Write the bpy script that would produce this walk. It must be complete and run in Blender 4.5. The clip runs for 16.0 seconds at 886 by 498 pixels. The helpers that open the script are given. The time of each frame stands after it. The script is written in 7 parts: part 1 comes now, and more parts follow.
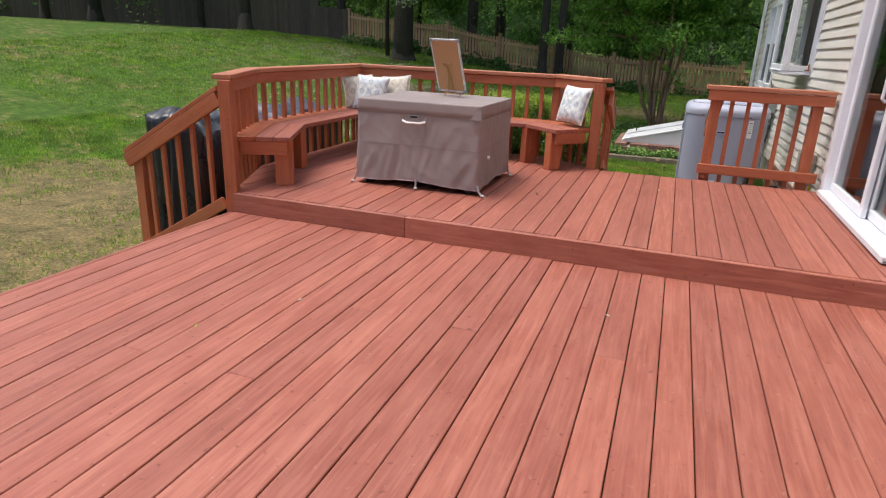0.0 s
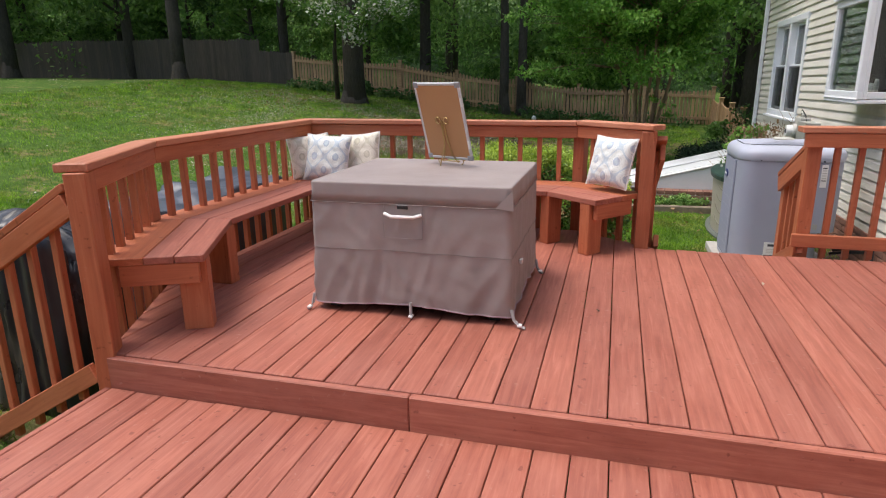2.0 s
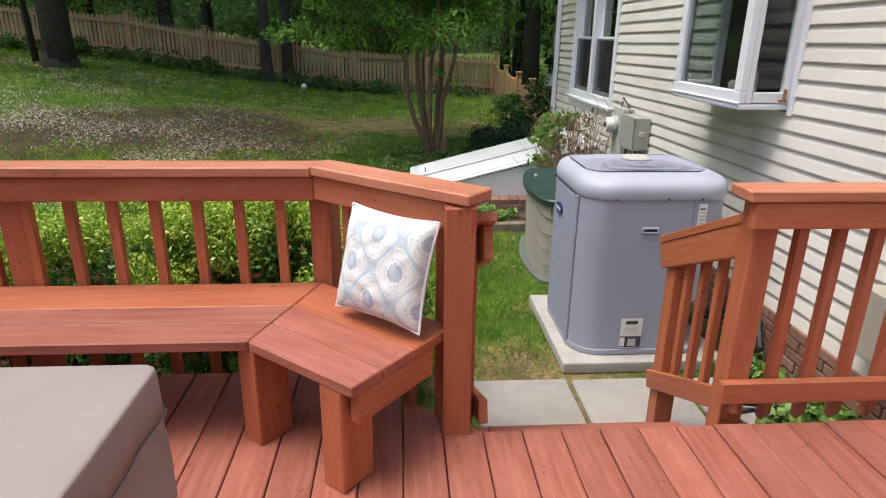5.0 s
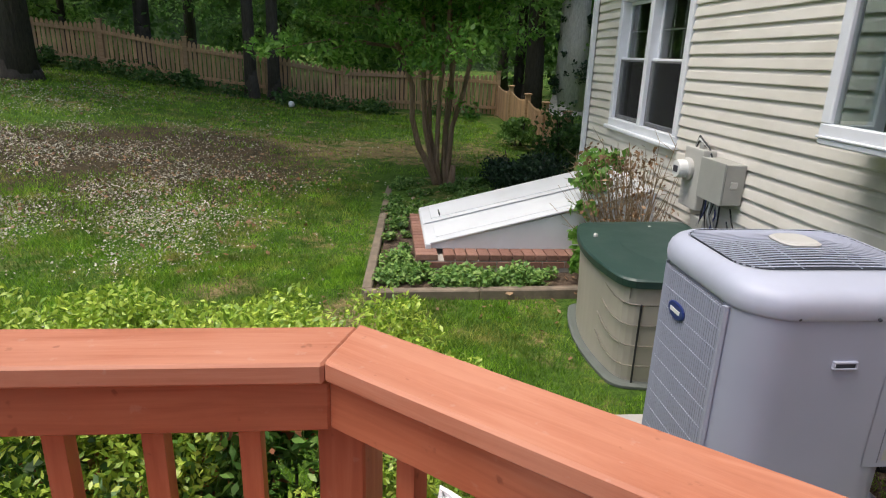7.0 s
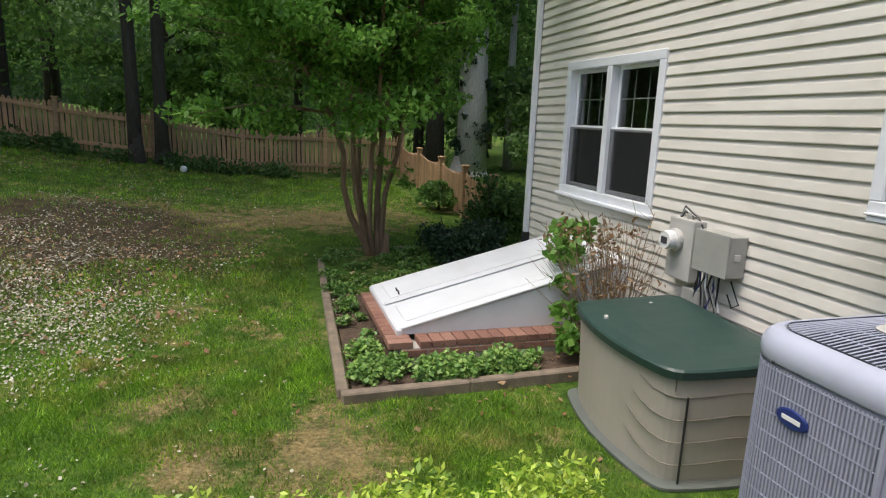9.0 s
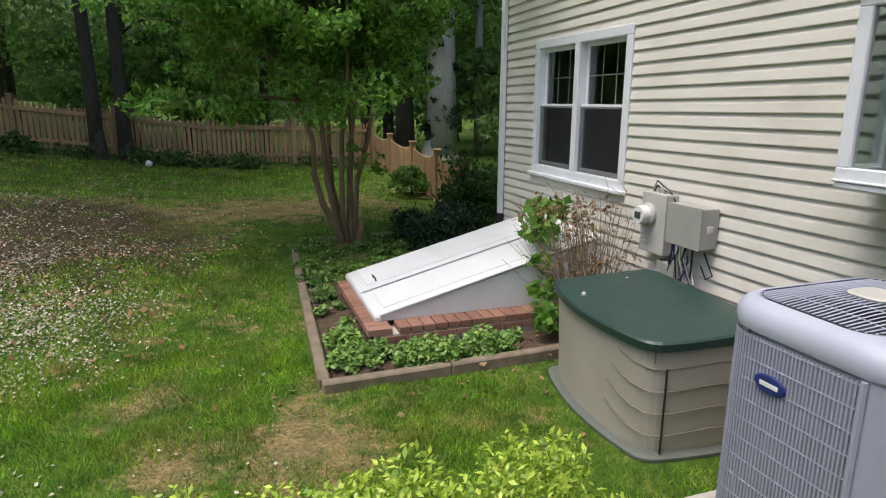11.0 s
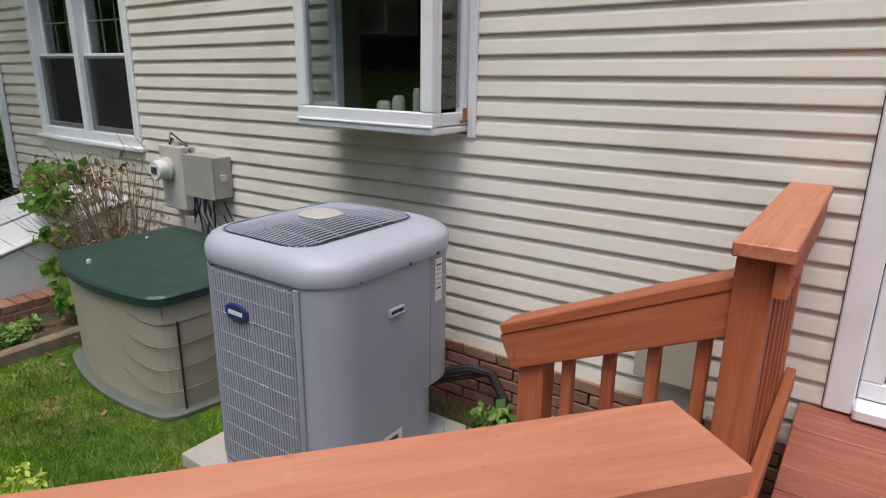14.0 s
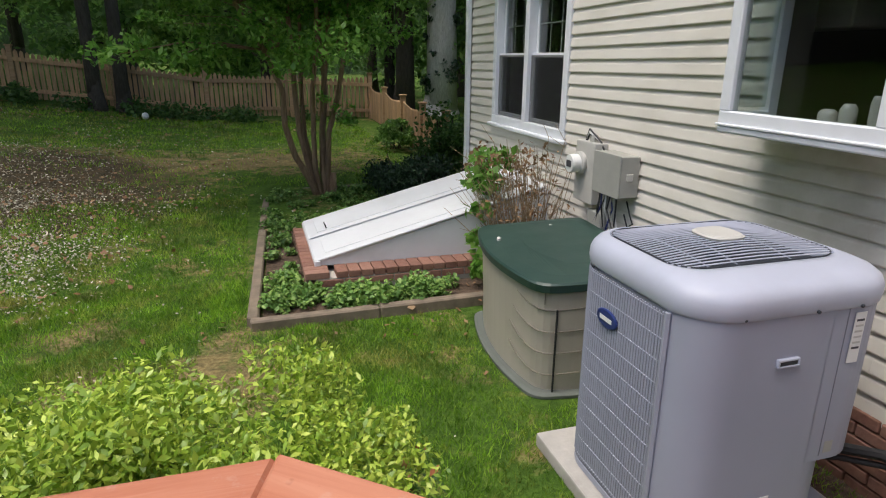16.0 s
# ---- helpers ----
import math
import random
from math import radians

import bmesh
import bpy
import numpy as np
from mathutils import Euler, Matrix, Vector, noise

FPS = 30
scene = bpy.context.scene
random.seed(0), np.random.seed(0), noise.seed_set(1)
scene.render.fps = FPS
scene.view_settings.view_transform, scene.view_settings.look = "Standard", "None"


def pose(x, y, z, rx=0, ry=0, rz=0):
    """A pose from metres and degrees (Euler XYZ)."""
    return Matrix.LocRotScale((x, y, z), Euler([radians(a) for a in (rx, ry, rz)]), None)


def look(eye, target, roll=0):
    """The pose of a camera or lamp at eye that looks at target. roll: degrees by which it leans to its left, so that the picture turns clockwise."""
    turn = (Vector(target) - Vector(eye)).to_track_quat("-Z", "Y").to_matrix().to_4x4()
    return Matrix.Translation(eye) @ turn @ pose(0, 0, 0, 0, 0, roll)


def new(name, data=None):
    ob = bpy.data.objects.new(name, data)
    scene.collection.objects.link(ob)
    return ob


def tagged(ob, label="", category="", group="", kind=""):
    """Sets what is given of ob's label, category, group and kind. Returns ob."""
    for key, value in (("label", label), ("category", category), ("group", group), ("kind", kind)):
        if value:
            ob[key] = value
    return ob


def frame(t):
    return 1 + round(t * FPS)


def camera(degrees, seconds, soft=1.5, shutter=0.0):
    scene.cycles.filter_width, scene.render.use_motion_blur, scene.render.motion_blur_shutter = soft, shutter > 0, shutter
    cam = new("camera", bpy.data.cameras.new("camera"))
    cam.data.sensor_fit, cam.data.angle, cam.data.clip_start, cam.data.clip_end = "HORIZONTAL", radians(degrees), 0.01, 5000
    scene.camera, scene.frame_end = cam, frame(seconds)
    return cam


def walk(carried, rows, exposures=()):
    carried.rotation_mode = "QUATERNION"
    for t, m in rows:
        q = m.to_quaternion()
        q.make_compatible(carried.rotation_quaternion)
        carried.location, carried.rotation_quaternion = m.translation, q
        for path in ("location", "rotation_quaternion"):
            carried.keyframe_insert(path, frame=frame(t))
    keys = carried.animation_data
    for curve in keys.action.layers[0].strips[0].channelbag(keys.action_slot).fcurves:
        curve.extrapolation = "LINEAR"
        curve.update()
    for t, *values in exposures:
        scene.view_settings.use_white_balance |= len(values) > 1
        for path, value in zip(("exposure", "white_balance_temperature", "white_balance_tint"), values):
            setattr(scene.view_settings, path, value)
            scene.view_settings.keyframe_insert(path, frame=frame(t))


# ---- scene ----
cam = camera(71.5, 16.0, soft=1.1)
METRES, EYE, TILT, LEAN, TURN = 8.4, 1.31, 0.0, 0.0, 19.3
PATH = [
    (0, (0.368, 0.313, 1.339), (-0.268, 2.098, 0.699), 2.3),
    (0.5, (0.177, 0.728, 1.379), (-0.394, 2.548, 0.777), 2.0),
    (1, (-0.058, 1.152, 1.361), (-0.638, 2.984, 0.808), 1.5),
    (1.5, (-0.342, 1.566, 1.401), (-0.947, 3.388, 0.841), 0.8),
    (2, (-0.561, 2.071, 1.376), (-1.082, 3.927, 0.844), -0.6),
    (2.5, (-0.623, 2.618, 1.371), (-0.937, 4.526, 0.859), -0.0),
    (3, (-0.683, 3.101, 1.37), (-0.696, 5.035, 0.861), 1.2),
    (3.5, (-0.639, 3.646, 1.332), (-0.558, 5.57, 0.791), 1.1),
    (3.7, (-0.608, 3.818, 1.374), (-0.541, 5.738, 0.819), 0.2),
    (5.8, (-0.521, 5.42, 1.535), (-0.305, 7.286, 0.849), 1.6),
    (6, (-0.548, 5.58, 1.537), (-0.313, 7.451, 0.87), 1.6),
    (6.5, (-0.634, 5.948, 1.525), (-0.426, 7.832, 0.885), 1.8),
    (7, (-0.773, 6.243, 1.515), (-0.589, 8.139, 0.906), 2.0),
    (7.5, (-0.986, 6.47, 1.573), (-0.816, 8.363, 0.952), 2.0),
    (8, (-1.114, 6.721, 1.574), (-0.802, 8.637, 1.094), 2.4),
    (8.5, (-1.326, 6.857, 1.581), (-0.893, 8.753, 1.114), 2.6),
    (9, (-1.449, 6.935, 1.561), (-0.888, 8.808, 1.14), 2.2),
    (9.2, (-1.444, 6.931, 1.576), (-0.873, 8.797, 1.138), 1.9),
    (11.5, (-1.45, 6.977, 1.535), (-0.795, 8.806, 1.06), -0.0),
    (12, (-1.473, 6.988, 1.529), (-0.791, 8.805, 1.046), 0.2),
    (12.5, (-1.42, 6.917, 1.527), (-0.73, 8.738, 1.067), -0.3),
    (13, (-1.269, 6.845, 1.507), (-0.205, 8.479, 1.061), 0.5),
    (13.5, (-1.089, 6.697, 1.43), (0.342, 8.003, 0.934), 1.8),
    (14, (-0.938, 6.611, 1.43), (0.636, 7.712, 0.872), 0.8),
    (14.5, (-0.779, 6.664, 1.453), (0.674, 7.898, 0.849), 1.2),
    (15, (-0.695, 6.719, 1.438), (0.226, 8.392, 0.843), -0.1),
    (15.5, (-0.75, 6.641, 1.457), (-0.048, 8.412, 0.849), 0.1),
    (16, (-0.817, 6.631, 1.476), (-0.258, 8.457, 0.882), 0.5),
]
walk(cam, [(t, look(eye, target, roll)) for t, eye, target, roll in PATH], [(0, 0.68), (1, 0.62), (2.5, 0.82), (3.5, 0.86), (6, 0.72), (9, 0.66), (12.5, 0.62), (14, 0.34), (14.5, 0.28), (16, 0.52)])

# ---- light and sky ----
world = bpy.data.worlds.new("world")
scene.world = world
world.use_nodes = True
wn = world.node_tree
sky = wn.nodes.new("ShaderNodeTexSky")
sky.sky_type = "NISHITA"
sky.sun_disc = False
sky.sun_elevation, sky.sun_rotation = radians(70), radians(-102)
sky.air_density, sky.dust_density = 1.0, 4.0
wn.links.new(sky.outputs[0], wn.nodes["Background"].inputs[0])
wn.nodes["Background"].inputs[1].default_value = 0.15
sun_data = bpy.data.lights.new("sun", "SUN")
sun_data.energy, sun_data.angle, sun_data.color = 1.3, radians(30), (1.0, 0.955, 0.89)
sun = new("sun", sun_data)
sun.matrix_world = look((-6.5, 3.6, 18), (0, 5, 0))


# ---- materials ----
class Nodes:
    def __init__(self, name):
        self.mat = bpy.data.materials.new(name)
        self.mat.use_nodes = True
        self.tree = self.mat.node_tree
        self.bsdf = self.tree.nodes["Principled BSDF"]

    def add(self, kind, **values):
        n = self.tree.nodes.new(kind)
        for key, value in values.items():
            n.inputs[key.replace("_", " ")].default_value = value
        return n

    def link(self, a, b):
        self.tree.links.new(a, b)

    def ramp(self, source, stops):
        r = self.tree.nodes.new("ShaderNodeValToRGB")
        el = r.color_ramp.elements
        while len(el) < len(stops):
            el.new(0.5)
        for e, (p, c) in zip(el, stops):
            e.position, e.color = p, (*c, 1)
        self.link(source, r.inputs[0])
        return r.outputs[0]

    def mix(self, fac, a, b, mode="MIX"):
        m = self.tree.nodes.new("ShaderNodeMix")
        m.data_type, m.blend_type = "RGBA", mode
        for sock, v in ((m.inputs[0], fac), (m.inputs[6], a), (m.inputs[7], b)):
            if isinstance(v, (int, float)):
                sock.default_value = v
            elif isinstance(v, tuple):
                sock.default_value = (*v, 1)
            else:
                self.link(v, sock)
        return m.outputs[2]

    def math(self, op, a, b=0.0):
        m = self.tree.nodes.new("ShaderNodeMath")
        m.operation = op
        for sock, v in ((m.inputs[0], a), (m.inputs[1], b)):
            if isinstance(v, (int, float)):
                sock.default_value = v
            else:
                self.link(v, sock)
        return m.outputs[0]

    def coords(self, scale=(1, 1, 1), shuffle=False, kind="Object"):
        tc = self.tree.nodes.new("ShaderNodeTexCoord")
        out = tc.outputs[kind]
        if shuffle:
            info = self.tree.nodes.new("ShaderNodeObjectInfo")
            big = self.math("MULTIPLY", info.outputs["Random"], 40.0)
            add = self.tree.nodes.new("ShaderNodeVectorMath")
            self.link(out, add.inputs[0])
            self.link(big, add.inputs[1])
            out = add.outputs[0]
        mp = self.tree.nodes.new("ShaderNodeMapping")
        mp.inputs["Scale"].default_value = scale
        self.link(out, mp.inputs[0])
        return mp.outputs[0]

    def noise(self, vec, scale, detail=5.0, rough=0.55, distort=0.0):
        n = self.add("ShaderNodeTexNoise", Scale=scale, Detail=detail, Roughness=rough, Distortion=distort)
        self.link(vec, n.inputs["Vector"])
        return n.outputs[0]

    def bump(self, height, strength, dist=0.01):
        b = self.add("ShaderNodeBump", Strength=strength, Distance=dist)
        self.link(height, b.inputs["Height"])
        self.link(b.outputs[0], self.bsdf.inputs["Normal"])

    def random(self):
        return self.tree.nodes.new("ShaderNodeObjectInfo").outputs["Random"]

    def island(self):
        return self.tree.nodes.new("ShaderNodeNewGeometry").outputs["Random Per Island"]

    def done(self, color, rough=0.6, metal=0.0, spec=None):
        for key, v in (("Base Color", color), ("Roughness", rough), ("Metallic", metal)):
            s = self.bsdf.inputs[key]
            if isinstance(v, tuple):
                s.default_value = (*v, 1)
            elif isinstance(v, (int, float)):
                s.default_value = v
            else:
                self.link(v, s)
        if spec is not None:
            self.bsdf.inputs["Specular IOR Level"].default_value = spec
        return self.mat


def stained_wood(name, base, dark, light, wear=0.5, rough=0.55):
    """Solid red deck stain over softwood; grain runs along local x."""
    n = Nodes(name)
    v = n.coords((0.9, 14, 14), shuffle=True)
    grain = n.noise(v, 3.0, 6, 0.62, 0.6)
    patch = n.noise(n.coords((1.0, 2.2, 2.2), shuffle=True), 2.6, 6, 0.68)
    spots = n.noise(n.coords((1, 1, 1), shuffle=True), 26.0, 3, 0.5)
    c = n.ramp(grain, [(0.25, dark), (0.52, base), (0.8, light)])
    c = n.mix(n.math("MULTIPLY", n.ramp(patch, [(0.42, (0, 0, 0)), (0.78, (1, 1, 1))]), wear), c, light)
    tone = n.ramp(n.random(), [(0.0, (0.87, 0.86, 0.88)), (1.0, (1.07, 1.06, 1.04))])
    c = n.mix(1.0, c, tone, "MULTIPLY")
    knots = n.ramp(spots, [(0.0, (0.45, 0.4, 0.38)), (0.27, (0.55, 0.5, 0.48)), (0.33, (1, 1, 1))])
    c = n.mix(0.75, c, knots, "MULTIPLY")
    fleck = n.ramp(n.noise(n.coords((1, 1, 1), shuffle=True), 30.0, 4, 0.6), [(0.655, (0, 0, 0)), (0.72, (1, 1, 1))])
    c = n.mix(n.math("MULTIPLY", fleck, 0.30 * wear), c, (0.55, 0.40, 0.33))
    n.bump(n.mix(0.5, grain, spots), 0.35, 0.004)
    r = n.ramp(patch, [(0.3, (rough - 0.08,) * 3), (0.8, (rough + 0.12,) * 3)])
    return n.done(c, r, spec=0.4)


DECK = stained_wood("deck_stain", (0.33, 0.107, 0.073), (0.225, 0.068, 0.046), (0.46, 0.185, 0.133), 0.6, 0.55)
# Lighter copy of the rail stain: wear plus light on the tops, in colour.
CAP = stained_wood("worn_lit_cap_stain", (0.48, 0.182, 0.102), (0.37, 0.118, 0.060), (0.58, 0.27, 0.17), 0.7, 0.55)
RAIL = stained_wood("rail_stain", (0.43, 0.130, 0.060), (0.32, 0.086, 0.038), (0.52, 0.185, 0.095), 0.4, 0.5)


def plain(name, color, rough=0.5, metal=0.0, vary=0.12, scale=6.0, bump=0.08, fine=60.0, grime=0.0, grime_color=(0.2, 0.19, 0.15)):
    n = Nodes(name)
    v = n.coords((1, 1, 1), shuffle=True)
    a = n.noise(v, scale, 5, 0.6)
    b = n.noise(v, fine, 3, 0.5)
    lo, hi = tuple(c * (1 - vary) for c in color), tuple(min(1, c * (1 + vary)) for c in color)
    c = n.ramp(a, [(0.3, lo), (0.7, hi)])
    if grime:
        g = n.ramp(n.noise(v, scale * 0.6, 6, 0.7), [(0.5, (0, 0, 0)), (0.78, (1, 1, 1))])
        c = n.mix(n.math("MULTIPLY", g, grime), c, grime_color)
    n.bump(b, bump, 0.003)
    return n.done(c, n.ramp(a, [(0.3, (max(0, rough - 0.06),) * 3), (0.7, (min(1, rough + 0.08),) * 3)]), metal)


WHITE_TRIM = plain("white_vinyl", (0.78, 0.80, 0.84), 0.38, vary=0.04, grime=0.12, grime_color=(0.5, 0.47, 0.4))
WHITE_METAL = plain("white_painted_steel", (0.68, 0.70, 0.73), 0.42, vary=0.06, scale=2.5, grime=0.25, grime_color=(0.4, 0.37, 0.31))
AC_GREY = plain("grey_painted_steel", (0.335, 0.355, 0.435), 0.5, vary=0.03, scale=3.0, grime=0.08, grime_color=(0.27, 0.27, 0.29))
AC_CAP = plain("pale_grey_plastic", (0.43, 0.455, 0.55), 0.42, vary=0.05, scale=5, grime=0.12, grime_color=(0.3, 0.3, 0.3))
# Near-black: shade of fan well and handle slot; also screws and grille rim.
AC_DARK = plain("ac_near_black", (0.025, 0.03, 0.04), 0.6)
PALE_GREY = plain("light_grey_paint", (0.50, 0.49, 0.46), 0.45, vary=0.06, grime=0.2)
BOX_GREY = plain("meter_box_paint", (0.36, 0.36, 0.33), 0.45, vary=0.08, grime=0.2)
BIN_TAN = plain("tan_plastic", (0.40, 0.365, 0.305), 0.5, vary=0.05, scale=3, grime=0.25, grime_color=(0.26, 0.235, 0.18))
BIN_GREEN = plain("dark_green_plastic", (0.024, 0.055, 0.046), 0.42, vary=0.12, scale=4, grime=0.22, grime_color=(0.08, 0.11, 0.09))
BLACK = plain("black_rubber", (0.02, 0.02, 0.022), 0.5)
CONCRETE = plain("concrete", (0.42, 0.40, 0.37), 0.85, vary=0.15, scale=7, bump=0.4, grime=0.4, grime_color=(0.25, 0.23, 0.19))
SLATE = plain("paver_stone", (0.33, 0.31, 0.285), 0.8, vary=0.16, scale=4, bump=0.4, grime=0.45, grime_color=(0.2, 0.18, 0.14))
MORTAR = plain("mortar", (0.46, 0.43, 0.385), 0.9, vary=0.15, scale=10, bump=0.5)
TIMBER = plain("weathered_timber", (0.21, 0.165, 0.12), 0.85, vary=0.3, scale=9, bump=0.5, grime=0.4, grime_color=(0.1, 0.09, 0.06))
GOLD = plain("brass_wire", (0.42, 0.29, 0.12), 0.35, 0.9, vary=0.1)
CORK = plain("hardboard", (0.46, 0.235, 0.105), 0.7, vary=0.06, scale=3)
SILVER = plain("worn_silver_frame", (0.58, 0.58, 0.60), 0.4, 0.3, vary=0.12, grime=0.3)
STRAP = plain("grey_webbing", (0.36, 0.34, 0.34), 0.8)
WHITE_STRAP = plain("white_webbing", (0.78, 0.76, 0.75), 0.7)
# Dark on every room surface: the dimness behind the windows is in the colour.
SHADED_INSIDE = plain("shaded_room", (0.10, 0.09, 0.08), 0.8)
CABINET = plain("cream_cupboard", (0.62, 0.60, 0.55), 0.5)
NAVY = plain("navy_enamel", (0.02, 0.035, 0.16), 0.3)
PAPER = plain("label_paper", (0.75, 0.75, 0.73), 0.6, vary=0.03)
INK = plain("label_ink", (0.05, 0.05, 0.06), 0.6)
# Darker tan that puts shade into the bin's grooves and lintel seam.
BIN_SHADE = plain("recess_shade", (0.19, 0.17, 0.135), 0.6)
YELLOW = plain("yellow_plastic", (0.75, 0.55, 0.04), 0.5)
HOSE_GREEN = plain("green_plastic", (0.02, 0.22, 0.14), 0.5)
BLUE_TARP = plain("blue_grey_tarp", (0.06, 0.07, 0.095), 0.42, vary=0.2, scale=5, bump=0.2)
BLACK_TARP = plain("black_vinyl_cover", (0.022, 0.024, 0.03), 0.3, vary=0.2, scale=5, bump=0.2)
BACKING = plain("siding_backing", (0.14, 0.12, 0.10), 0.9)
ROOFING = plain("roof_shingle", (0.08, 0.075, 0.07), 0.9, vary=0.3, scale=12)
RUST = plain("rust", (0.30, 0.12, 0.04), 0.8, vary=0.3)


def siding_material():
    n = Nodes("vinyl_siding")
    v = n.coords((1, 1, 1))
    a = n.noise(n.coords((1, 0.35, 1.5)), 2.2, 5, 0.6)
    c = n.ramp(a, [(0.3, (0.69, 0.655, 0.59)), (0.72, (0.76, 0.725, 0.66))])
    # green-brown algae along the base, and with painted shadow under the garden window
    stain = n.ramp(n.noise(n.coords((1, 0.8, 1.2)), 1.9, 4, 0.55), [(0.52, (0, 0, 0)), (0.72, (1, 1, 1))])
    c = n.mix(n.math("MULTIPLY", stain, 0.22), c, (0.36, 0.33, 0.24))
    sep = n.tree.nodes.new("ShaderNodeSeparateXYZ")
    n.link(v, sep.inputs[0])
    dy = n.math("DIVIDE", n.math("SUBTRACT", sep.outputs[1], 8.85), 0.55)
    dz = n.math("DIVIDE", n.math("SUBTRACT", sep.outputs[2], 0.86), 0.36)
    d = n.math("ADD", n.math("MULTIPLY", dy, dy), n.math("MULTIPLY", dz, dz))
    ragged = n.math("ADD", n.math("SUBTRACT", 1.0, d), n.math("MULTIPLY", n.math("SUBTRACT", n.noise(v, 4.0, 4), 0.5), 1.2))
    algae_shadow = n.ramp(ragged, [(0.1, (0, 0, 0)), (0.9, (1, 1, 1))])
    c = n.mix(n.math("MULTIPLY", algae_shadow, 0.55), c, (0.21, 0.19, 0.10))
    n.bump(n.noise(n.coords((1, 1, 1)), 90.0, 2), 0.05, 0.002)
    return n.done(c, 0.5)


SIDING = siding_material()


def glass_material():
    m = bpy.data.materials.new("window_glass")
    m.use_nodes = True
    t = m.node_tree
    t.nodes.clear()
    out = t.nodes.new("ShaderNodeOutputMaterial")
    mix = t.nodes.new("ShaderNodeMixShader")
    tr = t.nodes.new("ShaderNodeBsdfTransparent")
    gl = t.nodes.new("ShaderNodeBsdfGlossy")
    lw = t.nodes.new("ShaderNodeLayerWeight")
    lw.inputs[0].default_value = 0.5
    pw = t.nodes.new("ShaderNodeMath")
    pw.operation = "POWER"
    pw.inputs[1].default_value = 3.0
    fr = t.nodes.new("ShaderNodeMath")
    fr.operation = "MULTIPLY_ADD"
    fr.inputs[1].default_value, fr.inputs[2].default_value = 0.6, 0.045
    t.links.new(lw.outputs["Facing"], pw.inputs[0])
    t.links.new(pw.outputs[0], fr.inputs[0])
    gl.inputs["Roughness"].default_value = 0.01
    tr.inputs[0].default_value = (0.78, 0.82, 0.82, 1)
    t.links.new(fr.outputs[0], mix.inputs[0])
    t.links.new(tr.outputs[0], mix.inputs[1])
    t.links.new(gl.outputs[0], mix.inputs[2])
    t.links.new(mix.outputs[0], out.inputs[0])
    return m


GLASS = glass_material()


def screen_material():
    n = Nodes("insect_screen")
    m = n.done((0.03, 0.03, 0.035), 0.7)
    n.bsdf.inputs["Alpha"].default_value = 0.35
    return m


SCREEN = screen_material()


def brick_material():
    n = Nodes("red_brick")
    v = n.coords((1, 1, 1), shuffle=True)
    c = n.ramp(n.random(), [(0.0, (0.19, 0.085, 0.06)), (0.5, (0.27, 0.125, 0.085)), (1.0, (0.34, 0.185, 0.135))])
    c = n.mix(0.35, c, n.ramp(n.noise(v, 30, 5, 0.7), [(0.3, (0.12, 0.06, 0.045)), (0.75, (0.42, 0.24, 0.18))]))
    n.bump(n.noise(v, 60, 4), 0.5, 0.004)
    return n.done(c, 0.85)


BRICK = brick_material()


def fence_material(name, a, b):
    n = Nodes(name)
    v = n.coords((12, 12, 1.2), shuffle=True)
    g = n.noise(v, 2.5, 5, 0.6)
    c = n.ramp(g, [(0.3, a), (0.75, b)])
    c = n.mix(1.0, c, n.ramp(n.random(), [(0, (0.75, 0.75, 0.75)), (1, (1.15, 1.1, 1.05))]), "MULTIPLY")
    n.bump(g, 0.4, 0.01)
    return n.done(c, 0.8)


FENCE = fence_material("cedar_fence", (0.35, 0.215, 0.115), (0.55, 0.36, 0.21))
# Very dark brown: the shade of the trees is put into this colour.
SHADED_FENCE = fence_material("shaded_fence", (0.052, 0.043, 0.032), (0.10, 0.082, 0.062))


def bark_material(name, a, b, scale=5.0):
    n = Nodes(name)
    v = n.coords((6, 6, 1.0))
    g = n.noise(v, scale, 7, 0.7, 0.8)
    n.bump(g, 0.9, 0.05)
    return n.done(n.ramp(g, [(0.3, a), (0.7, b)]), 0.9)


BARK_DARK = bark_material("dark_bark", (0.035, 0.028, 0.022), (0.095, 0.078, 0.06))
BARK_PALE = bark_material("grey_bark", (0.36, 0.34, 0.31), (0.72, 0.70, 0.66), 7.0)
BARK_MYRTLE = bark_material("smooth_tan_bark", (0.17, 0.10, 0.06), (0.36, 0.25, 0.165), 3.0)


def leaf_material(name, a, b, c3, rough=0.5, trans=0.25):
    n = Nodes(name)
    r = n.island()
    c = n.ramp(r, [(0.0, a), (0.5, b), (1.0, c3)])
    big = n.noise(n.coords((1, 1, 1), kind="Object"), 0.8, 3)
    c = n.mix(1.0, c, n.ramp(big, [(0.3, (0.72, 0.75, 0.7)), (0.7, (1.2, 1.15, 1.1))]), "MULTIPLY")
    m = n.done(c, rough)
    tl = n.tree.nodes.new("ShaderNodeBsdfTranslucent")
    n.link(c, tl.inputs[0])
    mx = n.tree.nodes.new("ShaderNodeMixShader")
    mx.inputs[0].default_value = trans
    out = n.tree.nodes["Material Output"]
    n.link(n.bsdf.outputs[0], mx.inputs[1])
    n.link(tl.outputs[0], mx.inputs[2])
    n.link(mx.outputs[0], out.inputs[0])
    return m


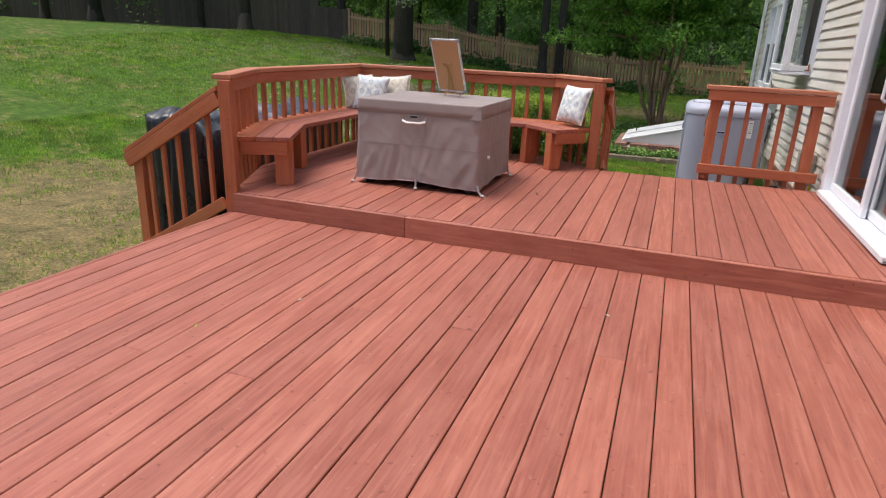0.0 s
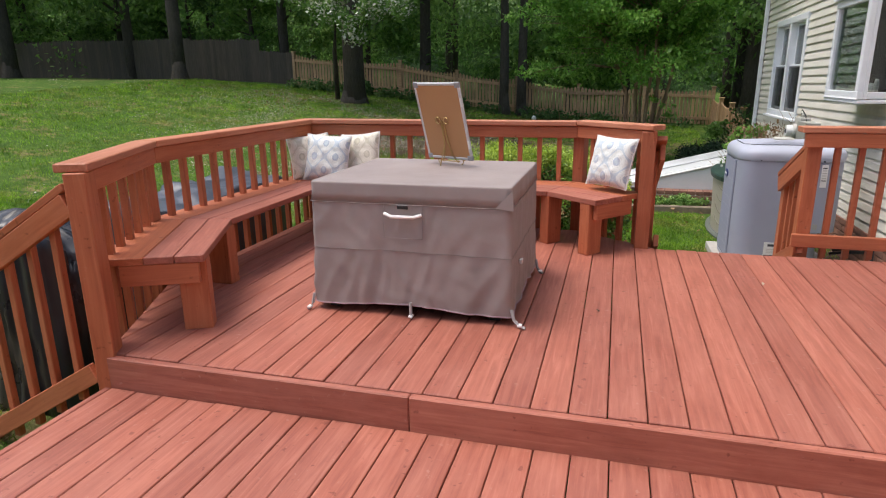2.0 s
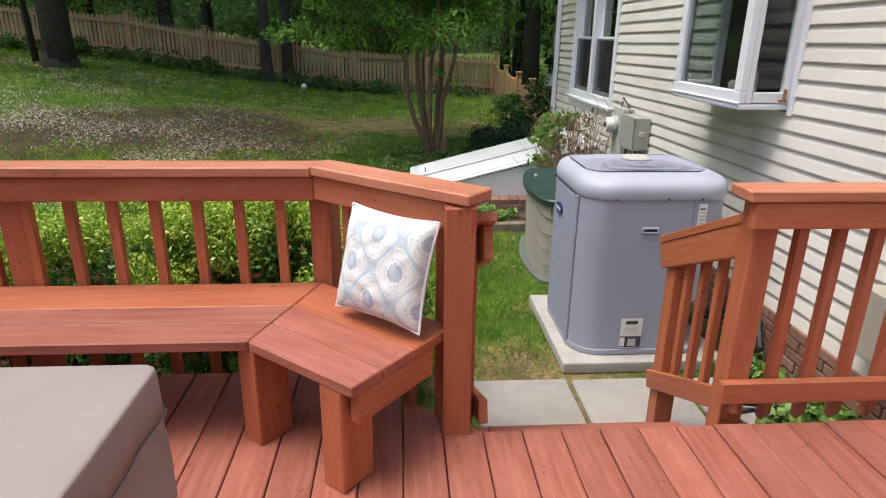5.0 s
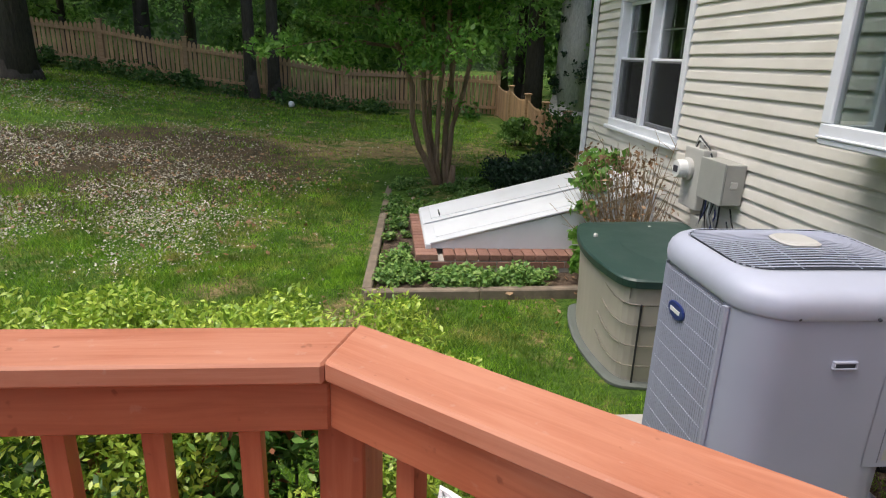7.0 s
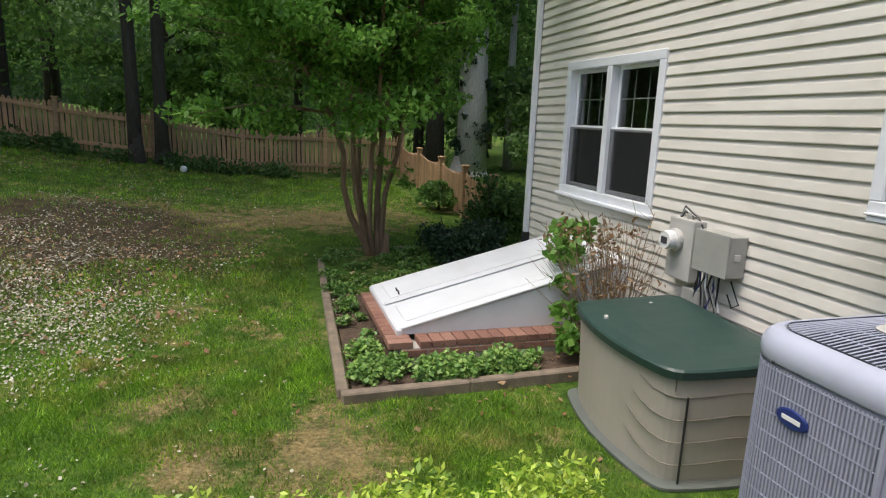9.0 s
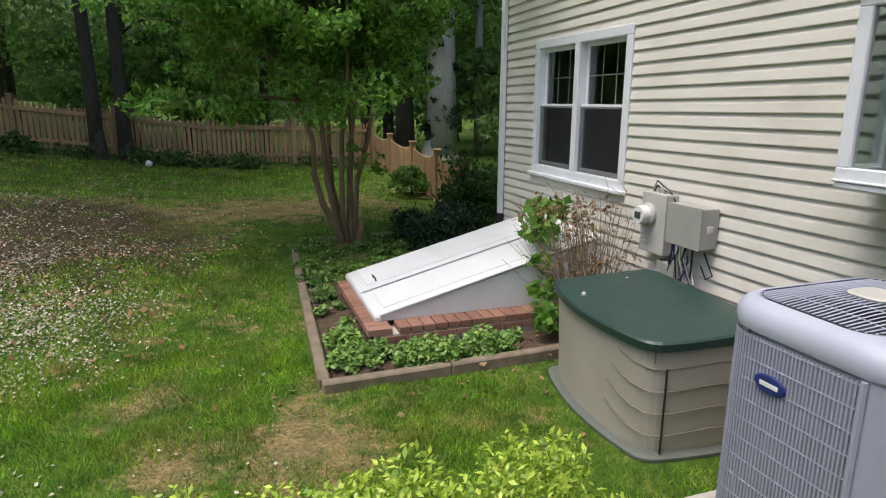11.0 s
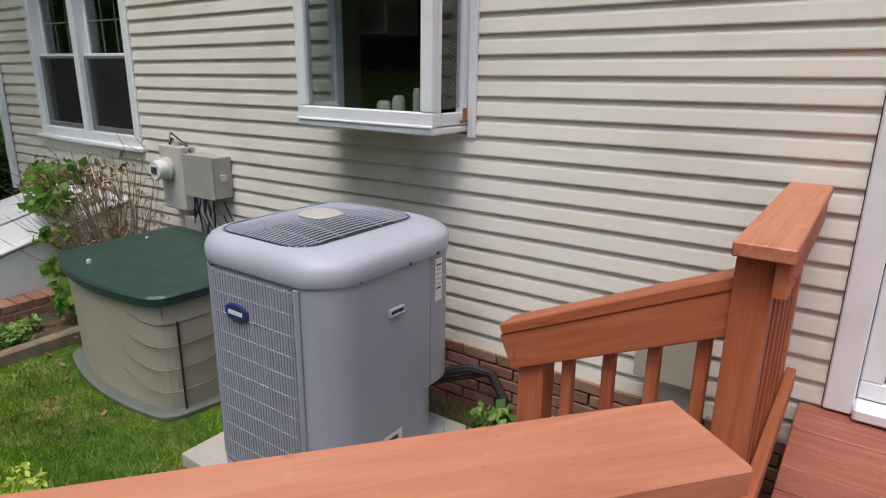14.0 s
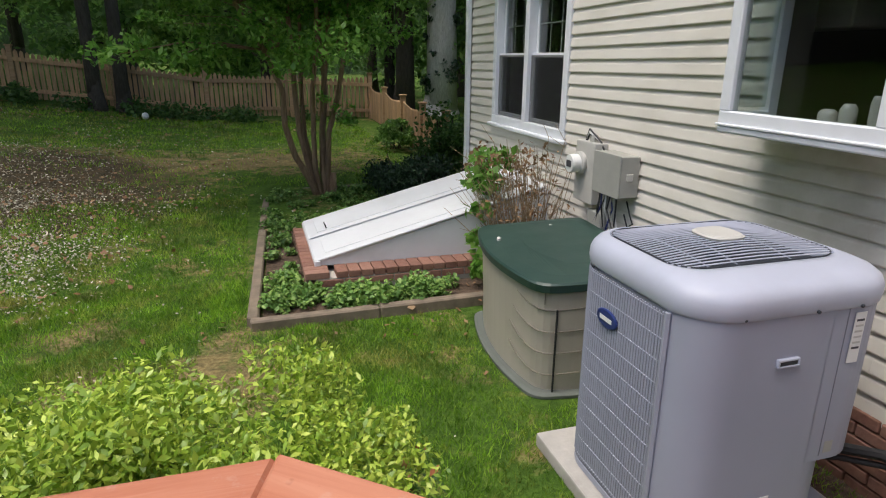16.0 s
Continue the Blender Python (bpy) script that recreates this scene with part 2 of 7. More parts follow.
LEAF_WOOD = leaf_material("woodland_leaf", (0.08, 0.17, 0.04), (0.15, 0.30, 0.07), (0.28, 0.46, 0.12), trans=0.6)
LEAF_DARK = leaf_material("shade_leaf", (0.045, 0.105, 0.03), (0.08, 0.17, 0.045), (0.15, 0.265, 0.075), trans=0.5)
LEAF_MYRTLE = leaf_material("myrtle_leaf", (0.085, 0.22, 0.04), (0.18, 0.39, 0.065), (0.32, 0.55, 0.13), trans=0.55)
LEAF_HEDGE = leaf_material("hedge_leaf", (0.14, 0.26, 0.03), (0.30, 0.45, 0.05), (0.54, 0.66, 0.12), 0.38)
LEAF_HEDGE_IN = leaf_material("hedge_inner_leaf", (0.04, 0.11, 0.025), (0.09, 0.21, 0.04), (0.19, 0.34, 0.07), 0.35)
LEAF_COVER = leaf_material("groundcover_leaf", (0.09, 0.20, 0.045), (0.18, 0.34, 0.075), (0.33, 0.48, 0.13))
LEAF_BUSH = leaf_material("dark_bush_leaf", (0.012, 0.03, 0.018), (0.022, 0.055, 0.028), (0.04, 0.085, 0.04))
BLOSSOM = leaf_material("white_blossom", (0.62, 0.62, 0.56), (0.72, 0.72, 0.66), (0.8, 0.8, 0.74))
DRY_LEAF = leaf_material("dry_leaf", (0.20, 0.10, 0.045), (0.30, 0.17, 0.09), (0.40, 0.27, 0.16), 0.7, 0.15)
PETAL = leaf_material("pale_petal", (0.30, 0.26, 0.19), (0.46, 0.43, 0.35), (0.70, 0.68, 0.61), 0.7, 0.1)
RED_LEAF = leaf_material("red_dead_leaf", (0.26, 0.07, 0.035), (0.42, 0.14, 0.07), (0.50, 0.27, 0.16), 0.6, 0.2)
TWIG = bark_material("dry_twig", (0.22, 0.15, 0.085), (0.40, 0.30, 0.19))


def lawn_material():
    n = Nodes("lawn")
    v = n.coords((1, 1, 1))
    big = n.noise(v, 0.30, 4, 0.6)
    mid = n.noise(v, 1.5, 5, 0.65)
    fine = n.noise(v, 38.0, 4, 0.7)
    grass = n.ramp(fine, [(0.25, (0.030, 0.066, 0.008)), (0.5, (0.068, 0.138, 0.016)), (0.8, (0.125, 0.20, 0.035))])
    dry = n.ramp(fine, [(0.25, (0.085, 0.065, 0.03)), (0.5, (0.20, 0.16, 0.07)), (0.8, (0.38, 0.32, 0.16))])
    patchy = n.noise(v, 5.5, 5, 0.7)
    f = n.math("ADD", n.math("ADD", n.math("MULTIPLY", big, 0.30), n.math("MULTIPLY", mid, 0.50)), n.math("MULTIPLY", patchy, 0.40))
    tuft = n.ramp(patchy, [(0.3, (0.5, 0.56, 0.5)), (0.5, (1, 1, 1)), (0.7, (1.5, 1.4, 1.3))])
    # bare, dry turf beside the steps and in the middle of the lawn
    sep = n.tree.nodes.new("ShaderNodeSeparateXYZ")
    n.link(v, sep.inputs[0])
    total = f
    for x, y, rx, ry, k in ((-5.5, 4.0, 2.3, 4.2, 0.40), (-4.6, 16.3, 3.4, 2.8, 0.16), (-0.9, 17.8, 2.6, 1.6, 0.20), (-1.1, 10.3, 0.5, 0.9, 0.16), (-1.75, 10.3, 0.6, 0.5, 0.13), (-2.2, 11.1, 0.5, 0.4, 0.12), (0.3, 7.9, 0.9, 0.8, 0.2)):
        dx = n.math("DIVIDE", n.math("SUBTRACT", sep.outputs[0], x), rx)
        dy = n.math("DIVIDE", n.math("SUBTRACT", sep.outputs[1], y), ry)
        d = n.math("ADD", n.math("MULTIPLY", dx, dx), n.math("MULTIPLY", dy, dy))
        w = n.math("MULTIPLY", n.math("MAXIMUM", n.math("SUBTRACT", 1.0, d), 0.0), k)
        total = n.math("ADD", total, w)
    mask = n.ramp(total, [(0.62, (0, 0, 0)), (0.72, (1, 1, 1))])
    dx = n.math("DIVIDE", n.math("SUBTRACT", sep.outputs[0], -4.6), 3.6)
    dy = n.math("DIVIDE", n.math("SUBTRACT", sep.outputs[1], 15.6), 3.6)
    d = n.math("ADD", n.math("MULTIPLY", dx, dx), n.math("MULTIPLY", dy, dy))
    worn = n.math("ADD", n.math("MULTIPLY", n.math("MAXIMUM", n.math("SUBTRACT", 1.0, d), 0.0), 0.5), n.math("MULTIPLY", mid, 0.5))
    earth = n.ramp(fine, [(0.3, (0.036, 0.028, 0.016)), (0.7, (0.115, 0.088, 0.048))])
    c = n.mix(mask, grass, dry)
    c = n.mix(n.ramp(worn, [(0.36, (0, 0, 0)), (0.52, (1, 1, 1))]), c, earth)
    c = n.mix(1.0, c, tuft, "MULTIPLY")
    n.bump(fine, 0.9, 0.03)
    return n.done(c, 0.9, spec=0.2)


LAWN = lawn_material()


def blade_material():
    """Grass blades: lush and yellowed stretches, single blades lighter or darker."""
    n = Nodes("grass_blade")
    v = n.coords((1, 1, 1))
    lush = n.ramp(n.island(), [(0.0, (0.095, 0.22, 0.012)), (0.5, (0.19, 0.385, 0.022)), (1.0, (0.32, 0.51, 0.05))])
    pale = n.ramp(n.island(), [(0.0, (0.13, 0.18, 0.02)), (0.5, (0.25, 0.28, 0.05)), (1.0, (0.42, 0.40, 0.13))])
    a = n.noise(v, 0.9, 5, 0.65)
    b = n.noise(v, 4.0, 4, 0.6)
    f = n.math("ADD", n.math("MULTIPLY", a, 0.6), n.math("MULTIPLY", b, 0.4))
    c = n.mix(n.ramp(f, [(0.49, (0, 0, 0)), (0.63, (1, 1, 1))]), lush, pale)
    c = n.mix(1.0, c, n.ramp(n.noise(v, 2.2, 3), [(0.36, (0.50, 0.56, 0.46)), (0.64, (1.30, 1.25, 1.2))]), "MULTIPLY")
    m = n.done(c, 0.6)
    tl = n.tree.nodes.new("ShaderNodeBsdfTranslucent")
    n.link(c, tl.inputs[0])
    mx = n.tree.nodes.new("ShaderNodeMixShader")
    mx.inputs[0].default_value = 0.4
    n.link(n.bsdf.outputs[0], mx.inputs[1])
    n.link(tl.outputs[0], mx.inputs[2])
    n.link(mx.outputs[0], n.tree.nodes["Material Output"].inputs[0])
    return m


GRASS_BLADE = blade_material()


def soil_material():
    n = Nodes("bed_soil")
    v = n.coords((1, 1, 1))
    f = n.noise(v, 24, 6, 0.7)
    n.bump(f, 0.9, 0.03)
    return n.done(n.ramp(f, [(0.3, (0.045, 0.03, 0.02)), (0.6, (0.13, 0.085, 0.055)), (0.85, (0.25, 0.17, 0.11))]), 0.95)


SOIL = soil_material()


def cloth_material():
    n = Nodes("taupe_cover_cloth")
    v = n.coords((1, 1, 1))
    a = n.noise(v, 3.0, 5, 0.6)
    weave = n.noise(n.coords((1, 1, 1)), 420.0, 2)
    c = n.ramp(a, [(0.3, (0.255, 0.212, 0.205)), (0.7, (0.325, 0.275, 0.265))])
    n.bump(weave, 0.25, 0.002)
    return n.done(c, 0.72)


CLOTH = cloth_material()
CLOTH_TRIM = plain("cover_piping", (0.22, 0.183, 0.178), 0.7)
CLOTH_HEM = plain("cover_hem", (0.36, 0.25, 0.29), 0.7)


def pillow_material(name, ground, ink, accent):
    """Printed medallions in rows, in the cushion's own plane."""
    n = Nodes(name)
    tc = n.tree.nodes.new("ShaderNodeTexCoord")
    sep = n.tree.nodes.new("ShaderNodeSeparateXYZ")
    n.link(tc.outputs["Object"], sep.inputs[0])
    u = n.math("DIVIDE", sep.outputs[0], 0.185)
    w = n.math("DIVIDE", sep.outputs[1], 0.225)
    su = n.math("SINE", n.math("MULTIPLY", n.math("ADD", u, w), math.pi))
    sw = n.math("SINE", n.math("MULTIPLY", n.math("SUBTRACT", u, w), math.pi))
    val = n.math("MULTIPLY", su, sw)
    jitter = n.math("MULTIPLY", n.math("SUBTRACT", n.noise(n.coords((1, 1, 1)), 240.0, 1), 0.5), 0.36)
    a = n.math("ADD", n.math("ABSOLUTE", val), jitter)
    z0, k = ground, ink
    dots = tuple(0.62 * q for q in accent)
    c = n.ramp(a, [(0.0, accent), (0.06, k), (0.10, accent), (0.14, z0), (0.23, z0), (0.26, dots), (0.29, z0), (0.42, z0), (0.45, accent), (0.49, z0), (0.60, z0), (0.63, dots), (0.66, z0), (0.80, z0), (0.83, dots), (0.86, k), (0.92, k), (0.96, accent)])
    n.bump(n.noise(n.coords((1, 1, 1)), 300.0, 2), 0.25, 0.002)
    return n.done(c, 0.85)


PILLOW_BLUE = pillow_material("blue_medallion_print", (0.74, 0.76, 0.73), (0.40, 0.47, 0.58), (0.54, 0.62, 0.65))
PILLOW_CREAM = pillow_material("cream_paisley_print", (0.74, 0.70, 0.60), (0.50, 0.46, 0.36), (0.62, 0.58, 0.47))


# ---- helpers of this scene ----
def world_of(ob):
    m = ob.matrix_basis.copy()
    while ob.parent:
        m = ob.parent.matrix_basis @ (ob.matrix_parent_inverse @ m) if not ob.parent.parent else ob.parent.matrix_parent_inverse @ ob.parent.matrix_basis @ (ob.matrix_parent_inverse @ m)
        ob = ob.parent
    return m


def thing(name, at, label, category, group="", kind=""):
    ob = new(name)
    ob.empty_display_size = 0.1
    ob.matrix_basis = Matrix.Translation(at)
    return tagged(ob, label, category, group, kind)


ROOTS = {}


def attach(ob, parent, m):
    """Hangs ob under parent so that its pose in the world is m."""
    ob.parent = parent
    ob.matrix_parent_inverse = Matrix.Identity(4)
    base = ROOTS.get(parent.name)
    if base is None:
        base = parent.matrix_basis.copy()
        ROOTS[parent.name] = base
    ob.matrix_basis = base.inverted() @ m
    ROOTS[ob.name] = m.copy()


def mesh_of(name, bm, material, smooth=False):
    me = bpy.data.meshes.new(name)
    bm.to_mesh(me)
    bm.free()
    mats = material if isinstance(material, (list, tuple)) else [material]
    for m in mats:
        me.materials.append(m)
    if smooth:
        for p in me.polygons:
            p.use_smooth = True
    return me


def part(name, bm, material, parent, label="", m=None, smooth=False):
    me = bm if isinstance(bm, bpy.types.Mesh) else mesh_of(name, bm, material, smooth)
    ob = new(name, me)
    m = Matrix.Identity(4) if m is None else m
    if parent is None:
        ob.matrix_basis = m
    else:
        attach(ob, parent, m)
    return tagged(ob, label) if label else ob


def raw(name, verts, faces, material, smooth=False):
    me = bpy.data.meshes.new(name)
    me.from_pydata(verts, [], faces)
    mats = material if isinstance(material, (list, tuple)) else [material]
    for m in mats:
        me.materials.append(m)
    if smooth:
        for p in me.polygons:
            p.use_smooth = True
    return me


def box_bm(sx, sy, sz, bevel=0.0, seg=1, at=(0, 0, 0)):
    bm = bmesh.new()
    bmesh.ops.create_cube(bm, size=1.0)
    bmesh.ops.scale(bm, vec=(sx, sy, sz), verts=bm.verts)
    if bevel:
        bmesh.ops.bevel(bm, geom=bm.edges[:], offset=bevel, segments=seg, affect="EDGES", profile=0.6)
    bmesh.ops.translate(bm, vec=at, verts=bm.verts)
    return bm


def merge(*bms):
    out = bmesh.new()
    for b in bms:
        me = bpy.data.meshes.new("tmp")
        b.to_mesh(me)
        b.free()
        out.from_mesh(me)
        bpy.data.meshes.remove(me)
    return out


def tube_bm(points, radius, sides=6, closed=False, taper=None):
    bm = bmesh.new()
    pts = [Vector(p) for p in points]
    rings = []
    for i, p in enumerate(pts):
        a = pts[i - 1] if i or closed else p
        b = pts[(i + 1) % len(pts)] if i < len(pts) - 1 or closed else p
        d = (b - a).normalized()
        up = Vector((0, 0, 1)) if abs(d.z) < 0.92 else Vector((1, 0, 0))
        s = d.cross(up).normalized()
        u = s.cross(d)
        r = radius if taper is None else radius * (1 + (taper - 1) * i / (len(pts) - 1))
        rings.append([bm.verts.new(p + r * (math.cos(k * math.tau / sides) * s + math.sin(k * math.tau / sides) * u)) for k in range(sides)])
    for i in range(len(rings) - (0 if closed else 1)):
        r0, r1 = rings[i], rings[(i + 1) % len(rings)]
        for k in range(sides):
            bm.faces.new((r0[k], r0[(k + 1) % sides], r1[(k + 1) % sides], r1[k]))
    if not closed:
        bm.faces.new(rings[0][::-1])
        bm.faces.new(rings[-1])
    return bm


def lathe_bm(profile, sides=24):
    bm = bmesh.new()
    rings = [[bm.verts.new((r * math.cos(k * math.tau / sides), r * math.sin(k * math.tau / sides), z)) for k in range(sides)] for r, z in profile]
    for a, b in zip(rings, rings[1:]):
        for k in range(sides):
            bm.faces.new((a[k], a[(k + 1) % sides], b[(k + 1) % sides], b[k]))
    bm.faces.new(rings[0][::-1])
    bm.faces.new(rings[-1])
    return bm


def prism_bm(pts, z0, z1, bevel=0.0, seg=1):
    """A flat plate or block over the polygon pts (counter-clockwise)."""
    bm = bmesh.new()
    lo = [bm.verts.new((x, y, z0)) for x, y in pts]
    hi = [bm.verts.new((x, y, z1)) for x, y in pts]
    n = len(pts)
    bm.faces.new(lo[::-1])
    bm.faces.new(hi)
    for i in range(n):
        bm.faces.new((lo[i], lo[(i + 1) % n], hi[(i + 1) % n], hi[i]))
    if bevel:
        bmesh.ops.bevel(bm, geom=bm.edges[:], offset=bevel, segments=seg, affect="EDGES", profile=0.6)
    return bm


def basis(origin, along, up=(0, 0, 1)):
    """A frame whose x axis lies along a direction."""
    x = Vector(along).normalized()
    u = Vector(up)
    y = u.cross(x).normalized()
    z = x.cross(y)
    m = Matrix((x, y, z)).transposed().to_4x4()
    m.translation = origin
    return m


def beam(name, a, b, width, height, material, parent, up=(0, 0, 1), chamfer=0.004, label=""):
    """A sawn timber from a to b (centre line); grain along its length."""
    a, b = Vector(a), Vector(b)
    bm = box_bm((b - a).length, width, height, chamfer)
    return part(name, bm, material, parent, label, basis((a + b) / 2, b - a, up))


def plank(name, pts, z0, z1, along, material, parent, bevel=0.004, label=""):
    """A board whose plan outline is pts, with its grain along a direction."""
    m = basis((*pts[0], 0), (*along, 0))
    inv = m.inverted()
    loc = [(inv @ Vector((x, y, 0))).xy for x, y in pts]
    area = sum(p[0] * q[1] - q[0] * p[1] for p, q in zip(loc, loc[1:] + loc[:1]))
    if area < 0:
        loc = loc[::-1]
    return part(name, prism_bm(loc, z0, z1, bevel), material, parent, label, m)


def offset(a, b, d):
    v = Vector((b[0] - a[0], b[1] - a[1])).normalized()
    return Vector((-v.y, v.x)) * d


def offset_path(pts, d):
    """The open polyline pts moved d to its left, with mitred corners."""
    out = []
    for i, p in enumerate(pts):
        p = Vector(p)
        if i == 0:
            out.append(p + offset(pts[0], pts[1], d))
        elif i == len(pts) - 1:
            out.append(p + offset(pts[-2], pts[-1], d))
        else:
            n1, n2 = offset(pts[i - 1], pts[i], 1), offset(pts[i], pts[i + 1], 1)
            n = (n1 + n2).normalized()
            out.append(p + n * (d / n.dot(n1)))
    return [tuple(p) for p in out]


def clip_band(poly, x0, x1):
    """The part of a polygon between two values of x."""
    for sign, limit in ((1, x0), (-1, x1)):
        out = []
        for p, q in zip(poly, poly[1:] + poly[:1]):
            dp, dq = sign * (p[0] - limit), sign * (q[0] - limit)
            if dp >= 0:
                out.append(p)
            if dp * dq < 0:
                f = dp / (dp - dq)
                out.append((p[0] + f * (q[0] - p[0]), p[1] + f * (q[1] - p[1])))
        poly = out
        if not poly:
            return []
    return poly

# ---- plan ----
UPPER, RAILTOP, WALL_X, STEP_Y, DECK_L, EDGE_Y = 0.155, 1.045, 1.75, 4.2, -2.8, 6.70
GAP = 0.0048
CAPLINE = [(-2.80, 4.17), (-3.24, 5.13), (-3.24, 7.185), (-0.845, 7.185), (-0.272, 6.71)]


def smooth(t):
    t = min(1.0, max(0.0, t))
    return t * t * (3 - 2 * t)


FENCE_BASE = ((-60, 1.9), (-25, 1.6), (-16, 1.42), (-12.8, 1.25), (-10.8, 1.08), (-8.2, 0.90), (-6.3, 0.60), (-2.2, 0.04), (2.3, -0.12), (40, -0.3))


def ground_z(x, y):
    """The lawn: level by the house, rising to the back and to the far left."""
    for (x0, z0), (x1, z1) in zip(FENCE_BASE, FENCE_BASE[1:]):
        if x <= x1:
            f = min(1, max(0, (x - x0) / (x1 - x0)))
            top = z0 + f * (z1 - z0)
            break
    else:
        top = -0.3
    d = math.hypot(min(x + 1.0, 0), max(y - 6.0, 0))
    rise = smooth((d - 3.5) / 19.0)
    return -0.43 + (top + 0.43) * rise + 0.02 * math.sin(x * 1.3 + 0.6) * math.sin(y * 1.1) * smooth((d - 2) / 4)


# ---- ground ----
def build_ground():
    def axis(lo, hi, mid0, mid1, step):
        vals = list(np.arange(mid0, mid1 + 1e-6, step))
        s, v = step, mid0
        while v > lo:
            s *= 1.35
            v -= s
            vals.insert(0, max(v, lo))
        s, v = step, mid1
        while v < hi:
            s *= 1.35
            v += s
            vals.append(min(v, hi))
        return vals
    xs, ys = axis(-400, 400, -16, 6, 0.4), axis(-400, 400, -4, 27, 0.4)
    verts = [(x, y, ground_z(x, y)) for y in ys for x in xs]
    w = len(xs)
    faces = [(j * w + i, j * w + i + 1, (j + 1) * w + i + 1, (j + 1) * w + i) for j in range(len(ys) - 1) for i in range(w - 1)]
    ob = new("ground", raw("ground", verts, faces, LAWN, True))
    tagged(ob, "patchy green lawn with dry bare spots, rising to the fence", "lawn", kind="structure")


build_ground()


# ---- deck ----
def build_deck(name, poly, z, first_gap, pitch, joints, seed, label):
    deck = thing(name, (-0.5, poly[0][1], z), label, "deck", kind="structure")
    rng = random.Random(seed)
    for i in range(-24, 21):
        x0 = first_gap + i * pitch + GAP / 2
        x1 = x0 + pitch - GAP
        piece = clip_band(poly, x0, x1)
        if len(piece) < 3 or max(p[0] for p in piece) - min(p[0] for p in piece) < 0.02:
            continue
        ys = [p[1] for p in piece]
        lo, hi = min(ys), max(ys)
        cuts = [lo] + sorted(c for c in joints(i) if lo + 0.4 < c < hi - 0.4) + [hi]
        for a, b in zip(cuts, cuts[1:]):
            a2, b2 = a + (0.0015 if a != lo else 0), b - (0.0015 if b != hi else 0)
            sub = [(y, x) for x, y in piece]
            sub = [(q, p) for p, q in clip_band(sub, a2, b2)]
            if len(sub) >= 3:
                dz = rng.uniform(-0.0022, 0.0022)
                plank("board", sub, z - 0.027 + dz, z + dz, (0, 1), DECK, deck, 0.0035)
    return deck


LOWER_POLY = [(DECK_L, -3.6), (WALL_X - 0.01, -3.6), (WALL_X - 0.01, STEP_Y - 0.04), (DECK_L, STEP_Y - 0.04)]
UPPER_POLY = [(DECK_L, STEP_Y + 0.004), (WALL_X - 0.01, STEP_Y + 0.004), (WALL_X - 0.01, EDGE_Y), (-0.24, EDGE_Y), (-0.83, 7.16), (-3.22, 7.16), (-3.22, 5.15)]


def lower_joints(i):
    return {-8: [2.94], -4: [2.94], 1: [2.94], -9: [2.14, -1.2], -13: [2.14], 5: [1.34], -2: [0.54], -6: [1.34]}.get(i, [[-0.3], [-1.1], [], [-1.9]][i % 4])


def upper_joints(i):
    return {}.get(i, [])


lower_deck = build_deck("lower_deck", LOWER_POLY, 0.0, 0.050, 0.1408, lower_joints, 3, "red-stained wooden deck of long boards beside the house")
upper_deck = build_deck("upper_deck", UPPER_POLY, UPPER, -0.529, 0.145, upper_joints, 5, "raised red-stained wooden deck, one step up")
# riser boards, joists and skirts
beam("riser_board", (DECK_L, STEP_Y - 0.018, 0.068), (-1.30, STEP_Y - 0.018, 0.068), 0.036, 0.166, DECK, upper_deck, chamfer=0.005)
beam("riser_board", (-1.297, STEP_Y - 0.020, 0.068), (WALL_X - 0.012, STEP_Y - 0.020, 0.068), 0.038, 0.168, DECK, upper_deck, chamfer=0.005)
beam("skirt_board", (DECK_L + 0.02, -3.6, -0.12), (DECK_L + 0.02, STEP_Y - 0.05, -0.12), 0.036, 0.18, RAIL, lower_deck)
beam("skirt_board", (-0.24, EDGE_Y - 0.02, 0.035), (WALL_X - 0.02, EDGE_Y - 0.02, 0.035), 0.036, 0.18, RAIL, upper_deck)
for a, b in zip(UPPER_POLY[3:], UPPER_POLY[4:] + UPPER_POLY[:1]):
    o = offset(a, b, 0.03)
    beam("skirt_board", (a[0] + o.x, a[1] + o.y, 0.03), (b[0] + o.x, b[1] + o.y, 0.03), 0.036, 0.19, RAIL, upper_deck)
for y in (-2.4, -1.2, 0.0, 1.2, 2.4, 3.6):
    beam("joist", (DECK_L + 0.06, y, -0.11), (WALL_X - 0.02, y, -0.11), 0.04, 0.16, RAIL, lower_deck)
for y in (4.6, 5.4, 6.2):
    beam("joist", (-2.78, y, 0.04), (WALL_X - 0.02, y, 0.04), 0.04, 0.16, RAIL, upper_deck)
for x in (-2.6, -0.6, 1.4):
    for y in (-2.0, 1.0, 3.7):
        beam("support_post", (x, y, -0.6), (x, y, -0.19), 0.09, 0.09, RAIL, lower_deck, up=(0, 1, 0))
    for y in (5.0, 6.5):
        beam("support_post", (x, y, -0.6), (x, y, -0.04), 0.09, 0.09, RAIL, upper_deck, up=(0, 1, 0))


# ---- railing round the bench ----
def upright(name, x, y, z0, z1, w, d, along, parent, material=RAIL, chamfer=0.004):
    """A post or baluster; its grain stands, and it is turned square to the rail."""
    bm = box_bm(z1 - z0, w, d, chamfer)
    m = basis((x, y, (z0 + z1) / 2), (0, 0, 1), (*along, 0))
    return part(name, bm, material, parent, "", m)


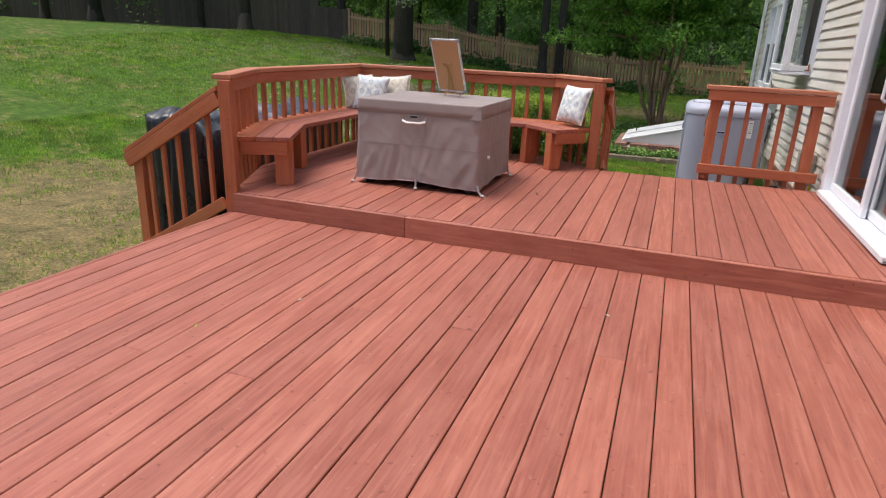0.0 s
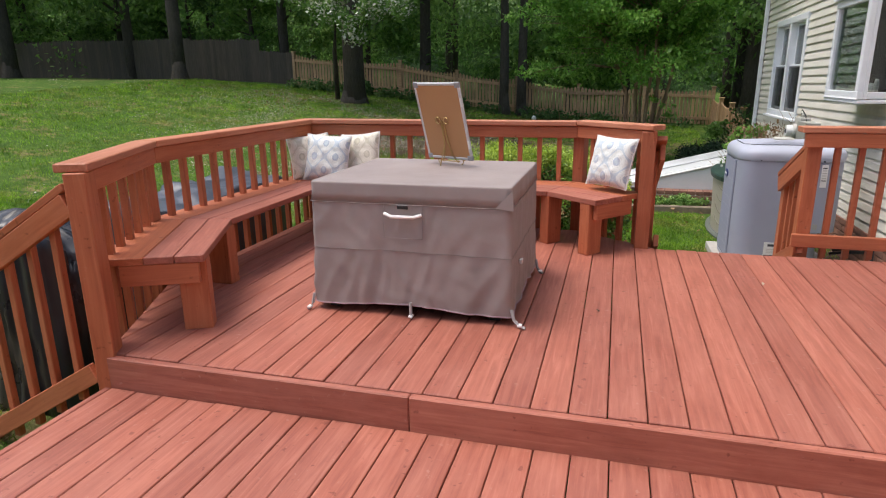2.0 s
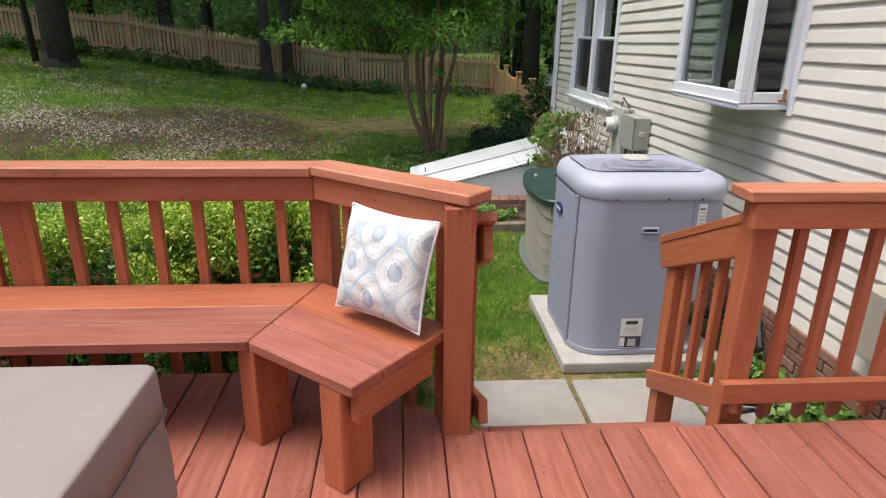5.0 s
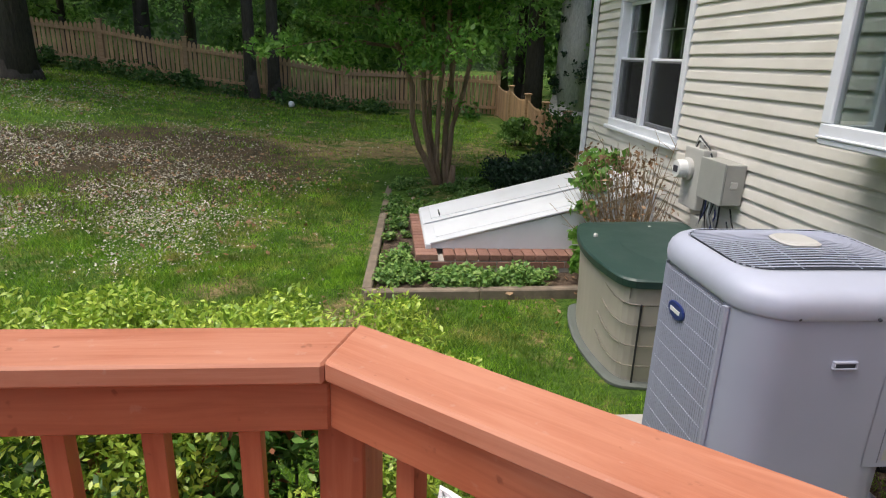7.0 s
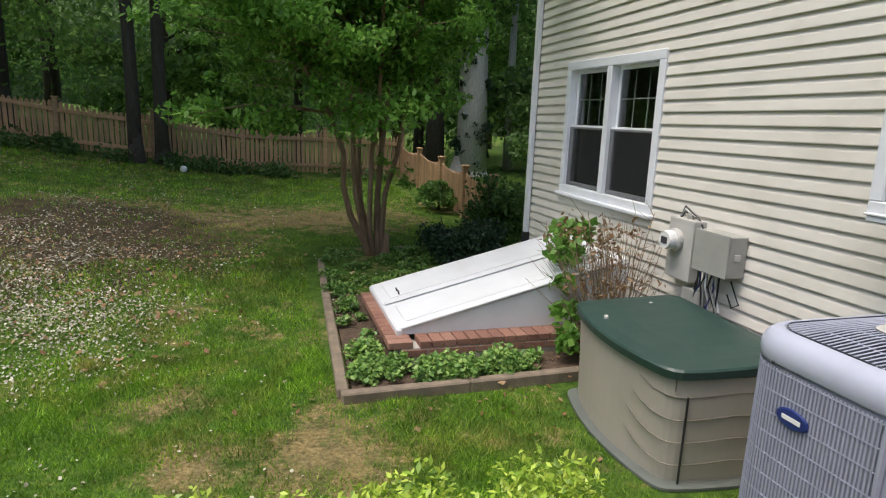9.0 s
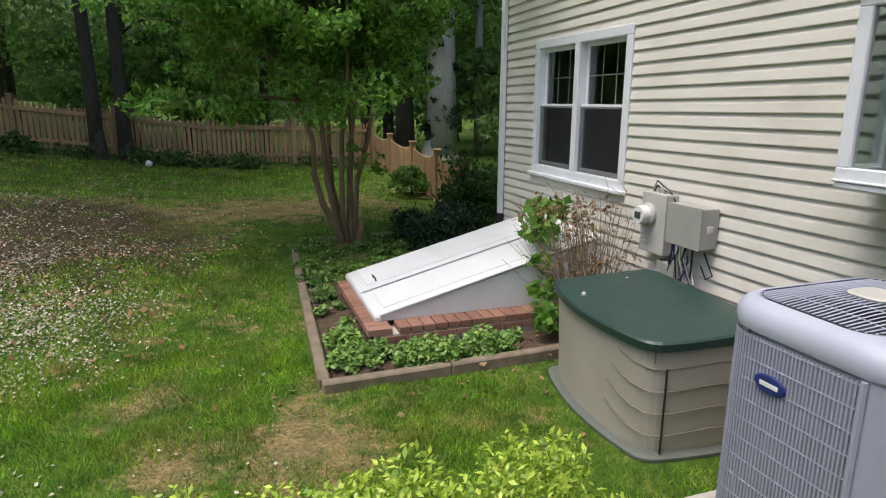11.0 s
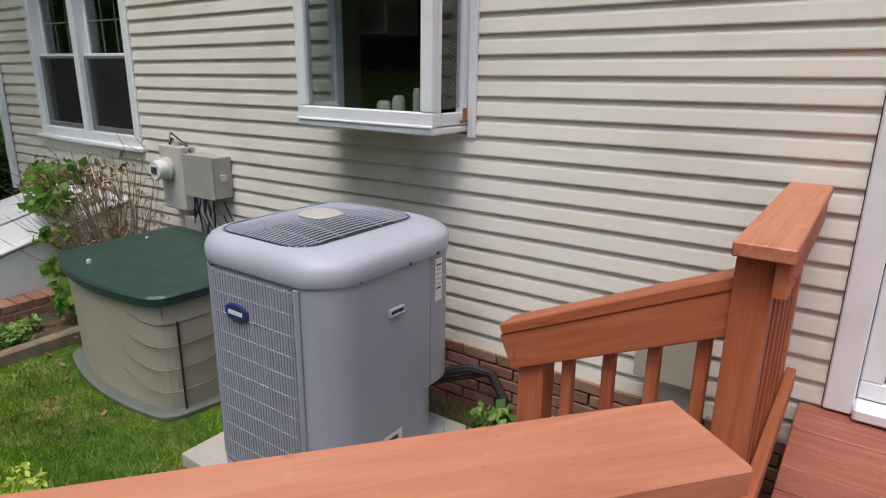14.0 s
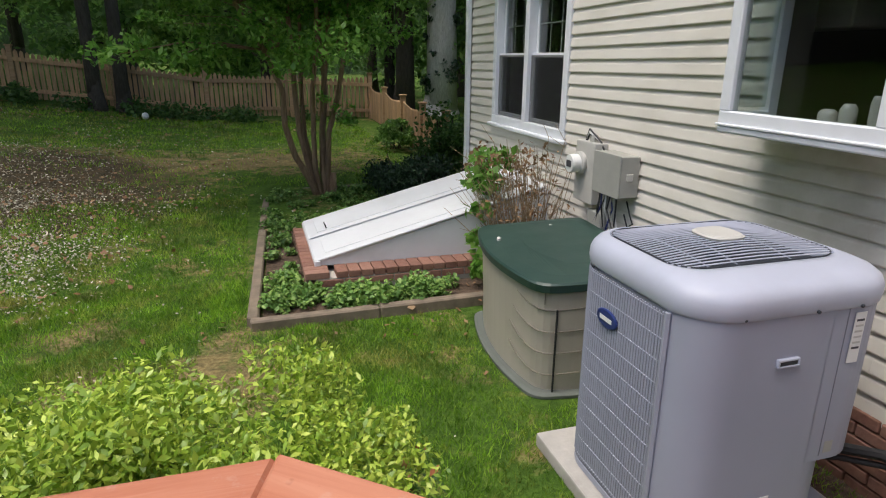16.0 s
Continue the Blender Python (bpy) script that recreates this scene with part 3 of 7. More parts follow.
def baluster_mesh(length, size=0.036):
    """Square baluster with its foot cut to a slant."""
    h = size / 2
    v = [(0, -h, -h), (0, h, -h), (0.03, h, h), (0.03, -h, h), (length, -h, -h), (length, h, -h), (length, h, h), (length, -h, h)]
    f = [(0, 1, 2, 3), (7, 6, 5, 4), (0, 4, 5, 1), (1, 5, 6, 2), (2, 6, 7, 3), (3, 7, 4, 0)]
    return raw("baluster", v, f, RAIL)


def bench_railing():
    rail = thing("deck_railing", (-1.9, 6.2, UPPER), "red-stained wooden railing with square balusters round the bench", "railing")
    half = 0.07
    outer_pts, inner_pts = offset_path(CAPLINE, half), offset_path(CAPLINE, -half)
    band_in, band_out = offset_path(CAPLINE, -0.052), offset_path(CAPLINE, -0.016)
    line_bal = offset_path(CAPLINE, 0.004)
    post_line = offset_path(CAPLINE, 0.030)
    bal = baluster_mesh(RAILTOP - 0.05 - 0.02)
    for i in range(len(CAPLINE) - 1):
        d = Vector((CAPLINE[i + 1][0] - CAPLINE[i][0], CAPLINE[i + 1][1] - CAPLINE[i][1])).normalized()
        lift = 0.006 if i == 3 else 0.0
        quad = [inner_pts[i], inner_pts[i + 1], outer_pts[i + 1], outer_pts[i]]
        quad = [Vector(p) for p in quad]
        if i > 0:
            quad[0] += d * 0.001
            quad[3] += d * 0.001
        if i < len(CAPLINE) - 2:
            quad[1] -= d * 0.001
            quad[2] -= d * 0.001
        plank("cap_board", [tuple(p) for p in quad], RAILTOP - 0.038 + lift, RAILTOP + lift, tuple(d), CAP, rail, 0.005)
        band = [band_in[i], band_in[i + 1], band_out[i + 1], band_out[i]]
        plank("band_board", band, RAILTOP - 0.134 + lift, RAILTOP - 0.041 + lift, tuple(d), RAIL, rail, 0.004)
        a, b = Vector(line_bal[i]), Vector(line_bal[i + 1])
        length = (b - a).length
        n = max(2, round(length / 0.155))
        for k in range(1, n):
            if i == 0 and k == n:
                continue
            p = a + (b - a) * (k / n)
            ob = part("baluster", bal, RAIL, rail, "", basis((p.x, p.y, 0.02), (0, 0, 1), (*d, 0)))
    dirs = [(-0.40, 0.91), (-0.2, 0.98), (0.7, 0.7), (0.93, -0.36), (0.77, -0.64)]
    for j, (p, d) in enumerate(zip(post_line, dirs)):
        if j == 0:
            upright("post", p[0] + 0.025, p[1] + 0.055, -0.44, RAILTOP - 0.04, 0.09, 0.115, d, rail)
        elif j == 4:
            upright("post", -0.338, 6.722, -0.44, RAILTOP - 0.04, 0.09, 0.10, (1, 0), rail)
        else:
            upright("post", p[0], p[1], -0.44, RAILTOP - 0.04, 0.09, 0.09, d, rail)
    upright("post", -2.02, CAPLINE[2][1] + 0.03, -0.44, RAILTOP - 0.04, 0.09, 0.09, (1, 0), rail)
    return rail


bench_railing()


def built_in_bench():
    bench = thing("built_in_bench", (-1.9, 6.6, UPPER), "red-stained wooden corner bench built along the railing", "bench")
    back = [(-2.90, 4.34), (-3.285, 5.18), (-3.285, 7.13), (-0.865, 7.13), (-0.37, 6.72)]
    top, thick = 0.562, 0.038
    back = offset_path(back, -0.055)
    rows = 3
    width, gap = 0.137, 0.004
    for r in range(rows):
        d0, d1 = -r * (width + gap), -r * (width + gap) - width
        o, n = offset_path(back, d0 if r else 0.085), offset_path(back, d1)
        for i in range(4):
            d = Vector((back[i + 1][0] - back[i][0], back[i + 1][1] - back[i][1])).normalized()
            quad = [Vector(o[i]), Vector(n[i]), Vector(n[i + 1]), Vector(o[i + 1])]
            for k, s in ((0, 0.0015), (1, 0.0015), (2, -0.0015), (3, -0.0015)):
                quad[k] += d * s
            plank("seat_board", [tuple(p) for p in quad], top - thick, top, tuple(d), DECK if r else RAIL, bench, 0.004)
    n = offset_path(back, -3 * width - 2 * gap + 0.03)
    o = offset_path(back, -0.02)
    # aprons at both open ends and along the front
    for i, j in ((0, 0), (4, 4)):
        a, b = Vector(o[i]), Vector(n[i])
        seg = (0, 1) if i == 0 else (3, 4)
        d = Vector((back[seg[1]][0] - back[seg[0]][0], back[seg[1]][1] - back[seg[0]][1])).normalized()
        s = d * (0.025 if i == 0 else -0.025)
        beam("apron", (a.x + s.x, a.y + s.y, top - thick - 0.055), (b.x + s.x, b.y + s.y, top - thick - 0.055), 0.036, 0.108, RAIL, bench)
    legs = offset_path(back, -3 * width + 0.065)
    for i, (x, y) in enumerate(legs):
        seg = min(i, 3)
        d = Vector((back[seg + 1][0] - back[seg][0], back[seg + 1][1] - back[seg][1])).normalized()
        s = {0: 0.10, 4: -0.10}.get(i, 0.0)
        upright("leg", x + d.x * s, y + d.y * s, UPPER, top - thick, 0.14, 0.09, tuple(d), bench)
    upright("leg", -2.0, legs[2][1], UPPER, top - thick, 0.14, 0.09, (1, 0), bench)
    return bench


built_in_bench()


def stair_rail(name, x, y0, z0, y1, z1, post_y, side, group=""):
    """A sloping handrail over the two steps to the garden."""
    rail = thing(name, (x, y1, -0.43), "red-stained sloping wooden handrail with balusters, over garden steps", "handrail", group)
    up = (0, 0, 1)
    beam("cap_board", (x, y0, z0 - 0.019), (x, y1, z1 - 0.019), 0.105, 0.036, RAIL, rail, up)
    s = (z1 - z0) / (y1 - y0)
    beam("band_board", (x - side * 0.03, y0 + 0.04, z0 - 0.105 + s * 0.04), (x - side * 0.03, y1 - 0.02, z1 - 0.105 - s * 0.02), 0.036, 0.12, RAIL, rail, up)
    yb0, yb1 = y0 + 0.0, post_y + 0.06
    beam("bottom_rail", (x - side * 0.03, yb0, z0 - 0.77 + s * (yb0 - y0)), (x - side * 0.03, yb1, z0 - 0.77 + s * (yb1 - y0)), 0.036, 0.09, RAIL, rail, up)
    upright("post", x + side * 0.02, post_y, -0.45, z0 + s * (post_y - y0) - 0.045, 0.09, 0.09, (0, 1), rail)
    n = 4
    for k in range(1, n + 1):
        y = y0 + (post_y - 0.03 - y0) * k / (n + 0.9) + 0.03
        z = z0 + s * (y - y0)
        upright("baluster", x + side * 0.008, y, z - 0.83, z - 0.05, 0.036, 0.036, (0, 1), rail)
    return rail


def right_railing():
    rail = thing("deck_railing", (1.2, 6.72, UPPER), "short red-stained wooden railing with square balusters by the house wall", "railing")
    y = 6.79
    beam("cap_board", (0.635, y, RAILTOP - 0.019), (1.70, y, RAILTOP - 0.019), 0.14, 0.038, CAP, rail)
    beam("band_board", (0.66, y - 0.045, RAILTOP - 0.0875), (1.70, y - 0.045, RAILTOP - 0.0875), 0.036, 0.093, RAIL, rail)
    beam("bottom_rail", (0.66, y - 0.045, 0.265), (1.69, y - 0.045, 0.265), 0.036, 0.09, RAIL, rail)
    upright("post", 0.735, y + 0.02, -0.44, RAILTOP - 0.04, 0.09, 0.09, (1, 0), rail)
    upright("post", 1.585, y + 0.02, -0.44, RAILTOP - 0.04, 0.09, 0.09, (1, 0), rail)
    bal = baluster_mesh(RAILTOP - 0.05 - 0.12)
    for k in range(5):
        part("baluster", bal, RAIL, rail, "", basis((0.735 + 0.142 * (k + 1), y - 0.005, 0.12), (0, 0, 1), (1, 0, 0)))


right_railing()
stair_rail("stair_handrail", 0.755, 6.75, 0.985, 7.525, 0.632, 7.42, 1, "garden stair handrails")
stair_rail("stair_handrail", -0.262, 6.75, 0.975, 7.49, 0.63, 7.40, -1, "garden stair handrails")


def left_stair_rail():
    rail = thing("yard_handrail", (-3.4, 4.2, -0.43), "red-stained sloping wooden handrail beside the steps to the lawn", "handrail")
    y = 4.21
    (x0, z0), (x1, z1) = (-2.86, 0.96), (-3.84, 0.39)
    s = (z1 - z0) / (x1 - x0)
    d = (x1 - x0, 0, z1 - z0)
    beam("cap_board", (x0, y, z0 - 0.018), (x1, y, z1 - 0.018), 0.09, 0.036, RAIL, rail)
    beam("band_board", (x0 + 0.01, y - 0.03, z0 - 0.095), (x1 + 0.015, y - 0.03, z1 - 0.095), 0.036, 0.105, RAIL, rail)
    beam("bottom_rail", (x0, y - 0.03, z0 - 0.90), (x1 + 0.04, y - 0.03, z0 - 0.90 + s * (x1 + 0.04 - x0)), 0.036, 0.095, RAIL, rail)
    px = x1 + 0.11
    upright("post", px, y + 0.03, -0.46, z0 + s * (px - x0) - 0.05, 0.10, 0.09, (1, 0), rail)
    for k in range(5):
        x = px + 0.115 + k * 0.155
        z = z0 + s * (x - x0)
        upright("baluster", x, y + 0.002, z - 1.0, z - 0.06, 0.036, 0.036, (1, 0), rail)


left_stair_rail()


def garden_steps(name, m_list, label):
    st = thing(name, (m_list[0][0], m_list[0][1], -0.43), label, "steps", kind="structure")
    for (x0, y0, x1, y1, z) in m_list:
        along = (1, 0) if abs(x1 - x0) > abs(y1 - y0) else (0, 1)
        plank("tread", [(x0, y0), (x1, y0), (x1, y1), (x0, y1)], z - 0.036, z, along, DECK, st)
    return st


gs = garden_steps("garden_steps", [(-0.17, 6.73, 0.66, 7.0, -0.04), (-0.17, 7.01, 0.66, 7.28, -0.235)], "two red-stained wooden steps down to the garden")
for x in (-0.155, 0.645):
    plank("stringer", [(x - 0.018, 6.72), (x + 0.018, 6.72), (x + 0.018, 7.27), (x - 0.018, 7.27)], -0.43, -0.275, (0, 1), RAIL, gs)
    plank("stringer", [(x - 0.018, 6.72), (x + 0.018, 6.72), (x + 0.018, 6.99), (x - 0.018, 6.99)], -0.275, -0.08, (0, 1), RAIL, gs)


# ---- house ----
CORNER_Y, HOUSE_S, HOUSE_TOP = 13.98, -6.0, 5.4
WIN = (11.42, 13.12, 0.80, 2.17)          # double window: y0, y1, z0, z1 (outer edge of trim)
BAY = (8.305, 9.25, 1.13, 2.12)            # garden window on the wall
DOOR = (4.42, 6.62, 0.165, 2.28)          # sliding door with its trim
COURSE, SID_Z0, FALL = 0.097, -0.069, -0.011      # siding: course height, foot, fall along y from y = 10.36


def wall_with_holes(name, x, y0, y1, z0, z1, holes, thick, material, label):
    ys = sorted({y0, y1, *[h[0] for h in holes], *[h[1] for h in holes]})
    zs = sorted({z0, z1, *[h[2] for h in holes], *[h[3] for h in holes]})
    bm = bmesh.new()
    for a, b in zip(ys, ys[1:]):
        for c, d in zip(zs, zs[1:]):
            cy, cz = (a + b) / 2, (c + d) / 2
            if any(h[0] < cy < h[1] and h[2] < cz < h[3] for h in holes):
                continue
            cell = bmesh.ops.create_cube(bm, size=1.0)["verts"]
            bmesh.ops.scale(bm, vec=(thick, b - a, d - c), verts=cell)
            bmesh.ops.translate(bm, vec=(x + thick / 2, cy, cz), verts=cell)
    bmesh.ops.remove_doubles(bm, verts=bm.verts, dist=0.0001)
    ob = part(name, bm, material, None)
    return tagged(ob, label, "wall", kind="structure")


HOLES = [(WIN[0] + 0.03, WIN[1] - 0.03, WIN[2] + 0.03, WIN[3] - 0.03), (BAY[0] + 0.03, BAY[1] - 0.03, BAY[2] + 0.03, BAY[3] - 0.03), (DOOR[0] + 0.03, DOOR[1] - 0.03, DOOR[2], DOOR[3] - 0.03)]
house_wall = wall_with_holes("wall_east", WALL_X, HOUSE_S, CORNER_Y, SID_Z0 - 0.02, HOUSE_TOP, HOLES, 0.16, BACKING, "house wall clad in beige vinyl siding")


def siding_course(y0, y1, z):
    """One Dutch-lap course: a bright hollow over a flat face that overhangs the one below."""
    prof = [(-0.001, COURSE), (-0.003, COURSE * 0.86), (-0.0085, COURSE * 0.72), (-0.0135, COURSE * 0.63), (-0.0150, COURSE * 0.58), (-0.0225, 0.004), (-0.0215, -0.002), (-0.001, -0.001)]
    verts, faces = [], []
    n = len(prof)
    for y in (y0, y1):
        verts += [(WALL_X + dx, y, z + dz + FALL * (y - 10.36)) for dx, dz in prof]
    for k in range(n - 1):
        faces.append((k, k + 1, n + k + 1, n + k))
    faces.append(tuple(range(n - 1, -1, -1)))
    faces.append(tuple(range(n, 2 * n)))
    return raw("siding_panel", verts, faces, SIDING)


def clad():
    rng = random.Random(8)
    k = 0
    z = SID_Z0
    while z < HOUSE_TOP - COURSE:
        spans = [(HOUSE_S, CORNER_Y - 0.06)]
        for h in ((WIN[0] - 0.004, WIN[1] + 0.004, WIN[2], WIN[3]), (BAY[0] - 0.02, BAY[1] + 0.052, BAY[2] - 0.03, BAY[3] + 0.16), (DOOR[0] - 0.004, DOOR[1] + 0.004, -1, DOOR[3])):
            if z + COURSE * 0.5 > h[2] and z + COURSE * 0.5 < h[3]:
                spans = [q for a, b in spans for q in ((a, min(b, h[0])), (max(a, h[1]), b)) if q[1] - q[0] > 0.02]
        for a, b in spans:
            cut = rng.uniform(a, b)
            if b - a > 3.6 and k % 2 == 0 and a + 0.8 < cut < b - 0.8:
                pieces = ((a, cut), (cut + 0.001, b))
            else:
                pieces = ((a, b),)
            for p, q in pieces:
                part("siding_panel", siding_course(p, q, z), SIDING, house_wall)
        z += COURSE
        k += 1


clad()
part("corner_trim", box_bm(0.05, 0.09, HOUSE_TOP + 0.1, 0.006, at=(WALL_X - 0.006, CORNER_Y - 0.02, HOUSE_TOP / 2 - 0.05)), plain("beige_trim", (0.60, 0.55, 0.47), 0.5, vary=0.04), house_wall)
beam("starter_trim", (WALL_X - 0.006, EDGE_Y, SID_Z0 - 0.012 + FALL * (EDGE_Y - 10.36)), (WALL_X - 0.006, CORNER_Y - 0.07, SID_Z0 - 0.012 + FALL * (CORNER_Y - 10.43)), 0.03, 0.022, WHITE_TRIM, house_wall)

# the other sides, roof and rooms behind, to close the house
def solid(name, size, at, material, label, cat):
    return tagged(part(name, box_bm(*size, at=at), material, None), label, cat, kind="structure")


EAST = 10.0
solid("wall_north", (EAST - WALL_X, 0.16, HOUSE_TOP + 0.1), ((EAST + WALL_X) / 2 + 0.01, CORNER_Y - 0.09, HOUSE_TOP / 2 - 0.05), SIDING, "beige sided end wall of the house", "wall")
solid("wall_south", (EAST - WALL_X, 0.16, HOUSE_TOP + 0.1), ((EAST + WALL_X) / 2 + 0.1, HOUSE_S + 0.09, HOUSE_TOP / 2 - 0.05), SIDING, "beige sided end wall of the house", "wall")
solid("wall_west", (0.16, CORNER_Y - HOUSE_S - 0.4, HOUSE_TOP), (EAST, (CORNER_Y + HOUSE_S) / 2, HOUSE_TOP / 2 - 0.05), SIDING, "far wall of the house", "wall")
solid("house_floor", (EAST - WALL_X - 0.4, CORNER_Y - HOUSE_S - 0.5, 0.1), ((EAST + WALL_X) / 2 + 0.1, (CORNER_Y + HOUSE_S) / 2, 0.10), SHADED_INSIDE, "dark floor inside the house", "floor")
solid("ceiling", (EAST - WALL_X - 0.4, CORNER_Y - HOUSE_S - 0.5, 0.1), ((EAST + WALL_X) / 2 + 0.1, (CORNER_Y + HOUSE_S) / 2, 2.62), SHADED_INSIDE, "ceiling inside the house", "ceiling")
solid("wall_inner", (0.1, CORNER_Y - HOUSE_S - 0.6, 2.4), (5.2, (CORNER_Y + HOUSE_S) / 2, 1.36), SHADED_INSIDE, "dim inner wall of the rooms", "wall")
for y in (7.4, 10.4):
    solid("wall_partition", (3.1, 0.1, 2.4), (3.55, y, 1.36), SHADED_INSIDE, "dim partition wall between rooms", "wall")
roof = thing("roof", (6, 4, HOUSE_TOP), "dark shingle roof of the house with white eaves", "roof", kind="structure")
for sgn in (-1, 1):
    bm = bmesh.new()
    cx = (WALL_X + EAST) / 2
    xo = cx + sgn * ((EAST - WALL_X) / 2 + 0.35)
    q = [(cx, HOUSE_S - 0.3, HOUSE_TOP + 2.6), (cx, CORNER_Y + 0.3, HOUSE_TOP + 2.6), (xo, CORNER_Y + 0.3, HOUSE_TOP + 0.0), (xo, HOUSE_S - 0.3, HOUSE_TOP + 0.0)]
    v = [bm.verts.new(p) for p in q] + [bm.verts.new((p[0], p[1], p[2] + 0.12)) for p in q]
    for f in ((0, 1, 2, 3), (7, 6, 5, 4), (0, 4, 5, 1), (1, 5, 6, 2), (2, 6, 7, 3), (3, 7, 4, 0)):
        bm.faces.new([v[i] for i in f])
    bmesh.ops.recalc_face_normals(bm, faces=bm.faces)
    part("roof_slope", bm, ROOFING, roof)
part("gutter", box_bm(0.12, CORNER_Y - HOUSE_S + 0.6, 0.12, 0.02, at=(WALL_X - 0.33, (CORNER_Y + HOUSE_S) / 2, HOUSE_TOP - 0.02)), WHITE_TRIM, roof)
part("soffit", box_bm(0.40, CORNER_Y - HOUSE_S + 0.5, 0.02, at=(WALL_X - 0.16, (CORNER_Y + HOUSE_S) / 2, HOUSE_TOP - 0.09)), WHITE_TRIM, roof)


def frame_bm(y0, y1, z0, z1, w, x0, x1, bevel=0.004, sides="lrtb"):
    """A rectangular frame of four butted bars standing in the wall's plane."""
    out = []
    if "b" in sides:
        out.append(box_bm(x1 - x0, y1 - y0, w, bevel, at=((x0 + x1) / 2, (y0 + y1) / 2, z0 + w / 2)))
    if "t" in sides:
        out.append(box_bm(x1 - x0, y1 - y0, w, bevel, at=((x0 + x1) / 2, (y0 + y1) / 2, z1 - w / 2)))
    zz0, zz1 = z0 + (w if "b" in sides else 0), z1 - (w if "t" in sides else 0)
    for s, yc in (("l", y0 + w / 2), ("r", y1 - w / 2)):
        if s in sides:
            out.append(box_bm(x1 - x0, w, zz1 - zz0, bevel, at=((x0 + x1) / 2, yc, (zz0 + zz1) / 2)))
    return merge(*out)


def pane(parent, y0, y1, z0, z1, x, material=GLASS, name="pane"):
    ob = part(name, box_bm(0.005, y1 - y0, z1 - z0, at=(x, (y0 + y1) / 2, (z0 + z1) / 2)), material, parent)
    if material is GLASS:
        ob.visible_shadow = False
    return ob


def double_window():
    y0, y1, z0, z1 = WIN
    win = thing("window_1", (WALL_X, (y0 + y1) / 2, z0), "pair of white vinyl sash windows with grilles in the upper sashes", "window", kind="structure")
    part("window_frame", frame_bm(y0, y1, z0, z1, 0.085, WALL_X - 0.035, WALL_X + 0.10, 0.006), WHITE_TRIM, win)
    ym = (y0 + y1) / 2
    part("mullion", box_bm(0.13, 0.085, z1 - z0 - 0.17, 0.005, at=(WALL_X + 0.03, ym, (z0 + z1) / 2)), WHITE_TRIM, win)
    part("window_sill", box_bm(0.09, y1 - y0 + 0.06, 0.035, 0.008, at=(WALL_X - 0.03, ym, z0 - 0.012)), WHITE_TRIM, win)
    zm = (z0 + z1) / 2 + 0.02
    for a, b in ((y0 + 0.085, ym - 0.0425), (ym + 0.0425, y1 - 0.085)):
        up = part("upper_sash", frame_bm(a + 0.003, b - 0.003, zm - 0.02, z1 - 0.088, 0.035, WALL_X + 0.05, WALL_X + 0.08), WHITE_TRIM, win)
        lo = part("lower_sash", frame_bm(a + 0.003, b - 0.003, z0 + 0.088, zm + 0.02, 0.04, WALL_X + 0.012, WALL_X + 0.046), WHITE_TRIM, win)
        pane(up, a + 0.036, b - 0.036, zm + 0.015, z1 - 0.122, WALL_X + 0.062)
        pane(lo, a + 0.04, b - 0.04, z0 + 0.126, zm - 0.018, WALL_X + 0.030)
        pane(win, a + 0.006, b - 0.006, z0 + 0.09, zm - 0.0, WALL_X + 0.006, SCREEN, "insect_screen")
        for f in (1 / 3, 2 / 3):
            yy = a + 0.036 + (b - a - 0.072) * f
            part("grille_bar", box_bm(0.006, 0.012, z1 - zm - 0.137, at=(WALL_X + 0.070, yy, (zm + z1 - 0.107) / 2)), PALE_GREY, up)
        zz = (zm + 0.015 + z1 - 0.122) / 2
        part("grille_bar", box_bm(0.007, b - a - 0.075, 0.012, at=(WALL_X + 0.0705, (a + b) / 2, zz)), PALE_GREY, up)


double_window()


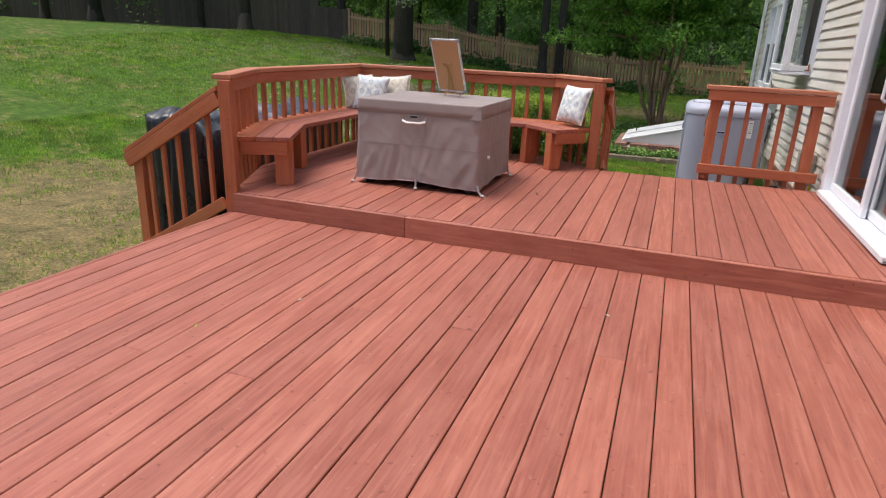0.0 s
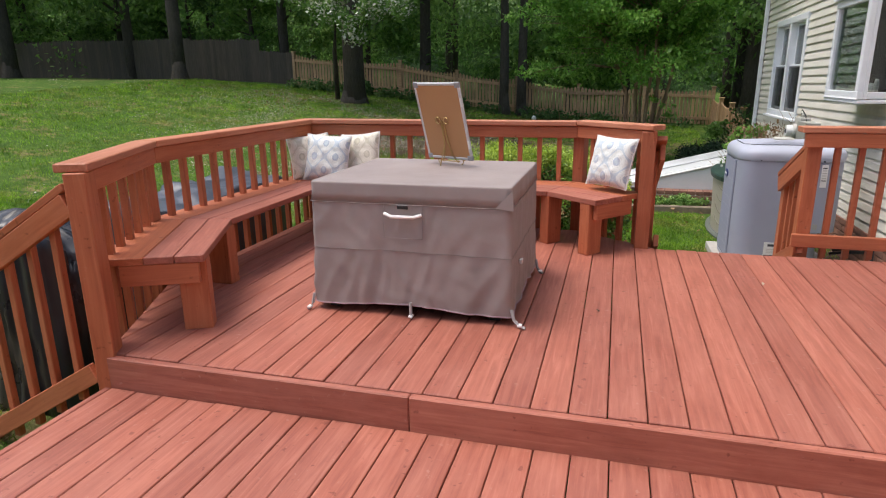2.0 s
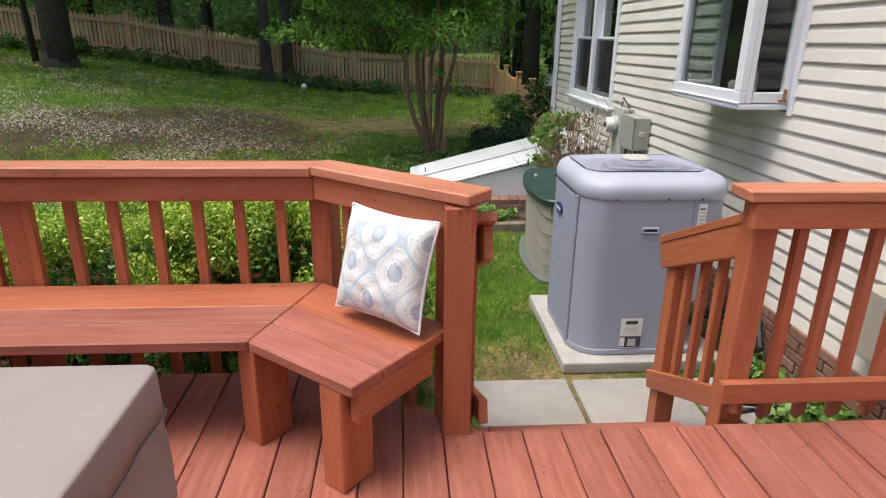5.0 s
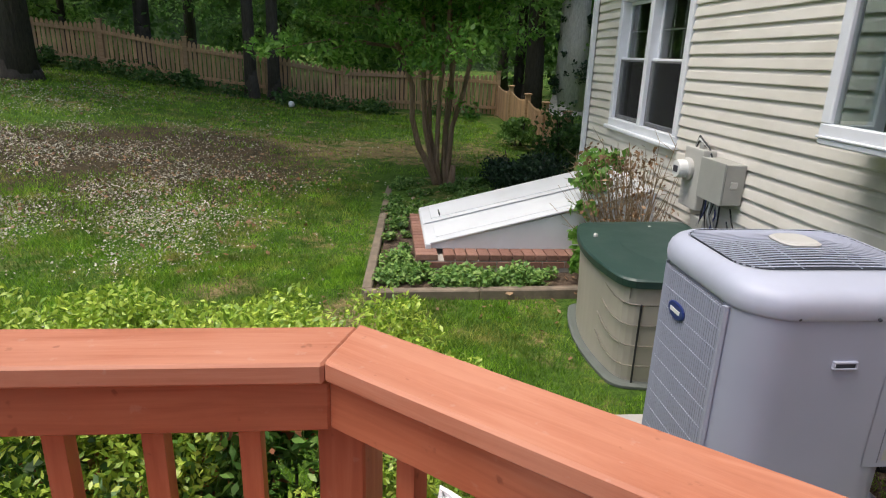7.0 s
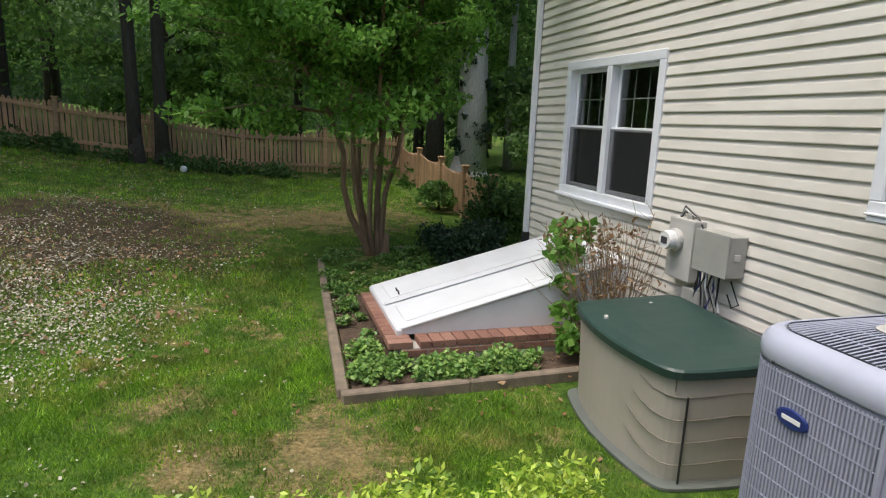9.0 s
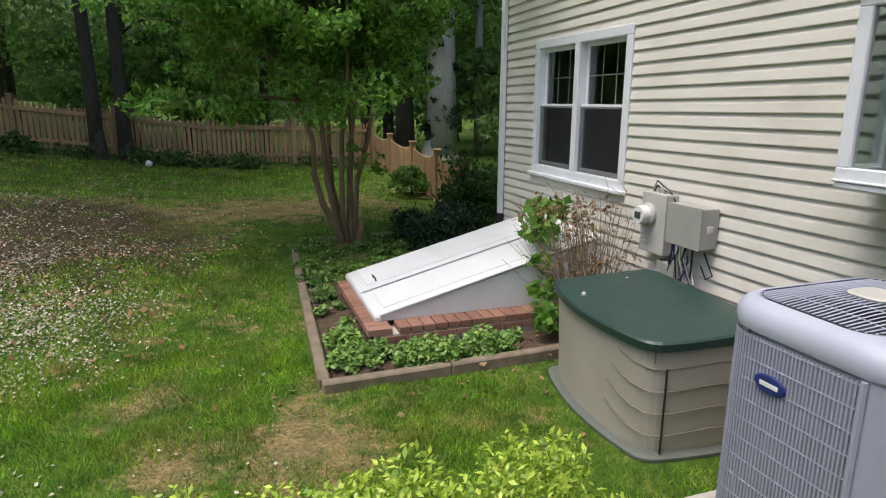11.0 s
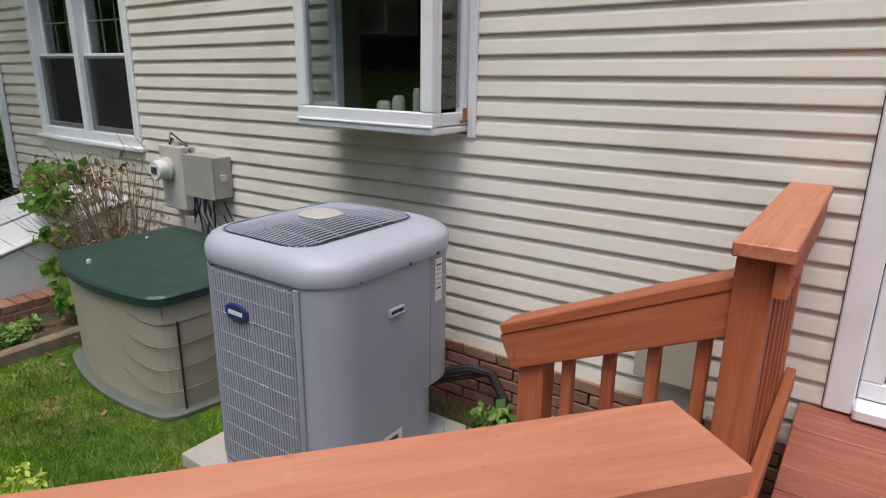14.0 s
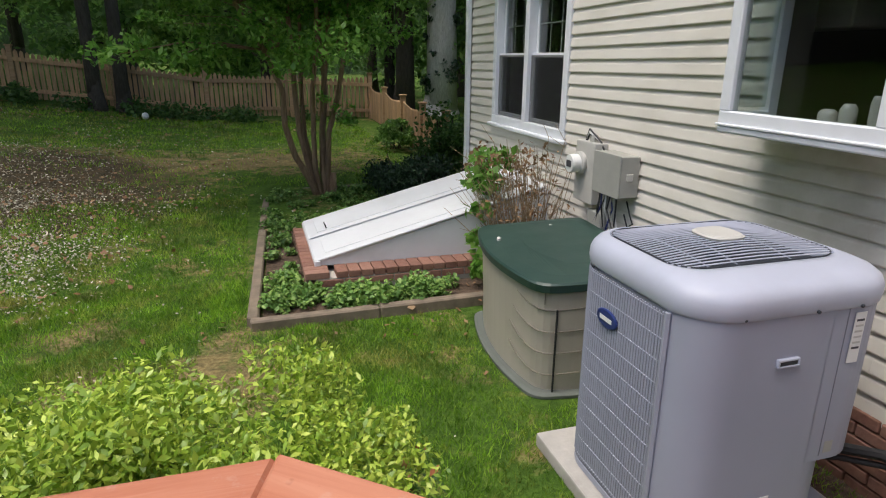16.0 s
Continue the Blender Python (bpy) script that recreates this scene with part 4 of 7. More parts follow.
def garden_window():
    y0, y1, z0, z1 = BAY
    out = WALL_X - 0.325
    a, b = y0 + 0.035, y1 - 0.0
    win = thing("window_2", (WALL_X, (y0 + y1) / 2, z0), "white garden window standing out from the wall, with side panes", "window", kind="structure")
    # floor box and head
    part("base_tray", box_bm(0.325, b - a, 0.035, 0.008, at=((out + WALL_X) / 2, (a + b) / 2, z0 + 0.0175)), WHITE_TRIM, win)
    part("window_sill", box_bm(0.02, b - a + 0.01, 0.012, 0.003, at=(out + 0.0, (a + b) / 2, z0 + 0.040)), WHITE_TRIM, win)
    head = bmesh.new()
    q = [(WALL_X, a - 0.02, z1 - 0.06), (WALL_X, b + 0.02, z1 - 0.06), (out - 0.03, b + 0.02, z1 - 0.06), (out - 0.03, a - 0.02, z1 - 0.06)]
    t = [(WALL_X, a - 0.02, z1 + 0.14), (WALL_X, b + 0.02, z1 + 0.14), (out - 0.03, b + 0.02, z1 - 0.02), (out - 0.03, a - 0.02, z1 - 0.02)]
    v = [head.verts.new(p) for p in q + t]
    for f in ((0, 1, 2, 3), (7, 6, 5, 4), (0, 4, 5, 1), (1, 5, 6, 2), (2, 6, 7, 3), (3, 7, 4, 0)):
        head.faces.new([v[i] for i in f])
    bmesh.ops.recalc_face_normals(head, faces=head.faces)
    part("window_hood", head, WHITE_TRIM, win)
    part("front_frame", frame_bm(a, b, z0 + 0.037, z1 - 0.062, 0.07, out, out + 0.05, 0.006), WHITE_TRIM, win)
    pane(win, a + 0.07, b - 0.07, z0 + 0.107, z1 - 0.132, out + 0.025)
    part("shelf", box_bm(0.22, b - a - 0.1, 0.018, 0.004, at=((out + WALL_X) / 2 + 0.03, (a + b) / 2, z0 + 0.050)), PALE_GREY, win)
    for yy, s in ((a, 1), (b, -1)):
        bars = []
        for xx, w in ((out + 0.065, 0.03), (WALL_X - 0.03, 0.06)):
            bars.append(box_bm(w, 0.045, z1 - z0 - 0.10, 0.004, at=(xx, yy + s * 0.0225, (z0 + z1) / 2 - 0.0125)))
        for zz in (z0 + 0.070, z1 - 0.095):
            bars.append(box_bm(0.19, 0.042, 0.06, 0.004, at=((out + WALL_X) / 2 + 0.015, yy + s * 0.0225, zz)))
        side = part("side_casement", merge(*bars), WHITE_TRIM, win)
        ob = part("pane", box_bm(0.19, 0.005, z1 - z0 - 0.24, at=((out + WALL_X) / 2 + 0.015, yy + s * 0.022, (z0 + z1) / 2)), GLASS, side)
        ob.visible_shadow = False
    part("wall_flange", frame_bm(y0 - 0.018, y1 + 0.05, z0 - 0.03, z1 + 0.16, 0.05, WALL_X - 0.026, WALL_X - 0.001, 0.004, "lr"), WHITE_TRIM, win)
    part("rusty_crank", merge(box_bm(0.012, 0.02, 0.07, 0.003, at=(WALL_X - 0.055, a - 0.008, z0 + 0.085)), box_bm(0.05, 0.016, 0.012, 0.003, at=(WALL_X - 0.065, a - 0.010, z0 + 0.055))), RUST, win, "rusty window crank")


garden_window()


def sliding_door():
    y0, y1, z0, z1 = DOOR
    door = thing("door_1", (WALL_X, (y0 + y1) / 2, z0), "white vinyl sliding glass door onto the deck", "door", kind="structure")
    part("door_frame", frame_bm(y0, y1, z0, z1, 0.10, WALL_X - 0.04, WALL_X + 0.14, 0.006, "lrt"), WHITE_TRIM, door)
    part("threshold", box_bm(0.20, y1 - y0 - 0.2, 0.05, 0.008, at=(WALL_X + 0.02, (y0 + y1) / 2, z0 + 0.025)), WHITE_TRIM, door)
    ym = (y0 + y1) / 2
    for a, b, x in ((ym - 0.04, y1 - 0.105, WALL_X + 0.035), (y0 + 0.105, ym + 0.04, WALL_X + 0.085)):
        p = part("sliding_panel", frame_bm(a, b, z0 + 0.055, z1 - 0.105, 0.075, x - 0.018, x + 0.018, 0.005), WHITE_TRIM, door)
        pane(p, a + 0.075, b - 0.075, z0 + 0.13, z1 - 0.18, x)
    part("door_handle", tube_bm([(WALL_X + 0.0, ym + 0.0, 1.05), (WALL_X - 0.025, ym, 1.07), (WALL_X - 0.025, ym, 1.23), (WALL_X + 0.0, ym, 1.25)], 0.011, 8), WHITE_TRIM, door)
    part("screen_track", box_bm(0.03, y1 - y0 - 0.2, 0.02, 0.003, at=(WALL_X - 0.055, ym, z0 + 0.012)), WHITE_TRIM, door)


sliding_door()
tagged(part("trim", box_bm(0.03, STEP_Y + 3.5, 0.10, 0.005, at=(WALL_X - 0.026, (STEP_Y - 3.6) / 2, 0.056)), WHITE_TRIM, None), "white trim board at the foot of the house wall", "trim", kind="structure")
tagged(part("kitchen_cupboard", box_bm(0.34, 0.7, 0.75, 0.01, at=(2.35, 9.6, 2.02)), CABINET, None), "cream wall cupboard seen through the garden window", "cupboard")
for yy, r, h in ((8.72, 0.035, 0.11), (8.82, 0.04, 0.08), (8.60, 0.02, 0.15)):
    tagged(part("jar", lathe_bm([(r * 0.8, 0), (r, 0.01), (r, h * 0.8), (r * 0.6, h)], 14), PALE_GREY, None, m=Matrix.Translation((WALL_X - 0.10, yy, BAY[2] + 0.060)), smooth=True), "pale ceramic jar on the garden window shelf", "jar", "jars on the window shelf")


# ---- foundation bricks ----
def brick_mesh(l, h, d):
    c = 0.004
    bm = box_bm(d, l, h, c)
    return mesh_of("brick", bm, BRICK)


def brick_wall(parent, x, y0, y1, z0, rows, face=-1):
    full, half_b = brick_mesh(0.203, 0.057, 0.09), brick_mesh(0.098, 0.057, 0.09)
    rng = random.Random(4)
    for r in range(rows):
        y, first = y0, r % 2
        z = z0 + r * 0.067 + 0.03
        while y < y1 - 0.05:
            me, l = (half_b, 0.098) if first or y + 0.203 > y1 else (full, 0.203)
            first = 0
            part("brick", me, BRICK, parent, "", Matrix.Translation((x + rng.uniform(-0.002, 0.002), y + l / 2, z)))
            y += l + 0.010


foundation = tagged(part("wall_foundation", box_bm(0.12, CORNER_Y - HOUSE_S, 0.66, at=(WALL_X + 0.075, (CORNER_Y + HOUSE_S) / 2, -0.37)), MORTAR, None), "red brick foundation under the siding", "wall", kind="structure")


# ---- fences ----
def picket_fence():
    fence = thing("picket_fence", (-5, 24, 0), "weathered cedar board fence with scalloped picket tops", "fence")
    post_xs = [2.35 - 2.12 * k for k in range(8)]
    pts = [(x, 24.0) for x in post_xs] + []
    side = [(2.35, 24.0), (2.28, 21.7), (2.24, 19.6), (2.21, 17.9), (2.19, 16.35)]
    picket = raw("picket", *picket_geometry(), FENCE)

    def run(p, q, h=1.12):
        d = Vector((q[0] - p[0], q[1] - p[1]))
        n = int(d.length / 0.112)
        u = d.normalized()
        for k in range(1, n):
            f = k / n
            x, y = p[0] + d.x * f, p[1] + d.y * f
            dip = 0.10 * math.sin(math.pi * f)
            m = basis((x, y, ground_z(x, y) + 0.03), (u.x, u.y, 0)) @ Matrix.Diagonal((1, 1, h - dip, 1))
            part("picket", picket, FENCE, fence, "", m)
        for zz in (0.2 * h, 0.82 * h):
            a = (p[0] - u.y * 0.03, p[1] + u.x * 0.03, ground_z(*p) + zz)
            b = (q[0] - u.y * 0.03, q[1] + u.x * 0.03, ground_z(*q) + zz)
            beam("rail", a, b, 0.04, 0.09, FENCE, fence)

    for a, b in zip(pts, pts[1:]):
        run(a, b)
    for a, b in zip(side, side[1:]):
        run(a, b, 0.86)
    for x, y in pts + side[1:]:
        z, top = ground_z(x, y), 1.2 if y > 23.9 else 0.96
        upright("post", x, y, z - 0.2, z + top, 0.11, 0.11, (1, 0), fence, FENCE)
        part("post_cap", box_bm(0.15, 0.15, 0.035, 0.01, at=(x, y, z + top + 0.02)), FENCE, fence)


def picket_geometry():
    """A unit-high picket with a pointed top; scaled to its height."""
    w, t = 0.042, 0.009
    pr = [(-w, 0), (w, 0), (w, 0.95), (0.012, 1.0), (-0.012, 1.0), (-w, 0.95)]
    n = len(pr)
    v = [(x, -t, z) for x, z in pr] + [(x, t, z) for x, z in pr]
    f = [tuple(range(n)), tuple(range(2 * n - 1, n - 1, -1))] + [(i, n + i, n + (i + 1) % n, (i + 1) % n) for i in range(n)]
    return v, f


def old_fence():
    fence = thing("board_fence", (-25, 24.5, 1.4), "weathered solid board fence under the trees, tree shade in its dark colour", "fence")
    v, f = picket_geometry()
    v = [(x * 1.7, y, z) for x, y, z in v]
    board = raw("board", v, f, SHADED_FENCE)
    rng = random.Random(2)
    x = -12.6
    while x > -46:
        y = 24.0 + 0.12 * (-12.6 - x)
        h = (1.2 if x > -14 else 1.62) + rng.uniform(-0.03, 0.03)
        part("board", board, SHADED_FENCE, fence, "", Matrix.Translation((x, y, ground_z(x, y) - 0.02)) @ Matrix.Diagonal((1, 1, h, 1)))
        x -= 0.15
    for zz in (0.3, 1.0):
        beam("rail", (-12.5, 24.05, ground_z(-12.5, 24) + zz), (-46, 28.1, ground_z(-46, 28) + zz), 0.04, 0.09, SHADED_FENCE, fence)


picket_fence()
old_fence()


# ---- plants ----
def leaf_cloud(name, centres, radii, count, size, material, seed, flat=0.0, aspect=0.5):
    """Many small folded leaves scattered in clumps; one mesh."""
    rng = np.random.default_rng(seed)
    c = np.asarray(centres, float)
    r = np.asarray(radii, float)
    w = r ** 2
    pick = rng.choice(len(c), count, p=w / w.sum())
    d = rng.normal(size=(count, 3))
    d /= np.linalg.norm(d, axis=1)[:, None]
    rad = rng.random(count) ** 0.45
    pos = c[pick] + d * (rad * r[pick])[:, None] * np.array((1, 1, 0.75))
    a = rng.normal(size=(count, 3))
    a[:, 2] -= 0.35
    a /= np.linalg.norm(a, axis=1)[:, None]
    up = rng.normal(size=(count, 3)) * (1 - flat)
    up[:, 2] += 0.7 + flat
    b = np.cross(a, up)
    b /= np.linalg.norm(b, axis=1)[:, None] + 1e-9
    nrm = np.cross(b, a)
    s = size * rng.uniform(0.6, 1.35, count)[:, None]
    verts = np.empty((count, 4, 3))
    verts[:, 0] = pos - a * s * 0.5
    verts[:, 1] = pos + b * s * 0.5 * aspect + nrm * s * 0.06
    verts[:, 2] = pos + a * s * 0.5
    verts[:, 3] = pos - b * s * 0.5 * aspect + nrm * s * 0.06
    return quads(name, verts.reshape(-1, 3), count, material)


def quads(name, verts, count, material, corners=4):
    me = bpy.data.meshes.new(name)
    me.vertices.add(len(verts))
    me.vertices.foreach_set("co", verts.astype(np.float32).ravel())
    me.loops.add(count * corners)
    me.loops.foreach_set("vertex_index", np.arange(count * corners, dtype=np.int32))
    me.polygons.add(count)
    me.polygons.foreach_set("loop_start", np.arange(0, count * corners, corners, dtype=np.int32))
    me.update(calc_edges=True)
    me.materials.append(material)
    return me


def tree_parts(seed, height, base_r, crown_r, crown_z0, leaves, leaf, leaf_mat, bark, lean=0.3):
    rng = random.Random(seed)
    trunk_pts = []
    dx, dy = rng.uniform(-lean, lean), rng.uniform(-lean, lean)
    for k in range(9):
        f = k / 8
        trunk_pts.append((dx * f * f + 0.06 * math.sin(3 * f + seed), dy * f * f + 0.06 * math.cos(4 * f + seed), height * 0.93 * f - 0.15))
    bits = [tube_bm(trunk_pts, base_r, 9, taper=0.25)]
    flare = tube_bm([(0, 0.06, -0.2), (0, 0.06, 0.1), (0, 0.06, 0.4), (0, 0.06, 0.9)], base_r * 1.5, 9, taper=0.5)
    bits.append(flare)
    centres, radii = [], []
    for k in range(11):
        f = rng.uniform(crown_z0 / height, 0.92)
        i = min(7, int(f * 8))
        base = Vector(trunk_pts[i]).lerp(Vector(trunk_pts[i + 1]), f * 8 - i)
        ang = rng.uniform(0, math.tau)
        ln = crown_r * rng.uniform(0.55, 1.0) * (1.0 - 0.45 * max(0, f - 0.4))
        end = base + Vector((math.cos(ang) * ln, math.sin(ang) * ln, ln * rng.uniform(0.0, 0.5)))
        mid = base.lerp(end, 0.5) + Vector((0, 0, ln * 0.12))
        bits.append(tube_bm([base, mid, end], base_r * 0.32, 5, taper=0.2))
        for p, r in ((end, 0.34), (mid, 0.26), (base.lerp(end, 0.8) + Vector((rng.uniform(-.5, .5), rng.uniform(-.5, .5), rng.uniform(-.4, .4))), 0.28)):
            centres.append(tuple(p))
            radii.append(crown_r * r * rng.uniform(0.75, 1.25))
    centres.append((trunk_pts[-1][0], trunk_pts[-1][1], height * 0.95))
    radii.append(crown_r * 0.45)
    trunk = mesh_of("trunk", merge(*bits), bark, True)
    crown = leaf_cloud("crown", centres, radii, leaves, leaf, leaf_mat, seed)
    return trunk, crown


def plant_tree(name, meshes, x, y, turn, scale, label, group="", z=None):
    t = thing(name, (x, y, ground_z(x, y) if z is None else z), label, "tree", group)
    m = Matrix.Translation((x, y, ground_z(x, y) if z is None else z)) @ pose(0, 0, 0, 0, 0, turn) @ Matrix.Scale(scale, 4)
    part("trunk", meshes[0], None, t, "", m)
    part("crown", meshes[1], None, t, "", m)
    return t


def woods():
    kinds = [
        tree_parts(11, 14, 0.20, 3.2, 3.0, 7000, 0.26, LEAF_WOOD, BARK_DARK),
        tree_parts(12, 17, 0.26, 3.8, 5.0, 6500, 0.28, LEAF_WOOD, BARK_DARK),
        tree_parts(13, 9, 0.13, 2.6, 1.4, 7000, 0.22, LEAF_WOOD, BARK_DARK),
        tree_parts(14, 15, 0.24, 3.6, 2.6, 7000, 0.27, LEAF_WOOD, BARK_DARK),
        tree_parts(15, 6, 0.09, 2.3, 0.7, 6500, 0.20, LEAF_DARK, BARK_DARK),
    ]
    rng = random.Random(21)
    n = 0
    for row, (y0, y1, step, pool) in enumerate(((26, 29, 3.8, (2, 4, 0, 2)), (30, 36, 5.0, (0, 1, 3, 2)), (37, 48, 6.4, (1, 0, 1, 3)))):
        x = -46.0
        while x < 30:
            k = pool[rng.randrange(len(pool))]
            px, py = x + rng.uniform(-1, 1), rng.uniform(y0, y1)
            if px > 3.5:
                py -= 2.0
            plant_tree("woodland_tree", kinds[k], px, py, rng.uniform(0, 360), rng.uniform(0.85, 1.2), "tall leafy tree in the dark wood behind the fence", "woodland trees")
            x += step * rng.uniform(0.8, 1.25)
    for x, y, k, s in ((7.5, 19.5, 2, 0.8), (9.5, 23, 0, 0.9), (6.8, 22.5, 4, 0.9), (12, 17, 2, 1.0), (15, 24, 3, 1.0), (-30, 12, 1, 1.0), (-34, 4, 3, 1.0), (-31, -6, 0, 1.0), (-27, 19, 0, 0.9), (-20, -16, 1, 1.0), (-8, -22, 3, 1.0), (3, -20, 0, 1.0), (-14, -20, 2, 1.0)):
        plant_tree("woodland_tree", kinds[k], x, y, rng.uniform(0, 360), s, "tall leafy tree in the dark wood behind the fence", "woodland trees")
    for x, y, k, s in ((-16.6, 22.6, 1, 1.0), (-25.0, 23.0, 1, 1.1), (-20.8, 25.0, 3, 1.0), (-13.6, 25.2, 3, 0.9), (-30.0, 24.5, 0, 1.1)):
        plant_tree("woodland_tree", kinds[k], x, y, rng.uniform(0, 360), s, "tall leafy tree in the dark wood behind the fence", "woodland trees")
    # two stems growing through the fence line and the big tree on the lawn
    bare = tree_parts(31, 13, 0.17, 3.2, 4.0, 9000, 0.22, LEAF_WOOD, BARK_DARK)
    for x, y in ((-4.35, 23.3), (-3.72, 23.45)):
        plant_tree("fence_tree", bare, x, y, 90 * x, 1.0, "slim dark-barked tree standing just before the fence", "trees by the fence")
    # its high, unseen crown is made wide and dense to shade the lawn
    maple = tree_parts(33, 15, 0.36, 6.0, 6.0, 34000, 0.24, LEAF_WOOD, BARK_DARK, 0.1)
    plant_tree("lawn_tree", maple, -8.9, 21.2, 0, 1.0, "large dark-barked tree on the lawn before the fence")
    dark = tree_parts(34, 16, 0.30, 3.0, 6.0, 9000, 0.22, LEAF_DARK, BARK_DARK, 0.1)
    plant_tree("fence_tree", dark, 3.62, 25.3, 10, 1.0, "dark-trunked tree beside the pale grey trunk", "trees by the fence")
    pale = tree_parts(35, 20, 0.48, 3.6, 9.0, 9000, 0.22, LEAF_WOOD, BARK_PALE, 0.1)
    plant_tree("pale_trunk_tree", pale, 4.65, 24.8, 40, 1.0, "tall tree with a broad pale grey furrowed trunk")
    thin = tree_parts(36, 16, 0.15, 2.6, 7.0, 6000, 0.2, LEAF_WOOD, BARK_PALE, 0.1)
    plant_tree("pale_trunk_tree", thin, 6.6, 26.5, 0, 1.0, "slim tree with a pale grey trunk")


woods()


def dogwood():
    t = thing("dogwood", (-8.2, 19.5, ground_z(-8.2, 19.5)), "small tree with white blossom on hanging boughs", "tree")
    z = ground_z(-8.2, 19.5)
    bits = [tube_bm([(-9.6, 21.5, z), (-9.4, 21.0, z + 1.8), (-8.9, 20.3, z + 3.4), (-8.0, 19.6, z + 4.1)], 0.09, 7, taper=0.3)]
    c = [(-8.9, 19.6, 3.35), (-8.2, 19.6, 3.0), (-7.4, 19.4, 3.4), (-8.1, 19.6, 2.6), (-8.6, 19.8, 3.9), (-9.8, 20.0, 3.9), (-6.6, 19.4, 3.3), (-11.0, 20.0, 4.0)]
    part("trunk", merge(*bits), BARK_DARK, t, smooth=True)
    part("crown", leaf_cloud("crown", c, [0.6, 0.5, 0.6, 0.35, 0.5, 0.7, 0.5, 0.5], 2200, 0.14, LEAF_WOOD, 71), None, t)
    part("blossom", leaf_cloud("blossom", c, [0.6, 0.5, 0.6, 0.4, 0.5, 0.6, 0.45, 0.5], 1300, 0.10, BLOSSOM, 72, 0.6, 0.9), None, t, "white blossom")


dogwood()


def crepe_myrtle():
    bx, by, z = 0.04, 15.2, -0.42
    t = thing("crepe_myrtle", (bx, by, z), "multi-stemmed crepe myrtle with smooth tan bark and green leaves", "tree")
    rng = random.Random(6)
    # stems: sideways lean at even heights, depth of lean, foot radius
    stems = [
        ((-0.04, -0.16, -0.35, -0.46, -0.46, -0.66, -0.95, -1.25, -1.5), 0.30, -0.5, 0.050),
        ((-0.02, -0.14, -0.27, -0.28, -0.31, -0.33, -0.37, -0.44, -0.6), 0.42, 0.35, 0.046),
        ((0.00, -0.07, -0.10, -0.06, 0.00, 0.04, 0.03, -0.08, -0.2), 0.42, -0.25, 0.040),
        ((0.05, 0.03, 0.04, 0.10, 0.18, 0.27, 0.34, 0.30, 0.2), 0.42, 0.55, 0.046),
        ((0.10, 0.08, 0.13, 0.27, 0.40, 0.47, 0.58, 0.72, 0.9), 0.42, -0.1, 0.042),
        ((0.06, 0.06, 0.08, 0.12, 0.12, 0.09, 0.14, 0.25, 0.4), 0.40, 0.9, 0.036),
        ((-0.02, -0.10, -0.18, -0.20, -0.16, -0.15, -0.25, -0.4, -0.6), 0.40, 0.8, 0.036),
    ]
    centres, radii = [], []
    for i, (lean, step, depth, r) in enumerate(stems):
        pts = [(bx + dx + 0.015 * math.sin(3.1 * k + i), by + depth * (k / 8) ** 1.2, z - 0.06 + step * k * (1 + 0.07 * k)) for k, dx in enumerate(lean)]
        part("stem", tube_bm(pts, r, 8, taper=0.4), BARK_MYRTLE, t, smooth=True)
        for k in range(9):
            f = rng.uniform(0.62, 1.0)
            p = Vector(pts[min(8, int(f * 8))])
            ang = rng.uniform(0, math.tau)
            ln = rng.uniform(0.5, 1.5)
            e = p + Vector((math.cos(ang) * ln - 0.25 * ln, math.sin(ang) * ln, rng.uniform(-0.25, 0.45)))
            part("branch", tube_bm([p, p.lerp(e, 0.55) + Vector((0, 0, 0.12)), e], 0.016, 5, taper=0.3), BARK_MYRTLE, t, smooth=True)
            for q in (0.55, 0.8, 1.0):
                c = p.lerp(e, q)
                centres.append((c.x + rng.uniform(-.15, .15), c.y + rng.uniform(-.15, .15), c.z + rng.uniform(-.1, .12)))
                radii.append(rng.uniform(0.18, 0.42))
    # broken stump against the stems
    part("stump", tube_bm([(bx + 0.13, by - 0.03, z - 0.05), (bx + 0.14, by - 0.04, z + 0.18), (bx + 0.16, by - 0.03, z + 0.36)], 0.075, 8, taper=0.5), BARK_MYRTLE, t, "split grey stump", smooth=True)
    # upper crown, out of view, added to cast shade on the lawn
    for k in range(34):
        ang, rr = rng.uniform(0, math.tau), 2.9 * rng.random() ** 0.5
        centres.append((bx - 0.4 + rr * math.cos(ang), by + rr * math.sin(ang), z + rng.uniform(4.3, 6.6) - 0.25 * rr))
        radii.append(rng.uniform(0.4, 0.75))
    part("crown", leaf_cloud("crown", centres, radii, 52000, 0.09, LEAF_MYRTLE, 5, 0.45, 0.55), None, t)
    # flat sprays on thin boughs that hang before the stems
    low, lr = [], []
    for k in range(60):
        x, y = bx + rng.uniform(-2.6, 1.3), by + rng.uniform(-1.4, 1.8)
        e = Vector((x, y, z + rng.uniform(1.95, 3.4) + 0.12 * abs(x - bx)))
        q = Vector((bx + 0.25 * (x - bx), by + 0.2 * (y - by), e.z - 0.25))
        part("branch", tube_bm([q, q.lerp(e, 0.5) + Vector((0, 0, 0.12)), e], 0.011, 5, taper=0.3), BARK_MYRTLE, t, smooth=True)
        for f in (0.7, 0.85, 1.0, 1.12):
            c = q.lerp(e, f)
            low.append((c.x + rng.uniform(-.12, .12), c.y + rng.uniform(-.12, .12), c.z + rng.uniform(-.05, .05)))
            lr.append(rng.uniform(0.09, 0.2))
